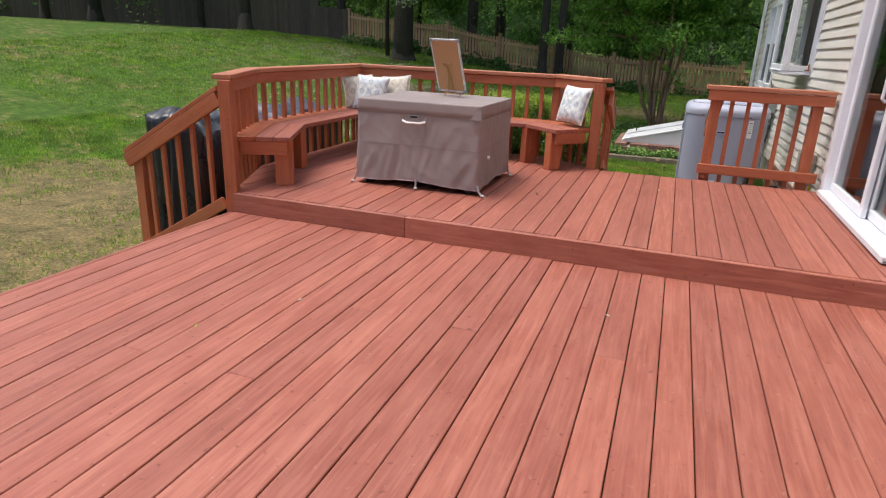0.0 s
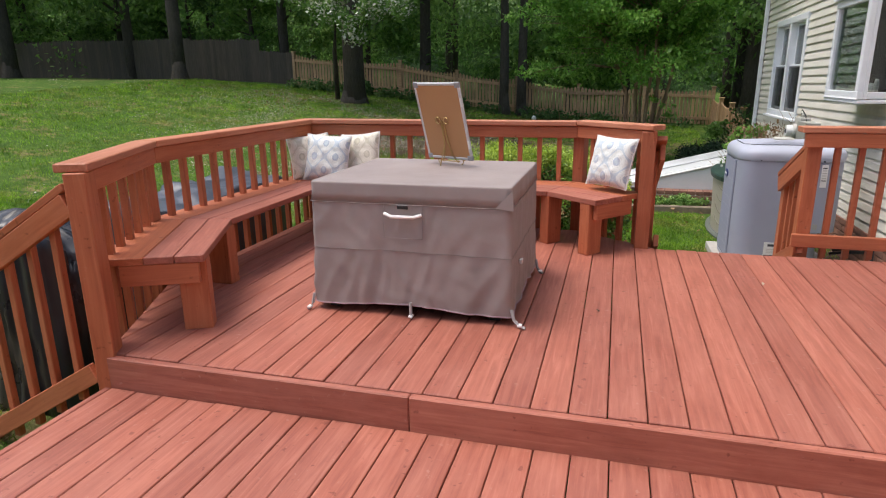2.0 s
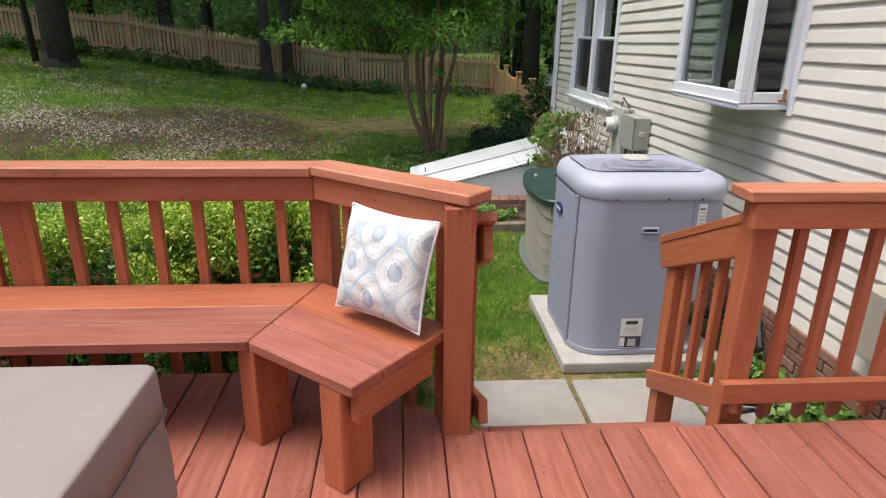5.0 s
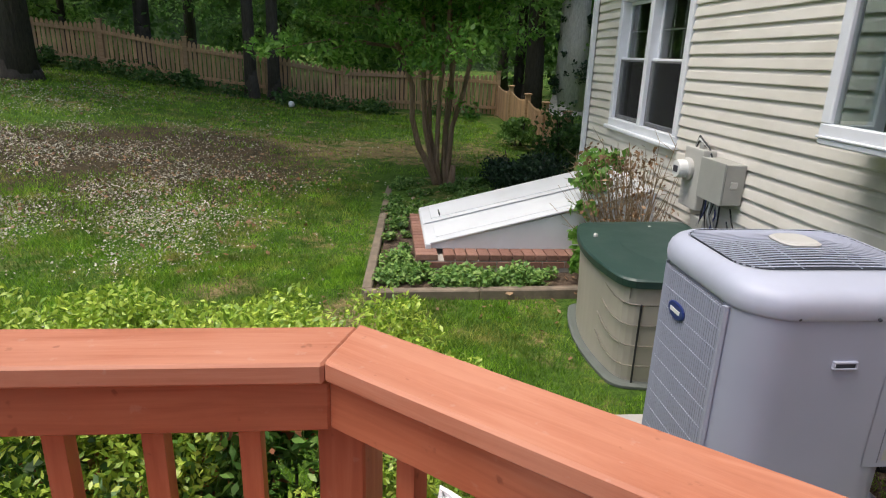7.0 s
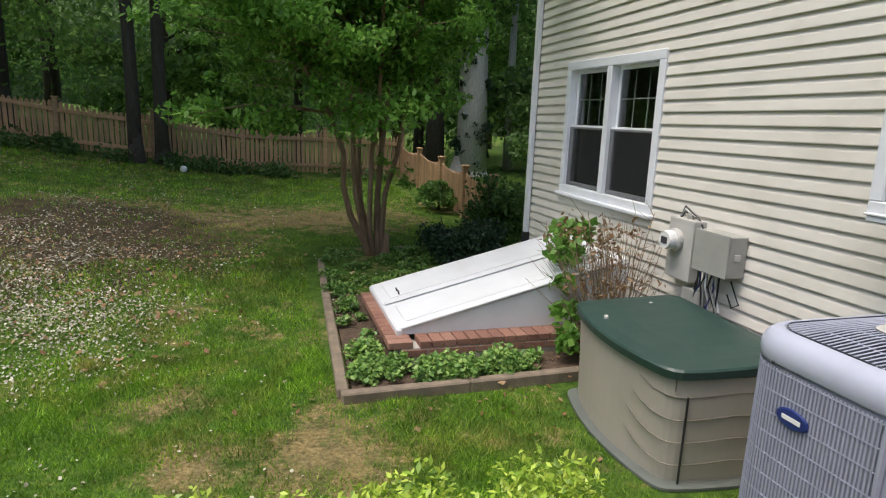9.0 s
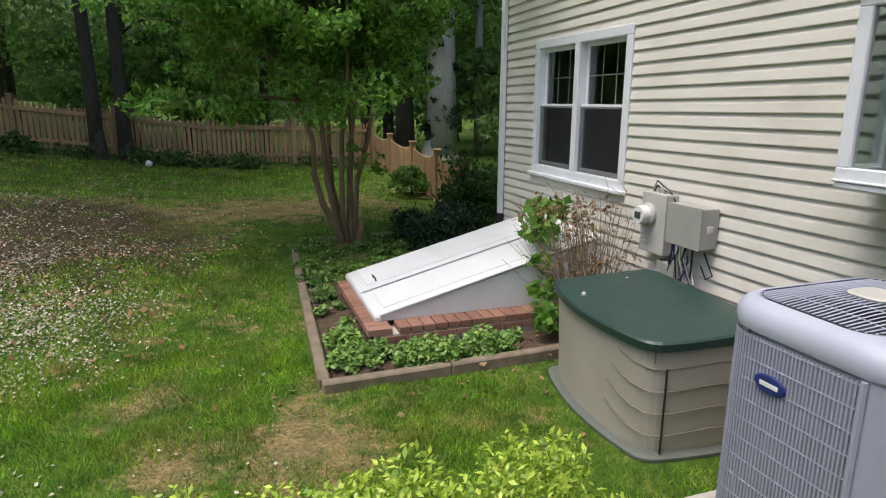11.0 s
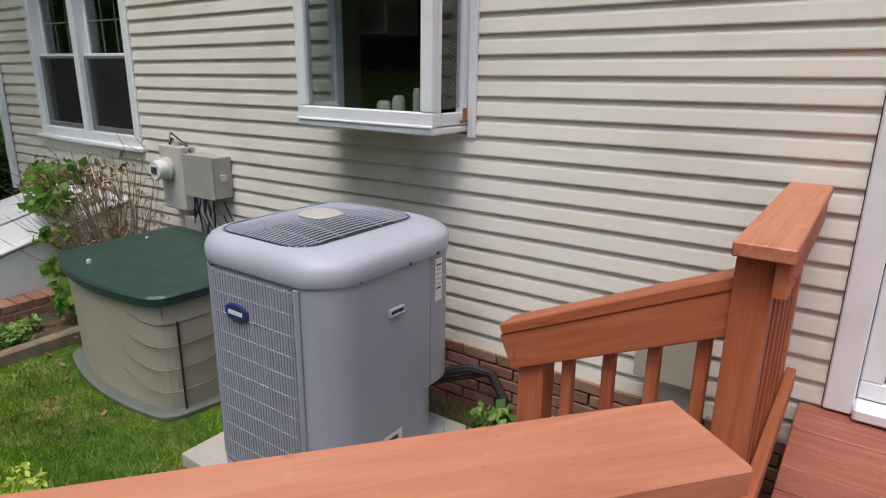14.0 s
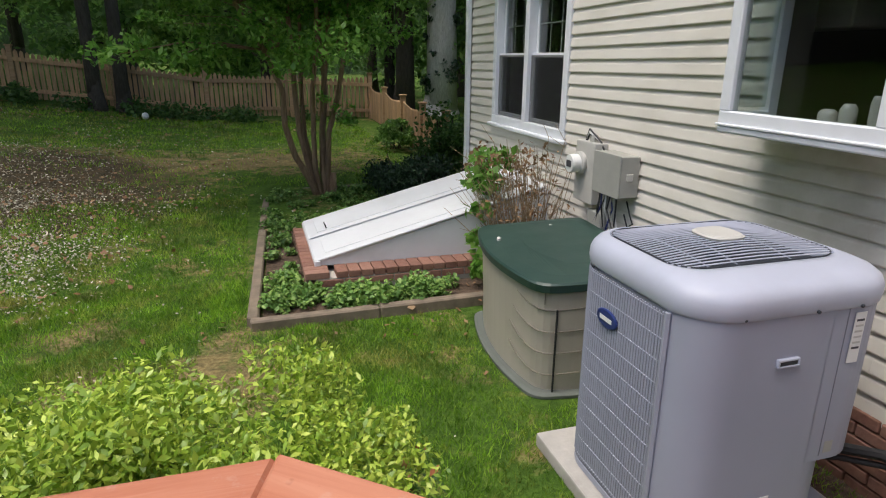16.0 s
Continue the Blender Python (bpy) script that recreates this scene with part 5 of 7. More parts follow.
    for k in range(7):
        low.append((bx + 0.2 + rng.uniform(-0.2, 0.3), by - 0.25 + rng.uniform(-.1, .1), z + rng.uniform(1.0, 1.5)))
        lr.append(rng.uniform(0.06, 0.13))
    part("low_foliage", leaf_cloud("low_foliage", low, lr, 11000, 0.08, LEAF_MYRTLE, 15, 0.6, 0.55), None, t)


crepe_myrtle()


def bush(name, x, y, rx, ry, h, count, size, mat, seed, label, z=-0.42, core=True):
    b = thing(name, (x, y, z), label, "shrub")
    rng = random.Random(seed)
    c, r = [], []
    for k in range(26):
        ang, f = rng.uniform(0, math.tau), rng.random() ** 0.5
        zz = z + h * rng.uniform(0.25, 0.8) * (1.1 - 0.45 * f)
        c.append((x + rx * 0.8 * f * math.cos(ang), y + ry * 0.8 * f * math.sin(ang), zz))
        r.append(h * rng.uniform(0.18, 0.30))
    part("foliage", leaf_cloud("foliage", c, r, count, size, mat, seed), None, b)
    stems = [tube_bm([(x + 0.05 * k - 0.1, y, z - 0.05), (x + rng.uniform(-rx, rx) * 0.5, y + rng.uniform(-ry, ry) * 0.5, z + h * 0.7)], 0.015, 5, taper=0.5) for k in range(5)]
    part("stems", merge(*stems), BARK_DARK, b)
    return b


bush("round_bush", 1.18, 14.75, 0.64, 0.62, 0.88, 9000, 0.055, LEAF_BUSH, 41, "dense dark green rounded bush by the cellar door")
bush("corner_shrub", 2.0, 15.6, 0.5, 0.6, 1.45, 4000, 0.08, LEAF_DARK, 42, "leafy green shrub behind the house corner")
bush("fence_shrub", 1.85, 18.6, 0.4, 0.6, 0.6, 2200, 0.09, LEAF_WOOD, 44, "green shrub against the side fence", z=-0.2)
bush("fence_shrub", -9.6, 23.2, 0.6, 0.5, 0.6, 1600, 0.1, LEAF_DARK, 45, "small dark shrub at the foot of the fence", z=ground_z(-9.6, 23.2))
bush("fence_shrub", -6.0, 23.3, 0.5, 0.4, 0.5, 1400, 0.1, LEAF_DARK, 46, "small dark shrub at the foot of the fence", z=ground_z(-6, 23.3))


def hedge():
    h = thing("azalea_hedge", (-1.5, 8.0, -0.43), "low bright green azalea hedge behind the deck railing", "hedge")
    rng = random.Random(9)
    tops, tr, inner, ir = [], [], [], []
    for k in range(150):
        x, y = rng.uniform(-2.75, -0.45), rng.uniform(7.42, 8.42)
        edge = min(1.0, (x + 2.75) / 0.5, (-0.45 - x) / 0.35 + 0.25, (y - 7.42) / 0.25 + 0.3, (8.42 - y) / 0.3 + 0.25)
        top = 0.62 + 0.06 * math.sin(x * 3.1) * math.cos(y * 4) + rng.uniform(-0.05, 0.06)
        top = -0.43 + (top + 0.43) * (0.62 + 0.38 * max(0.0, min(1, edge)))
        tops.append((x, y, top))
        tr.append(rng.uniform(0.08, 0.15))
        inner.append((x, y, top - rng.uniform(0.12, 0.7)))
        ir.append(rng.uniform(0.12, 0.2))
    # yellow-green leaves at the tops, darker green ones below them
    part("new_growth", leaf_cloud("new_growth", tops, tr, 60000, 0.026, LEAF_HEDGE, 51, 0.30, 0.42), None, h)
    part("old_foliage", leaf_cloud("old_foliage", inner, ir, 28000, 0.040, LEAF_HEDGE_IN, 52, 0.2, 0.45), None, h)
    part("dead_leaves", leaf_cloud("dead_leaves", inner, ir, 1700, 0.05, RED_LEAF, 53), None, h)
    twigs = [tube_bm([(x, y, -0.45), (x + rng.uniform(-.2, .2), y + rng.uniform(-.2, .2), 0.3)], 0.008, 4, taper=0.4) for x, y, _ in tops[:60]]
    part("brushwood", merge(*twigs), BARK_DARK, h)


hedge()


# ---- bed, cellar door ----
def planting_bed():
    bed = thing("planting_bed", (0.2, 13, -0.43), "raised bed of dark soil edged with weathered timbers", "flower bed", kind="structure")
    part("soil", prism_bm([(-0.86, 11.0), (1.74, 11.0), (1.74, 15.6), (-0.66, 15.5)], -0.5, -0.385), SOIL, bed)
    for a, b in (((-0.95, 10.93), (0.0, 10.96)), ((0.0, 10.96), (1.05, 11.0)), ((-0.93, 10.98), (-0.82, 13.2)), ((-0.82, 13.2), (-0.70, 15.55)), ((-0.72, 15.55), (1.3, 15.7))):
        beam("edging_timber", (*a, -0.40), (*b, -0.40), 0.085, 0.12, TIMBER, bed, chamfer=0.012)
    return bed


planting_bed()


def groundcover():
    rng = random.Random(14)
    c, r = [], []
    for k in range(330):
        x, y = rng.uniform(-0.8, 1.6), rng.uniform(11.05, 15.4) if k % 3 else rng.uniform(11.05, 11.42)
        if -0.55 < x and 11.35 < y < 13.3:
            continue
        if math.hypot(x - 0.08, y - 15.2) < 0.3 or (x > 0.55 and y < 11.25):
            continue
        c.append((x, y, -0.365 + rng.uniform(0, 0.05)))
        r.append(rng.uniform(0.05, 0.14))
    ob = new("groundcover", leaf_cloud("groundcover", c, r, 24000, 0.040, LEAF_COVER, 61, 0.6, 0.8))
    tagged(ob, "leafy green groundcover in the planting bed", "groundcover", kind="stuff")
    c = [(rng.uniform(1.38, 1.70), rng.uniform(6.9, 8.05), -0.39 + 0.1 * rng.random()) for k in range(30)]
    ob = new("weeds", leaf_cloud("weeds", c, [0.12] * 30, 1500, 0.06, LEAF_COVER, 62, 0.5, 0.8))
    tagged(ob, "small green weeds along the brick foundation", "weeds", kind="stuff")
    c, r = [], []
    for k in range(60):
        c.append((rng.uniform(-12, 1.5), 23.3 + rng.uniform(-0.5, 0.5), 0))
        c[-1] = (c[-1][0], c[-1][1], ground_z(c[-1][0], c[-1][1]) + 0.08)
        r.append(rng.uniform(0.25, 0.5))
    ob = new("ivy", leaf_cloud("ivy", c, r, 6000, 0.10, LEAF_DARK, 63, 0.5, 0.8))
    tagged(ob, "dark ivy along the foot of the fence", "ivy", kind="stuff")


groundcover()


def trunk_ivy():
    rng = random.Random(23)
    c, r = [], []
    for k in range(46):
        a = rng.uniform(2.6, 5.6)
        zz = rng.uniform(0.2, 6.5)
        c.append((4.65 + 0.46 * math.cos(a), 24.8 + 0.46 * math.sin(a), zz))
        r.append(rng.uniform(0.08, 0.26))
    tagged(new("trunk_ivy", leaf_cloud("trunk_ivy", c, r, 1900, 0.11, LEAF_BUSH, 64, 0.2, 0.8)), "dark ivy climbing the pale grey trunk", "ivy", kind="stuff")


trunk_ivy()


def cellar_door():
    x0, x1, y0, y1 = -0.375, 1.73, 11.66, 12.95
    zb, zt = -0.215, 0.355
    base = thing("cellar_entry_base", (0.6, 12.4, -0.43), "low brick curb under the cellar door", "curb", kind="structure")
    part("core", prism_bm([(x0 - 0.03, y0 - 0.19), (x1, y0 - 0.19), (x1, y1 + 0.02), (x0 - 0.03, y1 + 0.02)], -0.5, zb - 0.06), MORTAR, base)
    row = brick_mesh(0.203, 0.057, 0.095)
    lay = mesh_of("brick", box_bm(0.2, 0.095, 0.057, 0.004), BRICK)
    rot = brick_mesh(0.095, 0.057, 0.2)
    y = y0 - 0.145
    while y < y1 - 0.05:
        part("brick", rot, BRICK, base, "", Matrix.Translation((x0 - 0.035, y, zb - 0.03)))
        y += 0.105
    x = x0 + 0.12
    while x < x1 - 0.03:
        part("brick", rot, BRICK, base, "", Matrix.Translation((x + 0.05, y0 - 0.10, zb - 0.03)) @ pose(0, 0, 0, 0, 0, 90))
        x += 0.105
    for k in range(9):
        part("brick", lay, BRICK, base, "", Matrix.Translation((x0 - 0.02 + 0.21 * k + 0.1, y0 - 0.155, zb - 0.097)))
    door = thing("cellar_door", (0.6, 12.4, zb), "sloping white painted steel cellar door on a brick curb", "cellar door")
    def wedge(ya, yb):
        bm = bmesh.new()
        q = [(x0, zb - 0.005), (x1, zb - 0.005), (x1, zt - 0.02), (x0, zb + 0.035)]
        v = [bm.verts.new((x, ya, z)) for x, z in q] + [bm.verts.new((x, yb, z)) for x, z in q]
        for f in ((0, 1, 2, 3), (7, 6, 5, 4), (0, 4, 5, 1), (1, 5, 6, 2), (2, 6, 7, 3), (3, 7, 4, 0)):
            bm.faces.new([v[i] for i in f])
        bmesh.ops.recalc_face_normals(bm, faces=bm.faces)
        return bm
    part("side_panel", wedge(y0, y0 + 0.02), WHITE_METAL, door)
    part("side_panel", wedge(y1 - 0.02, y1), WHITE_METAL, door)
    ym = (y0 + y1) / 2
    for a, b, up in ((y0 - 0.015, ym - 0.02, 0.0), (ym - 0.018, y1 + 0.015, 0.008)):
        m = basis((x0, (a + b) / 2, zb + 0.045 + up), (x1 - x0, 0, zt - zb - 0.03))
        L = math.hypot(x1 - x0, zt - zb)
        leaf = part("door_leaf", box_bm(L, b - a, 0.022, 0.006, at=(L / 2 - 0.03, 0, 0)), WHITE_METAL, door, "", m)
        part("raised_panel", box_bm(L - 0.2, (b - a) - 0.22, 0.008, 0.003, at=(L / 2 - 0.03, 0, 0.0145)), WHITE_METAL, leaf, "", m)
    L = math.hypot(x1 - x0, zt - zb)
    m = basis((x0, ym, zb + 0.068), (x1 - x0, 0, zt - zb - 0.03))
    part("cover_strip", box_bm(L - 0.02, 0.07, 0.012, 0.004, at=(L / 2 - 0.02, -0.01, 0.004)), WHITE_METAL, door, "", m)
    part("handle", tube_bm([(0.16, 0.12, 0.0), (0.16, 0.12, 0.035), (0.16, 0.24, 0.035), (0.16, 0.24, 0.0)], 0.007, 6), BLACK, door, "dark metal pull handle", m)
    part("drip_edge", box_bm(0.05, y1 - y0 + 0.05, 0.05, 0.006, at=(x0 - 0.012, ym, zb + 0.02)), WHITE_METAL, door)


cellar_door()


# ---- air conditioner ----
def rounded_rect(x0, x1, y0, y1, r, seg=6, bow=0.0):
    pts = []
    for cx, cy, a0 in ((x1 - r, y0 + r, -90), (x1 - r, y1 - r, 0), (x0 + r, y1 - r, 90), (x0 + r, y0 + r, 180)):
        for k in range(seg + 1):
            a = radians(a0 + 90 * k / seg)
            pts.append((cx + r * math.cos(a), cy + r * math.sin(a)))
    if bow:
        mx, my = (x0 + x1) / 2, (y0 + y1) / 2
        hx, hy = (x1 - x0) / 2, (y1 - y0) / 2
        pts = [(x + bow * (x - mx) / hx * (1 - ((y - my) / hy) ** 2), y + bow * (y - my) / hy * (1 - ((x - mx) / hx) ** 2)) for x, y in pts]
    return pts


def loft_bm(loops, cap=True):
    bm = bmesh.new()
    rings = [[bm.verts.new(p) for p in loop] for loop in loops]
    n = len(rings[0])
    for a, b in zip(rings, rings[1:]):
        for k in range(n):
            bm.faces.new((a[k], a[(k + 1) % n], b[(k + 1) % n], b[k]))
    if cap:
        bm.faces.new(rings[0][::-1])
        bm.faces.new(rings[-1])
    return bm


def dense(pts, n):
    """The closed outline pts, walked in even steps."""
    p = [Vector(q) for q in pts]
    seg = [(p[(i + 1) % len(p)] - p[i]).length for i in range(len(p))]
    total = sum(seg)
    out, i, acc = [], 0, 0.0
    for k in range(n):
        d = total * k / n
        while acc + seg[i] < d:
            acc += seg[i]
            i += 1
        out.append(tuple(p[i].lerp(p[(i + 1) % len(p)], (d - acc) / seg[i])))
    return out


# Darker grey for shade between the guard's wires and at the service panel.
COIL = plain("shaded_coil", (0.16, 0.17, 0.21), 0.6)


def air_conditioner():
    x0, x1, y0, y1 = 0.528, 1.40, 8.15, 8.96
    zb, zs = -0.345, 0.645
    pad = tagged(part("concrete_pad", box_bm(1.02, 1.05, 0.075, 0.012, 2, at=(0.955, 8.575, -0.39)), CONCRETE, None), "pale concrete pad under the air conditioner", "pad", kind="structure")
    ac = thing("air_conditioner", ((x0 + x1) / 2, (y0 + y1) / 2, zb), "grey outdoor air conditioning unit with louvred side and top grille", "air conditioner")
    base = rounded_rect(x0, x1, y0, y1, 0.17, 7, 0.012)

    def ring(grow, z, front=0.0, right=0.0, bow=0.012):
        q = rounded_rect(x0 - grow, x1 + grow - right, y0 - grow + front, y1 + grow, max(0.02, 0.17 + grow * 0.9), 7, bow)
        return [(x, y, z) for x, y in dense(q, 112)]
    # the sheet stops short of the pipe corner below the service panel
    part("body", loft_bm([ring(0.004, zb, 0, 0.13, 0.0), ring(0.004, zs, 0, 0.13, 0.0)], cap=False), AC_GREY, ac, smooth=True)
    edge = ring(0.004, 0.0, 0, 0, 0.0)
    edge = [p for p in edge[84:] if p[0] > 1.105 and p[1] < y0 + 0.1] + [p for p in edge[:84] if p[0] > 1.105]
    edge.insert(0, (1.098, edge[0][1], 0.0))
    bm = bmesh.new()
    lo, hi = [bm.verts.new((x, y, 0.005)) for x, y, _ in edge], [bm.verts.new((x, y, zs)) for x, y, _ in edge]
    for k in range(len(edge) - 1):
        bm.faces.new((lo[k], lo[k + 1], hi[k + 1], hi[k]))
    bmesh.ops.recalc_face_normals(bm, faces=bm.faces)
    bm.faces.new(lo[::-1])
    part("service_panel", bm, AC_GREY, ac)
    part("base_pan", loft_bm([ring(-0.004, zb - 0.006), ring(0.004, zb + 0.0), ring(0.004, zb + 0.028), ring(-0.002, zb + 0.032)]), AC_GREY, ac)
    # top cover: a rounded rim, broad at the front, with a sunken grille
    part("top_cover", loft_bm([ring(-0.002, zs - 0.006), ring(0.004, zs - 0.004), ring(0.006, zs - 0.002), ring(0.008, zs + 0.004), ring(0.012, zs + 0.03), ring(0.010, zs + 0.058), ring(0.000, zs + 0.084), ring(-0.018, zs + 0.104, 0.015), ring(-0.040, zs + 0.116, 0.05), ring(-0.058, zs + 0.122, 0.10), ring(-0.066, zs + 0.120, 0.125), ring(-0.072, zs + 0.06, 0.125)], cap=False), AC_CAP, ac, "pale grey moulded top", smooth=True)
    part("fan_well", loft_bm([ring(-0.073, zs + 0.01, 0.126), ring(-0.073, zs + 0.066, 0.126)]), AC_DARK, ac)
    grille = part("fan_grille", tube_bm([(x, y, zs + 0.121) for x, y, _ in ring(-0.074, 0, 0.125)], 0.0035, 5, closed=True), AC_DARK, ac)
    cx, cy = (x0 + x1) / 2, (y0 + y1 + 0.125) / 2
    hx, hy = (x1 - x0) / 2 - 0.066, (y1 - y0 - 0.125) / 2 - 0.07
    n = 24
    for k in range(1, n):
        y = cy - hy + 2 * hy * k / n
        t = abs(y - cy) / hy
        span = hx * (1 - max(0, t - 0.78) * 0.7)
        pts = [(cx + span * s, y, zs + 0.121 + 0.030 * (1 - s * s) * (1 - t * t)) for s in (-1, -0.5, 0, 0.5, 1)]
        part("grille_wire", tube_bm(pts, 0.0032, 4), AC_CAP, grille)
    for s in (-0.66, -0.33, 0.33, 0.66):
        pts = [(cx + hx * s, cy + hy * t, zs + 0.114 + 0.030 * (1 - s * s) * (1 - t * t)) for t in (-1, -0.5, 0, 0.5, 1)]
        part("grille_wire", tube_bm(pts, 0.003, 4), AC_CAP, grille)
    part("fan_hub", loft_bm([[(cx + 0.085 * math.copysign(abs(math.cos(a)) ** 0.6, math.cos(a)) * s, cy + 0.085 * math.copysign(abs(math.sin(a)) ** 0.6, math.sin(a)) * s, z) for a in [k * math.tau / 24 for k in range(24)]] for s, z in ((1.0, zs + 0.146), (1.04, zs + 0.156), (0.9, zs + 0.164))]), PALE_GREY, ac, "pale square fan motor cover")
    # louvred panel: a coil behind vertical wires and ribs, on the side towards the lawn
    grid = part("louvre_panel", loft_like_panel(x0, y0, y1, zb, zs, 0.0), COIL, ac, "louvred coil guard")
    edge = [p for p in dense(base, 1600) if p[0] < x0 + 0.16 and y0 + 0.16 < p[1] < y1 - 0.02]
    edge.sort(key=lambda p: p[1])
    steps = 40
    for k in range(steps):
        x, y = edge[int(k * (len(edge) - 1) / (steps - 1))]
        part("louvre_wire", tube_bm([(x - 0.004, y, zb + 0.05), (x - 0.004, y, zs - 0.02)], 0.0045, 4), AC_GREY, grid)
    for k in range(11):
        z = zb + 0.06 + k * (zs - zb - 0.09) / 10
        pts = [(x - 0.005, y, z) for x, y in edge[:: max(1, len(edge) // 12)]] + [(edge[-1][0] - 0.005, edge[-1][1], z)]
        part("louvre_rib", tube_bm(pts, 0.0026, 5), AC_GREY, grid)
    seam = edge[0]
    part("corner_post", tube_bm([(seam[0] - 0.004, seam[1] - 0.012, zb + 0.03), (seam[0] - 0.004, seam[1] - 0.012, zs - 0.012)], 0.013, 6), AC_GREY, ac)
    # dark strip painted for the shadow line where the service panel begins
    part("panel_seam", box_bm(0.004, 0.006, zs - 0.03, at=(1.163, y0 - 0.002, zs / 2 + 0.01)), COIL, ac)
    part("data_label", box_bm(0.04, 0.002, 0.05, at=(1.20, y0 - 0.004, 0.06)), BOX_GREY, ac, "small grey data label")
    # badge, service handle, labels
    bx = x0 - 0.024
    badge = part("badge", lathe_bm([(0.074, 0), (0.077, 0.006), (0.068, 0.010)], 28), NAVY, ac, "oval navy badge", Matrix.Translation((bx + 0.008, 8.655, 0.46)) @ pose(0, 0, 0, 0, -90, 0) @ Matrix.Diagonal((0.52, 1.0, 1, 1)))
    part("badge_mark", box_bm(0.002, 0.088, 0.019, 0.0005, at=(bx - 0.0035, 8.655, 0.46)), PAPER, badge)
    yf = y0 - 0.014
    hdl = part("service_handle", frame_bm_y(0.87, 0.965, 0.445, 0.478, 0.008, yf - 0.004, yf + 0.012), AC_CAP, ac)
    part("handle_slot", box_bm(0.078, 0.006, 0.018, at=(0.9175, yf + 0.002, 0.4615)), AC_DARK, hdl)
    lab = part("rating_label", box_bm(0.135, 0.002, 0.20, at=(0.875, yf + 0.000, -0.20)), PAPER, ac, "white rating label")
    part("label_print", box_bm(0.132, 0.002, 0.075, at=(0.875, yf - 0.0015, -0.258)), INK, lab)
    part("label_print", box_bm(0.03, 0.002, 0.06, at=(0.825, yf - 0.003, -0.258)), PAPER, lab)
    part("label_print", box_bm(0.05, 0.002, 0.05, at=(0.885, yf - 0.003, -0.262)), PALE_GREY, lab)
    for k in range(3):
        part("label_print", box_bm(0.09, 0.002, 0.005, at=(0.875, yf - 0.0015, -0.165 - 0.016 * k)), PALE_GREY, lab)
    part("label_print", box_bm(0.075, 0.002, 0.022, 0.0005, at=(0.875, yf - 0.0015, -0.128)), INK, lab)
    tall = part("warning_label", box_bm(0.05, 0.002, 0.20, at=(0, 0, 0)), PAPER, ac, "tall white warning label", Matrix.Translation((1.215, yf + 0.004, 0.52)))
    for k in range(6):
        part("label_print", box_bm(0.034, 0.002, 0.008, at=(1.215, yf + 0.0025, 0.59 - 0.022 * k)), INK if k in (0, 5) else PALE_GREY, tall)
    for (sx, sy) in ((0.545, 8.27), (0.70, 8.142), (1.0, 8.132), (1.2, 8.135), (0.498, 8.78)):
        part("screw", lathe_bm([(0.007, 0), (0.007, 0.006), (0.004, 0.009)], 8), AC_DARK, ac, "", Matrix.Translation((sx, sy, zs + 0.004)) @ pose(0, 0, 0, 90, 0, 0))


def frame_bm_y(x0, x1, z0, z1, w, y0, y1):
    ym = (y0 + y1) / 2
    return merge(box_bm(x1 - x0, y1 - y0, w, 0.002, at=((x0 + x1) / 2, ym, z0 + w / 2)), box_bm(x1 - x0, y1 - y0, w, 0.002, at=((x0 + x1) / 2, ym, z1 - w / 2)),
                 box_bm(w, y1 - y0, z1 - z0 - 2 * w, 0.002, at=(x0 + w / 2, ym, (z0 + z1) / 2)), box_bm(w, y1 - y0, z1 - z0 - 2 * w, 0.002, at=(x1 - w / 2, ym, (z0 + z1) / 2)))


def loft_like_panel(x0, y0, y1, zb, zs, d):
    bm = bmesh.new()
    pts = [p for p in dense(rounded_rect(x0, x0 + 0.872, y0, y1, 0.17, 7, 0.012), 160) if p[0] < x0 + 0.15 and p[1] > y0 + 0.17 and p[1] < y1 - 0.02]
    pts.sort(key=lambda p: p[1])
    rows = []
    for dx in (-0.001, -0.004):
        for z in (zb + 0.035, zs - 0.013):
            rows.append([bm.verts.new((x + dx, y, z)) for x, y in pts])
    a, b, c, e = rows
    for k in range(len(pts) - 1):
        bm.faces.new((a[k], b[k], b[k + 1], a[k + 1]))
        bm.faces.new((c[k], c[k + 1], e[k + 1], e[k]))
    bmesh.ops.recalc_face_normals(bm, faces=bm.faces)
    return bm


air_conditioner()


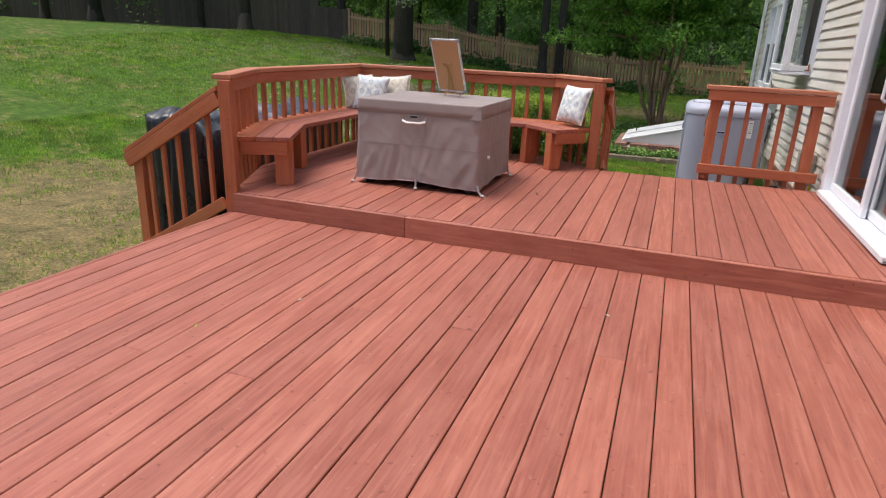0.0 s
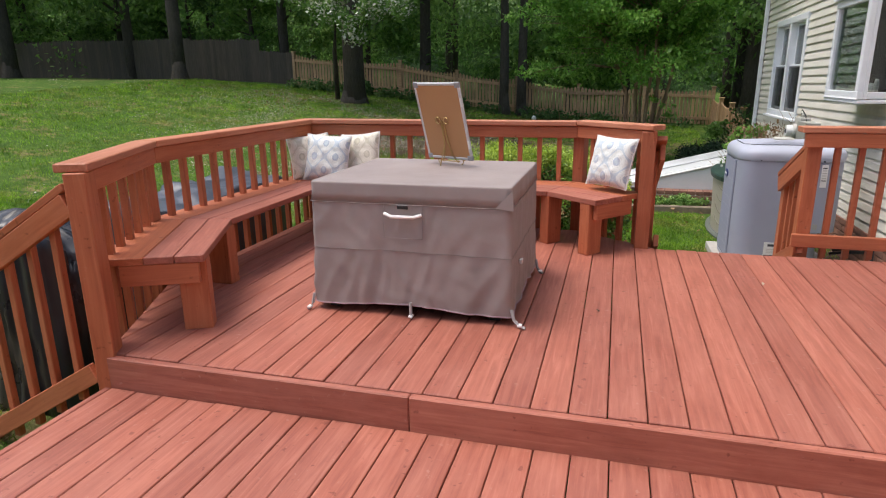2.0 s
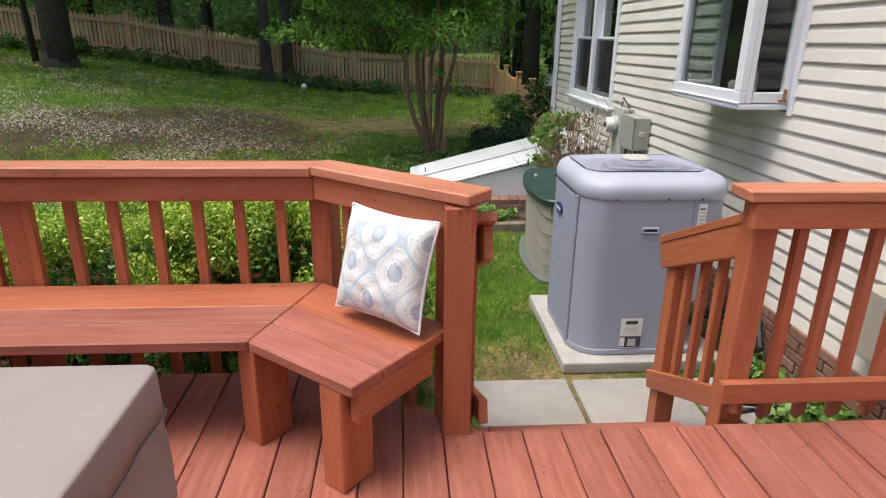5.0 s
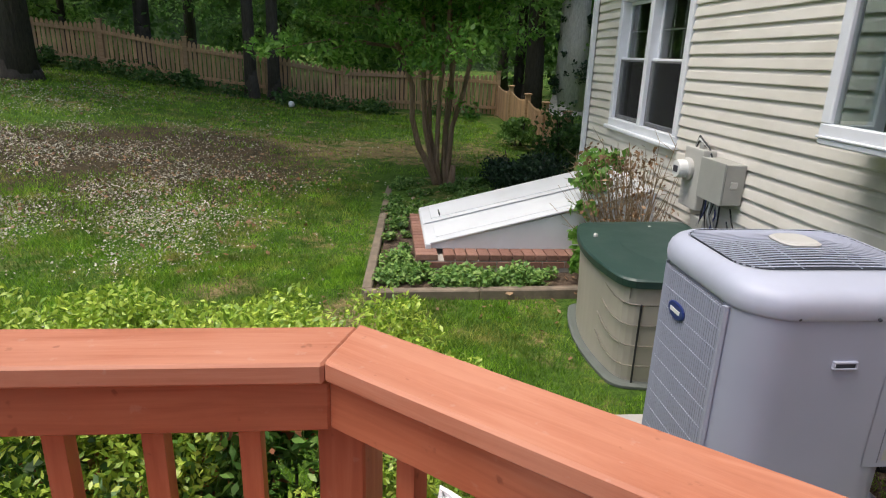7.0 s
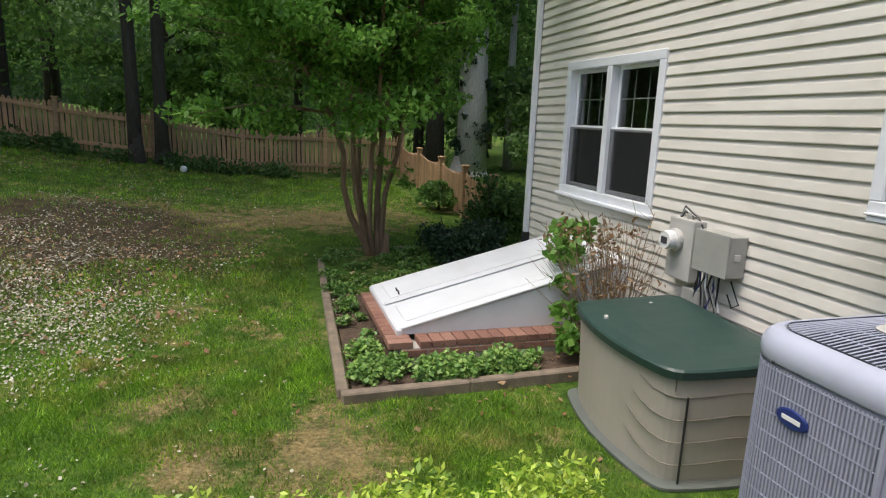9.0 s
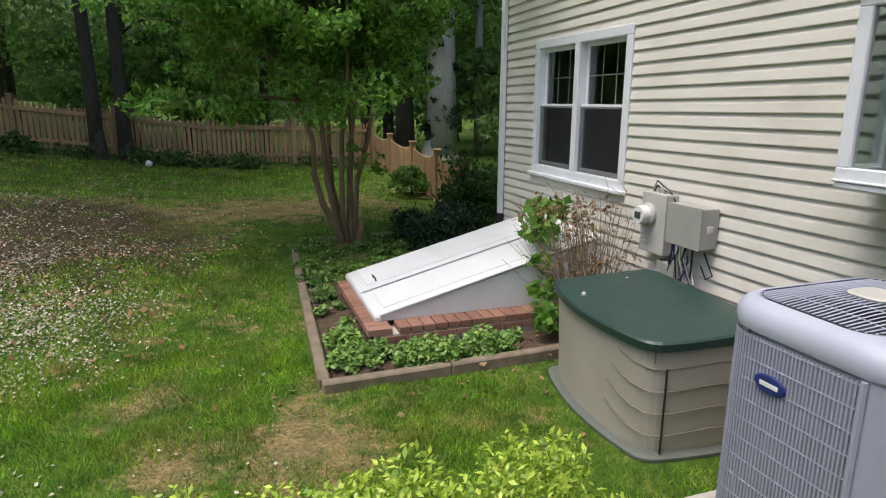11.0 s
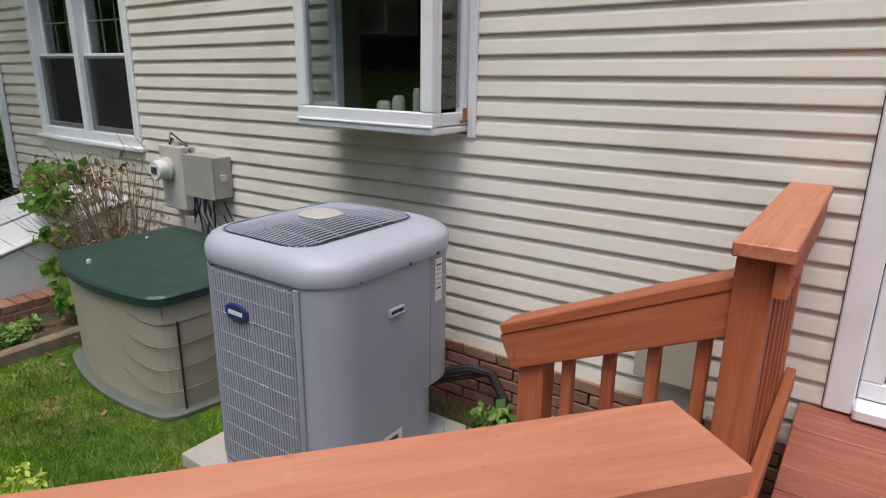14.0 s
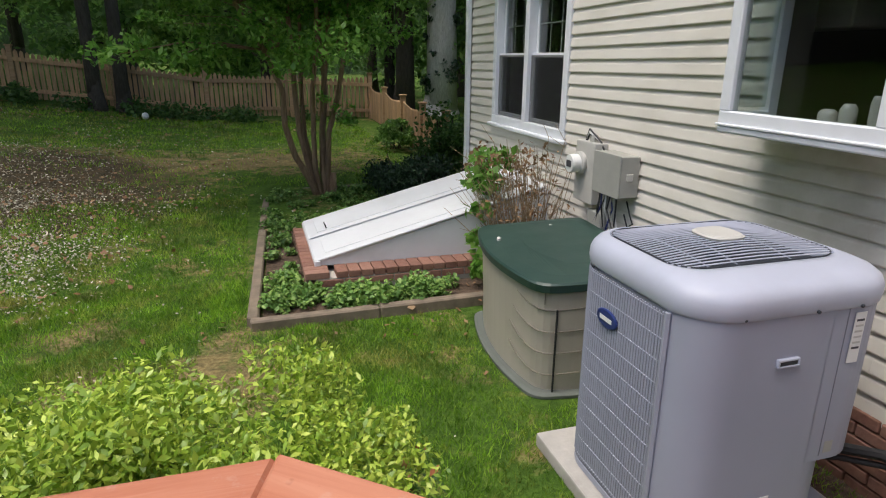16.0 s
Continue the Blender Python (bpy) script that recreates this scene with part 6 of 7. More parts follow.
# ---- storage bin ----
def storage_bin():
    m = Matrix.Translation((0.675, 9.55, -0.43)) @ pose(0, 0, 0, 0, 0, -4.5)
    b = thing("storage_bin", (1.1, 10.3, -0.43), "tan plastic garden storage bin with a dark green lid", "storage bin")
    W, L = 0.74, 1.21
    def outline(g, bow):
        left = [(-bow * (1 - (2 * t - 1) ** 2) - g, L * t) for t in [k / 12 for k in range(13)]]
        front = [(W * t, -g - 0.03 * (1 - (2 * t - 1) ** 2)) for t in (0.75, 0.5, 0.25)]
        pts = [(x, y * (1 + 2 * g / L) - g) for x, y in left] + [(W + g, L + g), (W + g, -g)] + front
        return pts[::-1]
    body = []
    for z, g in ((0.0, -0.008), (0.04, -0.007), (0.045, -0.005), (0.30, 0.0), (0.60, 0.012), (0.655, 0.012)):
        body.append([(x, y, z) for x, y in rounded(outline(g, 0.10), 0.07)])
    bm = loft_bm(body)
    part("body", bm, BIN_TAN, b, "", m)
    foot = [[(x, y, z) for x, y in rounded(outline(g, 0.10), 0.07)] for z, g in ((0.0, 0.05), (0.018, 0.05), (0.026, 0.03))]
    part("foot_rim", loft_bm(foot), plain("green_grey_plastic", (0.12, 0.135, 0.12), 0.6), b, "", m)
    # thin dark tubes painting the shade of grooves round the corner, and door split
    for k in range(4):
        z = 0.14 + 0.135 * k
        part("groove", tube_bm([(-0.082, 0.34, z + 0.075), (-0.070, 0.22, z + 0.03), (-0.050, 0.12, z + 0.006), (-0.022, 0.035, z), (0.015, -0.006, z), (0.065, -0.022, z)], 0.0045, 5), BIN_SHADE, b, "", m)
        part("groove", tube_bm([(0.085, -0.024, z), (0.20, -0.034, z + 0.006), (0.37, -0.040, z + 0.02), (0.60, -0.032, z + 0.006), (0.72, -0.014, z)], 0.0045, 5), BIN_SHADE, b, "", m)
    part("door_split", box_bm(0.011, 0.010, 0.53, 0.002, at=(0.075, -0.024, 0.285)), BLACK, b, "", m)
    part("lintel_seam", tube_bm([(0.005, -0.004, 0.58), (0.005, -0.006, 0.65)], 0.004, 5), BIN_SHADE, b, "", m)
    part("latch", box_bm(0.03, 0.02, 0.02, 0.004, at=(-0.02, 0.02, 0.668)), PALE_GREY, b, "", m)
    lid = []
    for z, g, s in ((0.655, 0.035, 0), (0.70, 0.04, 0), (0.712, 0.03, 0), (0.725, -0.06, 0.3), (0.735, -0.22, 0.8)):
        lid.append([(x, y, z + 0.03 * smooth((x + 0.1) / 0.9)) for x, y in rounded(outline(g, 0.11), 0.10)])
    part("lid", loft_bm(lid), BIN_GREEN, b, "dark green lid", m, smooth=False)
    for x, y in ((-0.02, 0.80), (0.45, 1.05)):
        part("hinge_pin", lathe_bm([(0.016, 0), (0.016, 0.02), (0.008, 0.028)], 10), PALE_GREY, b, "", m @ Matrix.Translation((x, y, 0.722)))


def rounded(pts, r, seg=4):
    """The closed outline pts with its sharper corners rounded."""
    out, n = [], len(pts)
    for i in range(n):
        p, q, s = Vector(pts[i - 1]), Vector(pts[i]), Vector(pts[(i + 1) % n])
        a, b = (p - q).normalized(), (s - q).normalized()
        if a.dot(b) < -0.9:
            out += [tuple(q)]
            continue
        d = r * (1.4 if a.dot(b) < 0 else 1)
        d = min(d, (p - q).length * 0.9, (s - q).length * 0.9)
        u, v = q + a * d, q + b * d
        for k in range(seg + 1):
            t = k / seg
            out.append(tuple(u * (1 - t) ** 2 + q * 2 * t * (1 - t) + v * t * t))
    return out


storage_bin()


# ---- woodland floor and distance ----
def understory():
    rng = random.Random(77)
    c, r = [], []
    for k in range(420):
        x, y = rng.uniform(-46, 26), rng.uniform(25.2, 44)
        if x > 3:
            y -= 2
        c.append((x, y, ground_z(x, min(y, 26)) + rng.uniform(0.2, 1) ** 1.6 * 7.5))
        r.append(rng.uniform(0.8, 1.9))
    half = len(c) // 2
    tagged(new("understory", leaf_cloud("understory", c[:half], r[:half], 36000, 0.22, LEAF_WOOD, 81)), "dark undergrowth in the wood behind the fence", "undergrowth", kind="stuff")
    tagged(new("undergrowth", leaf_cloud("undergrowth", c[half:], r[half:], 42000, 0.24, LEAF_WOOD, 82)), "sunlit green undergrowth in the wood behind the fence", "undergrowth", kind="stuff")
    # a far belt of trees that closes the view
    verts, faces = [], []
    n, rows = 160, 14
    for j in range(rows):
        for i in range(n):
            a = math.tau * i / n
            p = Vector((math.cos(a) * 2.2, math.sin(a) * 2.2, j * 0.35))
            rad = 68 + 5 * noise.fractal(p, 1.0, 2.0, 4)
            z = -3 + 21 * j / (rows - 1) * (1 + 0.12 * noise.noise(p * 2.0))
            verts.append((rad * math.cos(a), rad * math.sin(a), z))
    for j in range(rows - 1):
        for i in range(n):
            faces.append((j * n + i, j * n + (i + 1) % n, (j + 1) * n + (i + 1) % n, (j + 1) * n + i))
    nm = Nodes("far_wood")
    f = nm.noise(nm.coords((1, 1, 0.7)), 0.7, 7, 0.75)
    nm.bump(f, 1.0, 1.0)
    mat = nm.done(nm.ramp(f, [(0.35, (0.04, 0.07, 0.022)), (0.55, (0.12, 0.20, 0.055)), (0.75, (0.27, 0.40, 0.12))]), 0.9)
    tagged(new("backdrop", raw("backdrop", verts, faces, mat, True)), "dark green wall of distant woodland", "woodland", kind="structure")


understory()


# ---- lawn: blades, petals, dead leaves ----
def bare(x, y):
    v = 0.0
    for cx, cy, rx, ry, k in ((-5.5, 4.0, 2.3, 4.2, 0.85), (-4.6, 16.3, 3.4, 2.8, 0.8), (-0.9, 17.8, 2.6, 1.6, 0.75), (-1.1, 10.3, 0.5, 0.9, 0.7), (-1.75, 10.3, 0.6, 0.5, 0.6), (-2.2, 11.1, 0.5, 0.4, 0.5), (0.3, 7.9, 0.9, 0.8, 0.6)):
        d = ((x - cx) / rx) ** 2 + ((y - cy) / ry) ** 2
        v = max(v, k * max(0.0, 1 - d) ** 0.7)
    return min(1.0, v * (1.0 + 1.1 * noise.noise(Vector((x * 2.1, y * 2.1, 9.0)))) + 0.5 * max(0.0, noise.noise(Vector((x * 0.8, y * 0.8, 5.0))) - 0.12))


def off_lawn(x, y):
    if x > 1.7 or (DECK_L - 0.02 < x < WALL_X and y < EDGE_Y) or (-3.25 < x < -0.2 and 4.2 < y < 7.2):
        return True
    if -0.97 < x and 10.9 < y < 15.7:
        return True
    if 0.47 < x < 1.55 and 8.0 < y < 9.12:
        return True
    if 0.6 < x and 9.4 < y < 11:
        return True
    return x > -0.1 and 6.7 < y < 7.98


def grass():
    rng = np.random.default_rng(91)
    spots = []
    for x0, x1, y0, y1, n in ((-3.6, 1.7, 7.2, 12.0, 130000), (-6, 0.2, 8, 15, 110000), (-9.5, -2.8, -1.0, 9.0, 170000), (-16, 2, 9, 23, 150000)):
        p = np.column_stack((rng.uniform(x0, x1, n), rng.uniform(y0, y1, n)))
        spots.append(p)
    p = np.vstack(spots)
    keep = []
    for x, y in p:
        if off_lawn(x, y):
            continue
        clump = 0.5 + 0.5 * noise.noise(Vector((x * 1.7, y * 1.7, 3.1)))
        b = bare(x, y)
        if rng.random() < (0.25 + 0.85 * clump) * (1 - b):
            keep.append((x, y, ground_z(x, y), clump, math.hypot(x, y - 4)))
    k = np.array(keep)
    n = len(k)
    h = (0.016 + 0.034 * k[:, 3]) * rng.uniform(0.6, 1.4, n)
    h *= 1 + 0.05 * np.maximum(0, k[:, 4] - 5)
    w = 0.0042 * (1 + 0.12 * np.maximum(0, k[:, 4] - 6))
    a = rng.uniform(0, math.tau, n)
    lean = rng.uniform(0.2, 1.3, n) * h
    la = rng.uniform(0, math.tau, n)
    v = np.empty((n, 3, 3))
    v[:, 0] = np.column_stack((k[:, 0] + np.cos(a) * w, k[:, 1] + np.sin(a) * w, k[:, 2] - 0.01))
    v[:, 1] = np.column_stack((k[:, 0] - np.cos(a) * w, k[:, 1] - np.sin(a) * w, k[:, 2] - 0.01))
    v[:, 2] = np.column_stack((k[:, 0] + np.cos(la) * lean, k[:, 1] + np.sin(la) * lean, k[:, 2] + h))
    tagged(new("grass", quads("grass", v.reshape(-1, 3), n, GRASS_BLADE, 3)), "patchy green grass blades on the lawn", "grass", kind="stuff")


grass()


def litter():
    rng = np.random.default_rng(92)
    sets = (("petals", PETAL, 0.024, ((-5.1, 13.4, 1.7, 1.9, 30000), (-3.9, 12.7, 0.8, 1.1, 9000), (-9.5, 19.0, 4.0, 1.6, 12000), (-4.5, 10.7, 1.0, 1.0, 8000), (-7.6, 16.4, 2.0, 1.5, 22000), (-9.5, 20.6, 2.2, 0.8, 8000))),
            ("dead_leaves", DRY_LEAF, 0.05, ((-4.4, 14.5, 2.2, 1.8, 2600), (-9.0, 20.6, 3.4, 1.2, 2500), (-3.7, 23.0, 1.6, 0.5, 500), (1.4, 7.4, 0.3, 0.6, 120), (0.4, 11.3, 1.0, 0.5, 260))))
    for name, mat, size, groups in sets:
        pts = []
        for cx, cy, sx, sy, n in groups:
            for x, y in rng.normal((cx, cy), (sx, sy), (n, 2)):
                f = noise.noise(Vector((x * 0.9, y * 0.9, 7.7)))
                if rng.random() < 0.45 + 1.1 * f and not (-3.3 < x < 1.75 and y < 7.3 and not x > -0.1):
                    if x < 1.7:
                        pts.append((x, y, ground_z(x, y) + (0.05 if x > -0.9 and 10.9 < y < 15 else 0.012)))
        k = np.array(pts)
        n = len(k)
        a = rng.uniform(0, math.tau, n)
        s = size * rng.uniform(0.5, 1.3, n) * (1 + 0.025 * np.hypot(k[:, 0], k[:, 1] - 6))
        c, d = np.cos(a) * s / 2, np.sin(a) * s / 2
        t = rng.normal(0, 0.3, (n, 2)) * s[:, None] * 0.5
        v = np.empty((n, 4, 3))
        v[:, 0] = k + np.column_stack((c, d, t[:, 0] + s * 0.2))
        v[:, 1] = k + np.column_stack((-d * 0.6, c * 0.6, t[:, 1] + s * 0.2))
        v[:, 2] = k + np.column_stack((-c, -d, -t[:, 0] + s * 0.2))
        v[:, 3] = k + np.column_stack((d * 0.6, -c * 0.6, -t[:, 1] + s * 0.2))
        tagged(new(name, quads(name, v.reshape(-1, 3), n, mat)), "pale fallen petals strewn over the lawn" if name == "petals" else "dry brown fallen leaves on the lawn", "leaf litter", kind="stuff")


litter()


# ---- things on the deck ----
def covered_table():
    x0, x1, y0, y1, zt, zb = -2.105, -1.035, 4.985, 5.975, 0.868, 0.225
    t = thing("covered_table", ((x0 + x1) / 2, (y0 + y1) / 2, UPPER), "taupe fabric cover with a white handle over a square patio table", "furniture cover")
    rng = random.Random(5)
    n = 260
    loops = []

    def wrinkle(u, z, amp):
        p = Vector((u * 7.0, z * 3.0, 1.7))
        folds = noise.noise(Vector((u * 5.5, z * 0.9, 4.0))) * 0.9 + 0.4 * noise.noise(Vector((u * 11, z * 2.4, 7.0)))
        crease = 0.5 - abs(noise.noise(Vector((u * 6 - z * 4.0, z * 1.2 + u * 1.5, 11.0)))) * 2.4
        slack = 0.45 - abs(noise.noise(Vector((u * 4.5 + z * 9.0, z * 3.0 - u * 2.0, 3.0)))) * 3.6
        return amp * (0.5 * folds + 0.5 * crease + 0.30 * max(-0.5, slack))

    levels = [(zt, -0.45, 0), (zt + 0.003, -0.25, 0), (zt + 0.002, -0.10, 0), (zt + 0.001, -0.03, 0), (zt, -0.006, 0), (zt - 0.0003, -0.004, 0.0003), (zt - 0.002, 0.000, 0.0006), (zt - 0.005, 0.002, 0.001), (zt - 0.012, 0.003, 0.002), (zt - 0.06, 0.004, 0.006), (zt - 0.105, 0.006, 0.010)]
    steps = 26
    low = [(zt - 0.100 - (zt - 0.100 - zb) * k / steps, 0.004 + 0.012 * k / steps, 0.011 + 0.013 * k / steps) for k in range(steps + 1)]

    def loop(z, g, amp, hang=0.0):
        r = max(0.012, 0.03 + g * 0.4)
        q = dense(rounded_rect(x0 - g, x1 + g, y0 - g, y1 + g, min(r, 0.028), 4), n)
        out = []
        cx, cy = (x0 + x1) / 2, (y0 + y1) / 2
        for i, (x, y) in enumerate(q):
            a = math.atan2(y - cy, x - cx)
            w = wrinkle(a, z, amp)
            d = Vector((x - cx, y - cy)).normalized()
            pull = hang * (0.012 * math.cos(4 * a) - 0.012)
            out.append((x + d.x * w, y + d.y * w, z + pull))
        return out
    part("top_panel", loft_bm([loop(*l) for l in levels[::-1]]), CLOTH, t, smooth=True)
    part("skirt", loft_bm([loop(z, g, a, hang=(k / steps) ** 2) for k, (z, g, a) in enumerate(low)][::-1], cap=False), CLOTH, t, smooth=True)
    part("top_piping", tube_bm(loop(zt - 0.106, 0.0085, 0.009), 0.0022, 5, closed=True), CLOTH_TRIM, t)
    mid = low[12]
    part("mid_seam", tube_bm(loop(mid[0], mid[1] + 0.002, mid[2], 0.21), 0.0016, 5, closed=True), CLOTH_TRIM, t)
    part("hem", tube_bm(loop(zb, low[-1][1], low[-1][2], 1.0), 0.0042, 5, closed=True), CLOTH_HEM, t, "faded pink hem")
    # handle pocket on the front
    yf = y0 - 0.022
    xc = -1.585
    part("handle", tube_bm([(xc - 0.10, yf + 0.004, 0.715), (xc - 0.06, yf - 0.012, 0.704), (xc + 0.06, yf - 0.012, 0.704), (xc + 0.10, yf + 0.004, 0.715)], 0.009, 6), WHITE_STRAP, t, "white webbing handle")
    part("maker_tab", box_bm(0.06, 0.006, 0.022, 0.003, at=(xc, yf + 0.002, 0.752)), BLACK, t)
    for s in (-1, 1):
        part("pocket_seam", tube_bm([(xc + s * 0.105, yf + 0.006, 0.775), (xc + s * 0.107, yf + 0.002, 0.68), (xc + s * 0.104, yf + 0.004, 0.59)], 0.0018, 5), CLOTH_TRIM, t)
    part("pocket_seam", tube_bm([(xc - 0.104, yf + 0.004, 0.59), (xc, yf + 0.002, 0.588), (xc + 0.104, yf + 0.004, 0.59)], 0.0018, 5), CLOTH_TRIM, t)
    # straps with buckles at the hem
    for x, y, dx, dy in ((x0 - 0.01, y0 - 0.01, -0.035, -0.03), (-1.55, y0 - 0.03, 0.003, -0.012), (x1 + 0.015, y0 - 0.01, 0.075, -0.025), (x1 + 0.02, y1 - 0.06, 0.05, -0.02)):
        s = part("strap", tube_bm([(x, y, zb + 0.02), (x + dx * 0.2, y + dy * 0.3, zb - 0.03), (x + dx * 0.6, y + dy * 0.7, UPPER + 0.012), (x + dx, y + dy, UPPER + 0.008)], 0.009, 5), STRAP, t)
        part("buckle", box_bm(0.024, 0.03, 0.012, 0.003, at=(x + dx * 0.62, y + dy * 0.72, UPPER + 0.018)), WHITE_STRAP, s)
    # folded corners of the top panel
    for cx, cy, sx, sy in ((x1 + 0.010, y0 - 0.010, -1, 1),):
        bm = bmesh.new()
        q = [(cx, cy, zt - 0.012), (cx + sx * 0.085, cy - 0.002, zt - 0.104), (cx - sx * 0.007, cy - 0.006, zt - 0.112), (cx - sx * 0.002, cy + sy * 0.05, zt - 0.108), (cx + sx * 0.02, cy + 0.03, zt - 0.09)]
        v = [bm.verts.new(p) for p in q]
        for f in ((0, 1, 2), (0, 2, 3), (0, 3, 4), (0, 4, 1), (1, 4, 3, 2)):
            bm.faces.new([v[i] for i in f])
        bmesh.ops.recalc_face_normals(bm, faces=bm.faces)
        part("corner_fold", bm, CLOTH, t)
    # side vent flap
    part("side_toggle", box_bm(0.016, 0.04, 0.024, 0.003, at=(x1 + 0.026, y0 + 0.22, 0.44)), WHITE_STRAP, t)
    # the table under the cover
    for x in (x0 + 0.08, x1 - 0.08):
        for y in (y0 + 0.08, y1 - 0.08):
            part("table_leg", box_bm(0.06, 0.06, 0.66, 0.004, at=(x, y, UPPER + 0.33)), BLACK, t)
    part("table_body", box_bm(x1 - x0 - 0.06, y1 - y0 - 0.06, 0.60, 0.01, at=((x0 + x1) / 2, (y0 + y1) / 2, 0.545)), BLACK, t)


covered_table()


def easel_picture():
    u = Vector((0.925, -0.38, 0)).normalized()
    v = Vector((-0.056, -0.136, 0.46)).normalized()
    w = u.cross(v)
    o = Vector((-1.535, 5.745, 0.905))
    m = Matrix((u, v, w)).transposed().to_4x4()
    m.translation = o
    W, H = 0.335, 0.475
    pic = thing("framed_board", tuple(o), "brown-backed framed board with a worn silver edge, standing on an easel", "picture frame")
    part("backing", box_bm(W - 0.022, H - 0.022, 0.006, 0.002, at=(0, H / 2, 0.002)), CORK, pic, "brown hardboard back", m)
    part("frame", merge(box_bm(W, 0.016, 0.016, 0.003, at=(0, 0.008, 0)), box_bm(W, 0.016, 0.016, 0.003, at=(0, H - 0.008, 0)), box_bm(0.016, H - 0.032, 0.016, 0.003, at=(-W / 2 + 0.008, H / 2, 0)), box_bm(0.016, H - 0.032, 0.016, 0.003, at=(W / 2 - 0.008, H / 2, 0))), SILVER, pic, "", m)
    for sx in (-1, 1):
        for yy in (0.014, H - 0.014):
            part("corner_piece", box_bm(0.036, 0.032, 0.018, 0.003, at=(sx * (W / 2 - 0.016), yy, 0)), plain("grey_corner", (0.28, 0.28, 0.30), 0.4), pic, "", m)
    for yy in (0.10, 0.36):
        part("clip", box_bm(0.012, 0.05, 0.02, 0.002, at=(W / 2 - 0.006, yy, 0.001)), PAPER, pic, "", m)
    e = thing("wire_easel", (-1.55, 5.72, 0.868), "small gilt wire easel with curled feet and scrolls", "easel")
    z = 0.871
    def world(x, y, d):
        return tuple(o + u * x + v * y + w * d)
    for s in (-1, 1):
        foot = o + u * (0.075 * s)
        curl = [(foot.x + u.x * 0.02 * s * math.cos(a), foot.y + u.y * 0.02 * s * math.cos(a), z + 0.02 + 0.02 * math.sin(a)) for a in [k * 0.5 - 1.5 for k in range(11)]]
        part("foot", tube_bm(curl + [world(0.03 * s, 0.03, 0.014), world(0.012 * s, 0.12, 0.014), world(0.008 * s, 0.25, 0.014)], 0.0036, 6), GOLD, e)
        scroll = [world(s * (0.012 + 0.018 * (1 - math.cos(a))), 0.25 + 0.02 * math.sin(a), 0.014) for a in [k * 0.55 for k in range(11)]]
        part("scroll", tube_bm(scroll, 0.0036, 6), GOLD, e)
    rear = o + w * 0.11
    part("rear_leg", tube_bm([world(0, 0.23, 0.016), ((rear.x + o.x) / 2, (rear.y + o.y) / 2 - 0.02, 1.0), (rear.x, rear.y, z + 0.002)], 0.0036, 6), GOLD, e)
    part("ledge", tube_bm([world(-0.10, -0.004, 0.014), world(-0.10, -0.008, -0.02), world(0.10, -0.008, -0.02), world(0.10, -0.004, 0.014)], 0.0036, 6), GOLD, e)
    part("cross_wire", tube_bm([world(-0.075, -0.01, 0.012), world(0.075, -0.01, 0.012)], 0.0036, 6), GOLD, e)


easel_picture()


def pillow(m, size, thick, material, seed, label):
    n = 26
    bm = bmesh.new()
    grid = {}
    for side in (1, -1):
        for i in range(n + 1):
            for j in range(n + 1):
                a, b = 2 * i / n - 1, 2 * j / n - 1
                rim = i in (0, n) or j in (0, n)
                if side < 0 and rim:
                    grid[side, i, j] = grid[1, i, j]
                    continue
                pinch = 1 - 0.075 * (1 - a * a) * abs(b) ** 3 - 0.0
                pinch2 = 1 - 0.075 * (1 - b * b) * abs(a) ** 3
                h = thick * ((1 - a ** 4) * (1 - b ** 4)) ** 0.55 * (0.82 + 0.18 * (1 - a * a) * (1 - b * b))
                p = Vector((a * 3 + seed, b * 3, side * 2.0))
                h += 0.010 * noise.noise(p * 1.6) * (1 - a ** 6) * (1 - b ** 6)
                grid[side, i, j] = bm.verts.new((a * size / 2 * pinch2, b * size / 2 * pinch, side * h))
        for i in range(n):
            for j in range(n):
                q = [grid[side, i, j], grid[side, i + 1, j], grid[side, i + 1, j + 1], grid[side, i, j + 1]]
                bm.faces.new(q if side > 0 else q[::-1])
    th = thing("pillow", tuple(m.translation), label, "pillow", "pillows on the bench")
    part("cushion", bm, material, th, "", m, smooth=True)
    rim = []
    for i in range(n):
        rim.append(grid_point(size, i, 0, n))
    for j in range(n):
        rim.append(grid_point(size, n, j, n))
    for i in range(n, 0, -1):
        rim.append(grid_point(size, i, n, n))
    for j in range(n, 0, -1):
        rim.append(grid_point(size, 0, j, n))
    part("piping", tube_bm(rim, 0.005, 5, closed=True), WHITE_STRAP, th, "", m)
    return th


def grid_point(size, i, j, n):
    a, b = 2 * i / n - 1, 2 * j / n - 1
    return (a * size / 2 * (1 - 0.075 * (1 - b * b) * abs(a) ** 3), b * size / 2 * (1 - 0.075 * (1 - a * a) * abs(b) ** 3), 0)


def leaning(x, y, z, yaw, lean, spin):
    """Stands a cushion up: face towards yaw (0: -y), leaning back, turned in its own plane."""
    return Matrix.Translation((x, y, z)) @ pose(0, 0, 0, 0, 0, yaw) @ pose(0, 0, 0, 90 - lean, 0, 0) @ pose(0, 0, 0, 0, 0, spin)


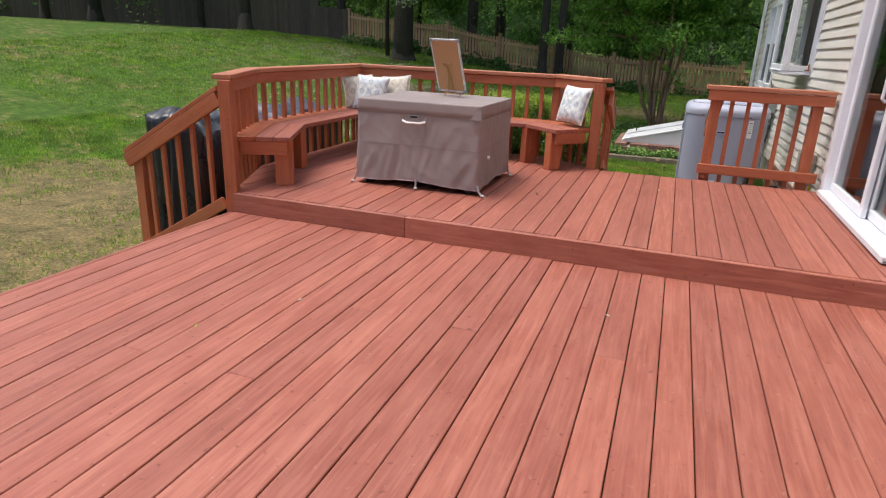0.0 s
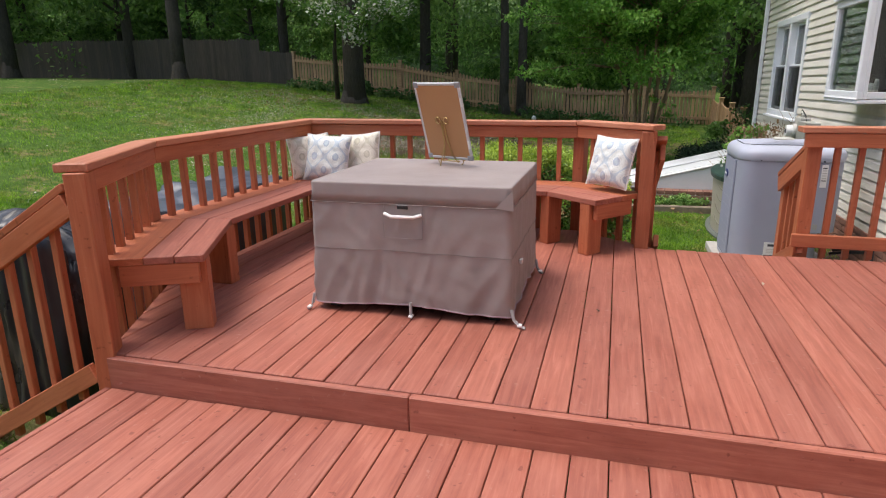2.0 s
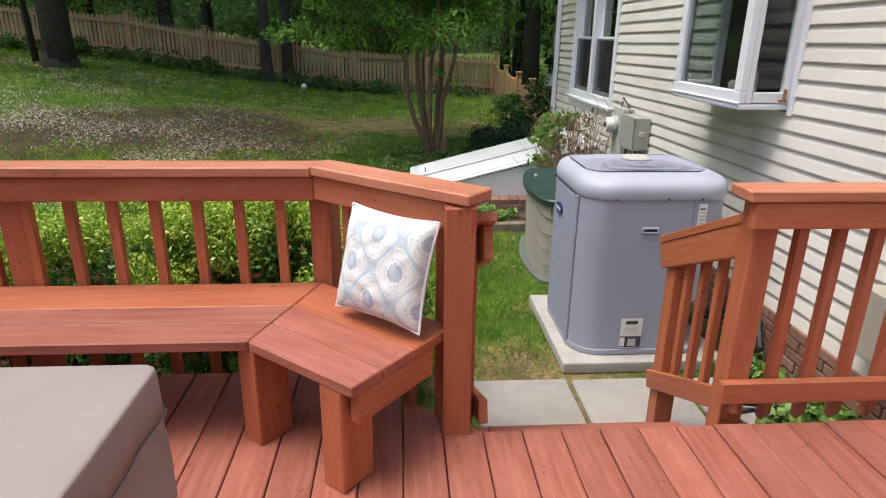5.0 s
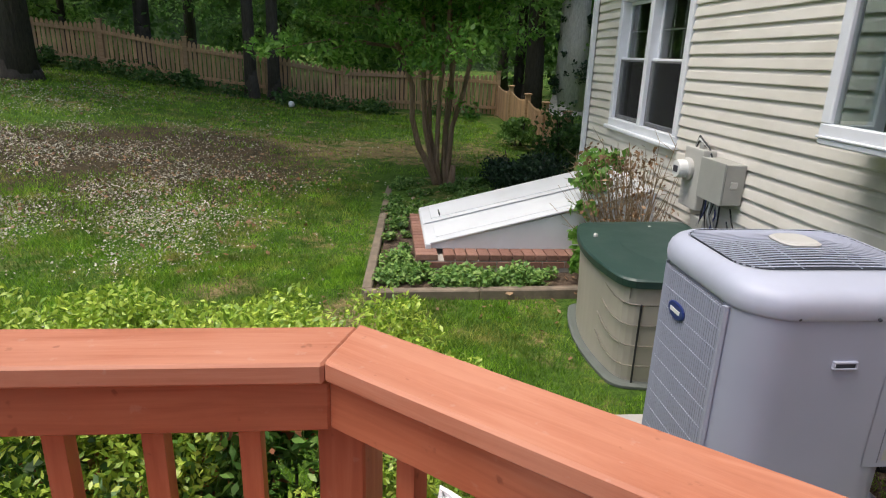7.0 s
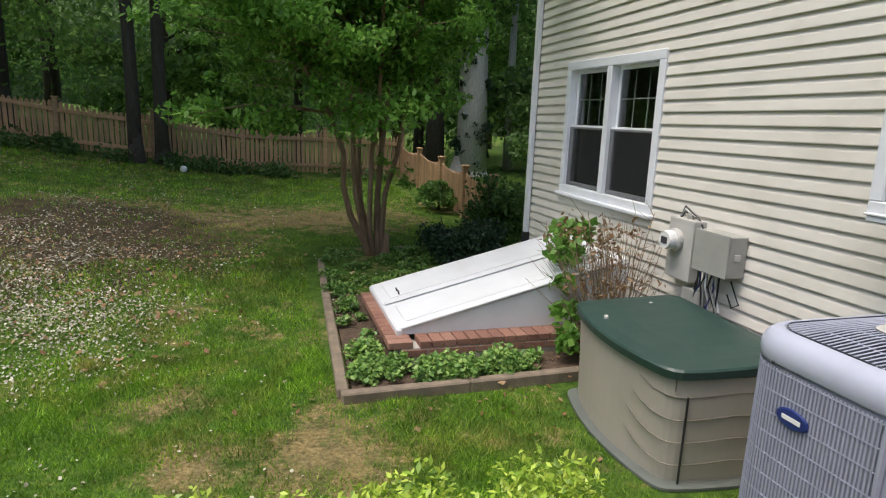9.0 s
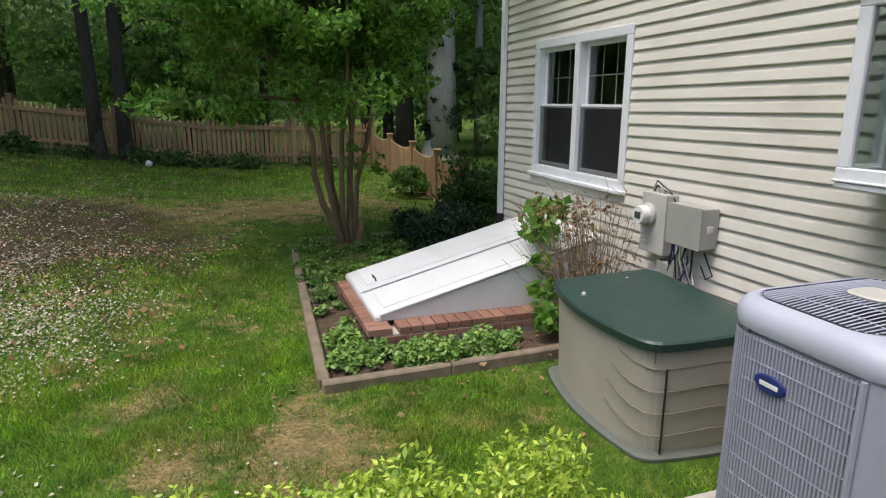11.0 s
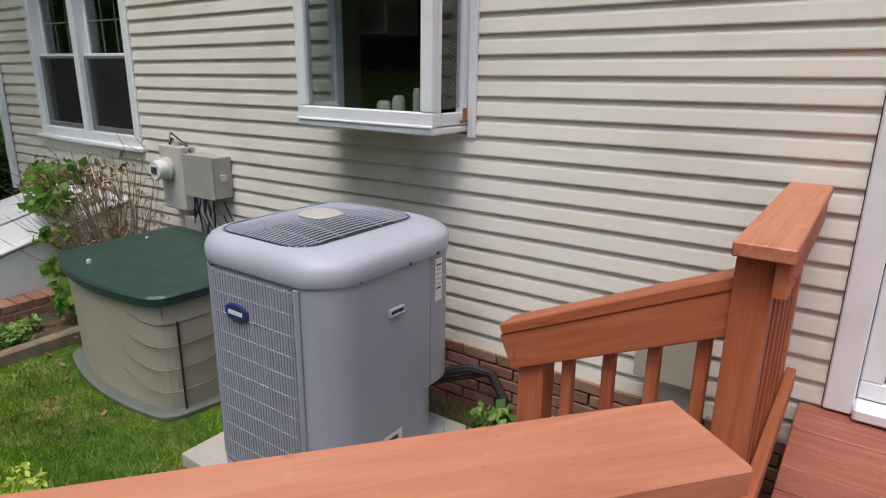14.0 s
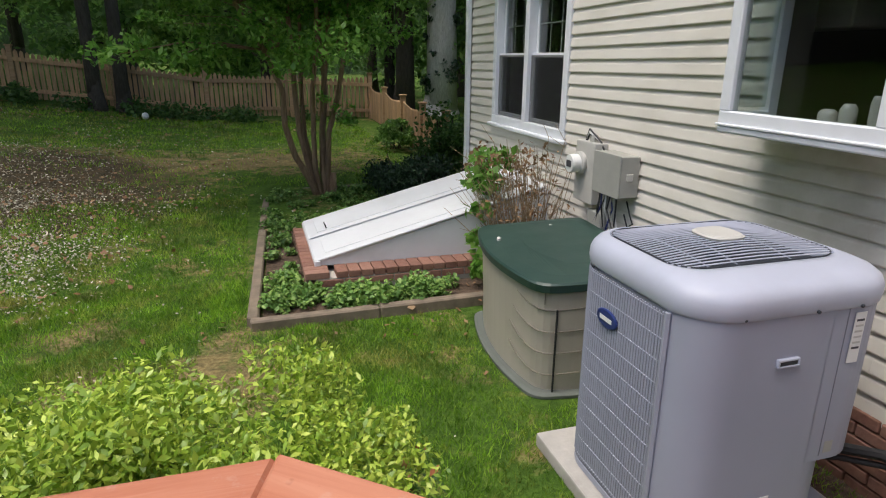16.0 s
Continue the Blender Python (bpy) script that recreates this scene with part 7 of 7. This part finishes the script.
pillow(leaning(-0.585, 6.775, 0.775, -38, 16, -1), 0.372, 0.075, PILLOW_BLUE, 1.0, "white square pillow with blue medallions leaning on the railing")
pillow(leaning(-3.09, 6.90, 0.745, 42, 14, 4), 0.37, 0.07, PILLOW_CREAM, 2.0, "cream patterned pillow in the corner of the bench")
pillow(leaning(-2.90, 6.83, 0.745, 6, 18, -3), 0.39, 0.075, PILLOW_BLUE, 3.0, "white square pillow with pale blue medallions on the bench")
pillow(leaning(-2.66, 6.97, 0.755, -8, 14, 6), 0.38, 0.06, PILLOW_CREAM, 4.0, "cream patterned pillow leaning on the railing")


# ---- covered things beside the deck ----
def draped(name, x0, x1, y0, y1, top, material, seed, label, cat, hump=0.1, z0=-0.44):
    th = thing(name, ((x0 + x1) / 2, (y0 + y1) / 2, z0), label, cat)
    n = 120
    loops = []
    cx, cy = (x0 + x1) / 2, (y0 + y1) / 2
    for k in range(18):
        f = k / 17
        z = z0 + (top - z0) * min(1, f / 0.7)
        g = 0.06 * (1 - min(1, f / 0.6)) if f < 0.7 else -((f - 0.7) / 0.3) ** 1.6 * 0.5 * min(x1 - x0, y1 - y0) * 0.92
        q = dense(rounded_rect(x0 - g, x1 + g, y0 - g, y1 + g, max(0.02, min(0.12, min(x1 - x0, y1 - y0) / 2 + g - 0.01)), 5), n)
        out = []
        for x, y in q:
            a = math.atan2(y - cy, x - cx)
            fold = noise.noise(Vector((a * 5 + seed, z * 2.2, seed))) * 0.035 + 0.02 * noise.noise(Vector((a * 13, z * 6, seed)))
            d = Vector((x - cx, y - cy))
            d = d.normalized() if d.length > 1e-4 else d
            zz = z + (hump * noise.noise(Vector((x * 3 + seed, y * 3, 0.5))) + 0.05 * noise.noise(Vector((x * 8, y * 8, seed))) if f >= 0.6 else 0)
            if f >= 0.7:
                zz += 0.05 * (f - 0.7) / 0.3
            out.append((x + d.x * fold, y + d.y * fold, zz))
        loops.append(out)
    part("tarp", loft_bm(loops), material, th, "", smooth=True)
    for sx in (x0 + 0.06, x1 - 0.06):
        part("foot", box_bm(0.05, y1 - y0 - 0.1, 0.05, 0.01, at=(sx, cy, z0 + 0.02)), BLACK, th)
    return th


draped("covered_grill", -3.98, -3.42, 4.50, 5.02, 0.58, BLACK_TARP, 2.3, "grill under a shiny black vinyl cover beside the deck", "grill cover", 0.12)
draped("covered_stack", -4.15, -3.52, 5.35, 7.25, 0.52, BLUE_TARP, 5.1, "long stack under a blue-grey tarp beside the deck railing", "tarp", 0.10)


# ---- fittings on the house wall ----
def electric_meter():
    s = thing("electric_meter", (WALL_X, 10.85, 0.4), "grey electric meter with a round glass face on the siding", "electric meter")
    x = WALL_X - 0.023
    part("socket_box", box_bm(0.11, 0.29, 0.47, 0.01, 2, at=(x - 0.055, 10.86, 0.635)), PALE_GREY, s)
    m = Matrix.Translation((x - 0.11, 10.90, 0.70)) @ pose(0, 0, 0, 0, -90, 0)
    part("ring", lathe_bm([(0.085, 0), (0.09, 0.012), (0.09, 0.03), (0.078, 0.04)], 24), PALE_GREY, s, "", m)
    part("meter_body", lathe_bm([(0.072, 0.03), (0.072, 0.09), (0.066, 0.11)], 24), PAPER, s, "white meter body", m, smooth=False)
    part("dial", box_bm(0.05, 0.07, 0.004, at=(0.0, 0.0, 0.113)), INK, s, "", m)
    part("top_hub", lathe_bm([(0.03, 0), (0.03, 0.03), (0.022, 0.05)], 12), BOX_GREY, s, "", Matrix.Translation((x - 0.05, 10.84, 0.87)))
    d = thing("switch_box", (WALL_X, 10.45, 0.55), "grey metal switch box beside the electric meter", "switch box")
    part("box_body", box_bm(0.15, 0.34, 0.29, 0.006, at=(x - 0.075, 10.46, 0.69)), BOX_GREY, d)
    part("box_cover", box_bm(0.012, 0.35, 0.30, 0.004, at=(x - 0.157, 10.46, 0.692)), BOX_GREY, d)
    part("side_latch", box_bm(0.05, 0.014, 0.05, 0.004, at=(x - 0.08, 10.284, 0.69)), PALE_GREY, d)
    lo = thing("utility_box", (WALL_X, 10.62, 0.1), "small pale grey cable box low on the siding", "utility box")
    part("box_body", box_bm(0.09, 0.20, 0.24, 0.008, at=(x - 0.045, 10.70, 0.24)), BOX_GREY, lo)
    rng = random.Random(3)
    c = thing("cable_bundle", (WALL_X, 10.5, 0.4), "loose black, white and blue cables hanging under the boxes", "cables")
    for k in range(11):
        y0 = 10.44 + 0.022 * k
        mat = (BLACK, PAPER, BOX_GREY, BLACK, NAVY)[k % 5]
        pts = [(x - 0.07, y0, 0.56), (x - 0.05 - 0.06 * rng.random(), y0 + rng.uniform(-.05, .05), 0.42), (x - 0.04 - 0.05 * rng.random(), y0 + rng.uniform(-.08, .08), 0.26), (x - 0.03, y0 + rng.uniform(-.04, .08), 0.1 + 0.15 * rng.random())]
        part("cable", tube_bm(pts, 0.007, 5), mat, c)
    for k in range(3):
        pts = [(x - 0.04, 10.98 - 0.02 * k, 0.55), (x - 0.05, 11.0, 0.78), (x - 0.06, 10.9, 0.92 + 0.02 * k), (x - 0.05, 10.74, 0.88), (x - 0.03, 10.68 - 0.03 * k, 0.7)]
        part("cable", tube_bm(pts, 0.008, 5), (BLACK, PAPER, BLACK)[k], c)
    part("cable", tube_bm([(x - 0.02, 10.38, 0.5), (x - 0.04, 10.30, 0.42), (x - 0.03, 10.27, 0.36), (x - 0.03, 10.33, 0.32), (x - 0.02, 10.40, 0.40)], 0.006, 5), BLACK, c)
    part("conduit", tube_bm([(x - 0.03, 10.62, 0.5), (x - 0.03, 10.62, -0.3)], 0.014, 8), BOX_GREY, c)


electric_meter()


def wall_box():
    x = WALL_X - 0.023
    g = thing("wall_box", (WALL_X, 7.19, 0.12), "tan plastic utility box on the siding by the deck", "utility box")
    part("box_body", box_bm(0.11, 0.27, 0.31, 0.008, at=(x - 0.055, 7.20, 0.29)), BIN_TAN, g)
    part("box_cover", box_bm(0.012, 0.28, 0.32, 0.004, at=(x - 0.116, 7.20, 0.29)), BIN_TAN, g)
    part("pipe", tube_bm([(x - 0.05, 7.08, 0.13), (x - 0.05, 7.06, -0.05), (x - 0.03, 6.98, -0.25), (x - 0.02, 6.94, -0.4)], 0.013, 7), BOX_GREY, g)
    h = thing("garden_tap", (WALL_X, 6.93, 0.1), "yellow and green hose fittings hanging on the wall", "hose fitting")
    part("yellow_sleeve", tube_bm([(x - 0.04, 6.93, 0.05), (x - 0.04, 6.925, 0.16)], 0.012, 8), YELLOW, h)
    part("green_grip", tube_bm([(x - 0.04, 6.99, -0.02), (x - 0.05, 6.985, 0.08)], 0.012, 8), HOSE_GREEN, h)
    l = thing("refrigerant_line", (1.6, 8.2, -0.2), "black insulated refrigerant pipes from wall to air conditioner", "pipe")
    for k, r in ((0, 0.026), (1, 0.014)):
        part("pipe", tube_bm([(1.46, 8.42 + 0.06 * k, -0.20 - 0.06 * k), (1.56, 8.36, -0.16 - 0.05 * k), (1.63, 8.22, -0.12 - 0.05 * k), (1.66, 8.10, -0.13), (1.63, 8.0, -0.24), (1.56, 8.02, -0.36), (1.46, 8.10, -0.40)], r, 8), BLACK, l)
    part("valve", lathe_bm([(0.02, 0), (0.022, 0.03), (0.014, 0.05)], 10), SILVER, l, "", Matrix.Translation((1.55, 8.03, -0.30)))
    d = thing("downspout", (WALL_X - 0.05, CORNER_Y - 0.12, -0.2), "pale downspout at the house corner with a black boot", "downspout")
    part("pipe", box_bm(0.055, 0.075, HOUSE_TOP - 0.1, 0.008, at=(WALL_X - 0.055, CORNER_Y - 0.1, HOUSE_TOP / 2 + 0.1)), WHITE_TRIM, d)
    part("boot", tube_bm([(WALL_X - 0.055, CORNER_Y - 0.1, 0.2), (WALL_X - 0.055, CORNER_Y - 0.1, -0.1), (WALL_X - 0.10, CORNER_Y - 0.05, -0.3)], 0.05, 8), BLACK, d)


wall_box()


def hose():
    pts = []
    for k in range(40):
        a = k * 0.5
        r = 0.17 + 0.02 * math.sin(k * 1.3)
        pts.append((1.36 + r * math.cos(a), 7.42 + r * math.sin(a), -0.405 + 0.0022 * k))
    h = tagged(part("garden_hose", tube_bm(pts, 0.011, 6), BLACK, None, smooth=True), "black garden hose coiled on the ground by the wall", "hose")


hose()


# ---- pavers and steps ----
for x0, x1, y0, y1 in ((-0.12, 0.44, 7.36, 7.96), (0.47, 1.10, 7.34, 7.95), (1.13, 1.52, 7.42, 7.94), (-0.08, 0.46, 6.76, 7.33), (0.50, 1.12, 6.76, 7.31)):
    tagged(part("paving_stone", box_bm(x1 - x0, y1 - y0, 0.05, 0.009, at=((x0 + x1) / 2, (y0 + y1) / 2, -0.425)), SLATE, None), "grey-brown paving stone set in the grass", "paving stone", "paving stones at the steps")
tagged(part("bed_by_wall", prism_bm([(1.12, 6.74), (1.74, 6.74), (1.74, 9.4), (1.52, 9.4), (1.52, 8.0), (1.12, 7.6)], -0.5, -0.421), SOIL, None), "strip of bare soil along the foundation", "soil", kind="structure")


# ---- dry shrub beside the bin ----
def dry_shrub():
    s = thing("dry_shrub", (1.35, 11.35, -0.42), "half-dead shrub of dry tan twigs with some green leaves", "shrub")
    rng = random.Random(17)
    twigs = []
    for k in range(120):
        a = rng.uniform(0, math.tau)
        x, y = 1.38 + 0.1 * math.cos(a), 11.35 + 0.12 * math.sin(a)
        sx, sy = rng.uniform(-0.55, 0.28), rng.uniform(-0.45, 0.75)
        h = rng.uniform(0.75, 1.38) * (1 - 0.35 * min(1, math.hypot(sx, sy)))
        mid = (x + sx * 0.55 + rng.uniform(-.05, .05), y + sy * 0.55, -0.42 + h * 0.55)
        end = (min(1.70, x + sx), y + sy, -0.42 + h)
        twigs.append(tube_bm([(x, y, -0.45), mid, end], rng.uniform(0.004, 0.008), 4, taper=0.35))
        for q in range(2):
            f = Vector(mid).lerp(Vector(end), rng.random())
            e = f + Vector((rng.uniform(-.14, .1), rng.uniform(-.14, .14), rng.uniform(-.02, .16)))
            e.x = min(e.x, 1.7)
            twigs.append(tube_bm([f, e], 0.003, 4, taper=0.4))
    part("brushwood", merge(*twigs), TWIG, s)
    c = [(1.12, 11.75, 0.45), (1.22, 11.95, 0.55), (1.0, 11.55, 0.22), (0.98, 11.4, 0.0), (1.0, 11.3, -0.15), (1.25, 12.0, 0.35), (1.4, 11.9, 0.6), (0.92, 11.2, -0.22)]
    part("leaves", leaf_cloud("leaves", c, [0.2, 0.2, 0.14, 0.14, 0.14, 0.16, 0.16, 0.12], 460, 0.085, LEAF_MYRTLE, 18, 0.3, 0.8), None, s)
    cc = [(1.38 + rng.uniform(-0.4, 0.25), 11.35 + rng.uniform(-0.35, 0.6), rng.uniform(0.2, 0.75)) for k in range(24)]
    part("dead_leaves", leaf_cloud("dead_leaves", cc, [0.14] * 24, 420, 0.05, DRY_LEAF, 19), None, s)


dry_shrub()


# ---- small things ----
for x, y, a in ((-1.62, 2.42, 20), (-1.35, 2.9, 70), (0.2, 3.4, 130), (-0.6, 5.3, 40), (0.35, 6.0, 10)):
    me = leaf_cloud("fallen_leaf", [(0, 0, 0)], [0.001], 1, 0.035, LEAF_HEDGE if a == 20 else PETAL, int(a), 0.9, 0.6)
    z = 0.006 if y < STEP_Y else UPPER + 0.006
    tagged(part("fallen_leaf", me, None, None, m=Matrix.Translation((x, y, z)) @ pose(0, 0, 0, 0, 0, a)), "small pale fallen leaf lying on the deck boards", "leaf", "fallen leaves on the deck")
tagged(part("lawn_ball", lathe_bm([(0.01, 0), (0.06, 0.015), (0.085, 0.075), (0.06, 0.14), (0.01, 0.16)], 14), PAPER, None, m=Matrix.Translation((-3.2, 22.6, ground_z(-3.2, 22.6))), smooth=True), "small white ball lying near the fence", "ball")

# ---- bricks of the foundation ----
brick_wall(foundation, WALL_X + 0.010, 6.62, 9.9, -0.50, 7)
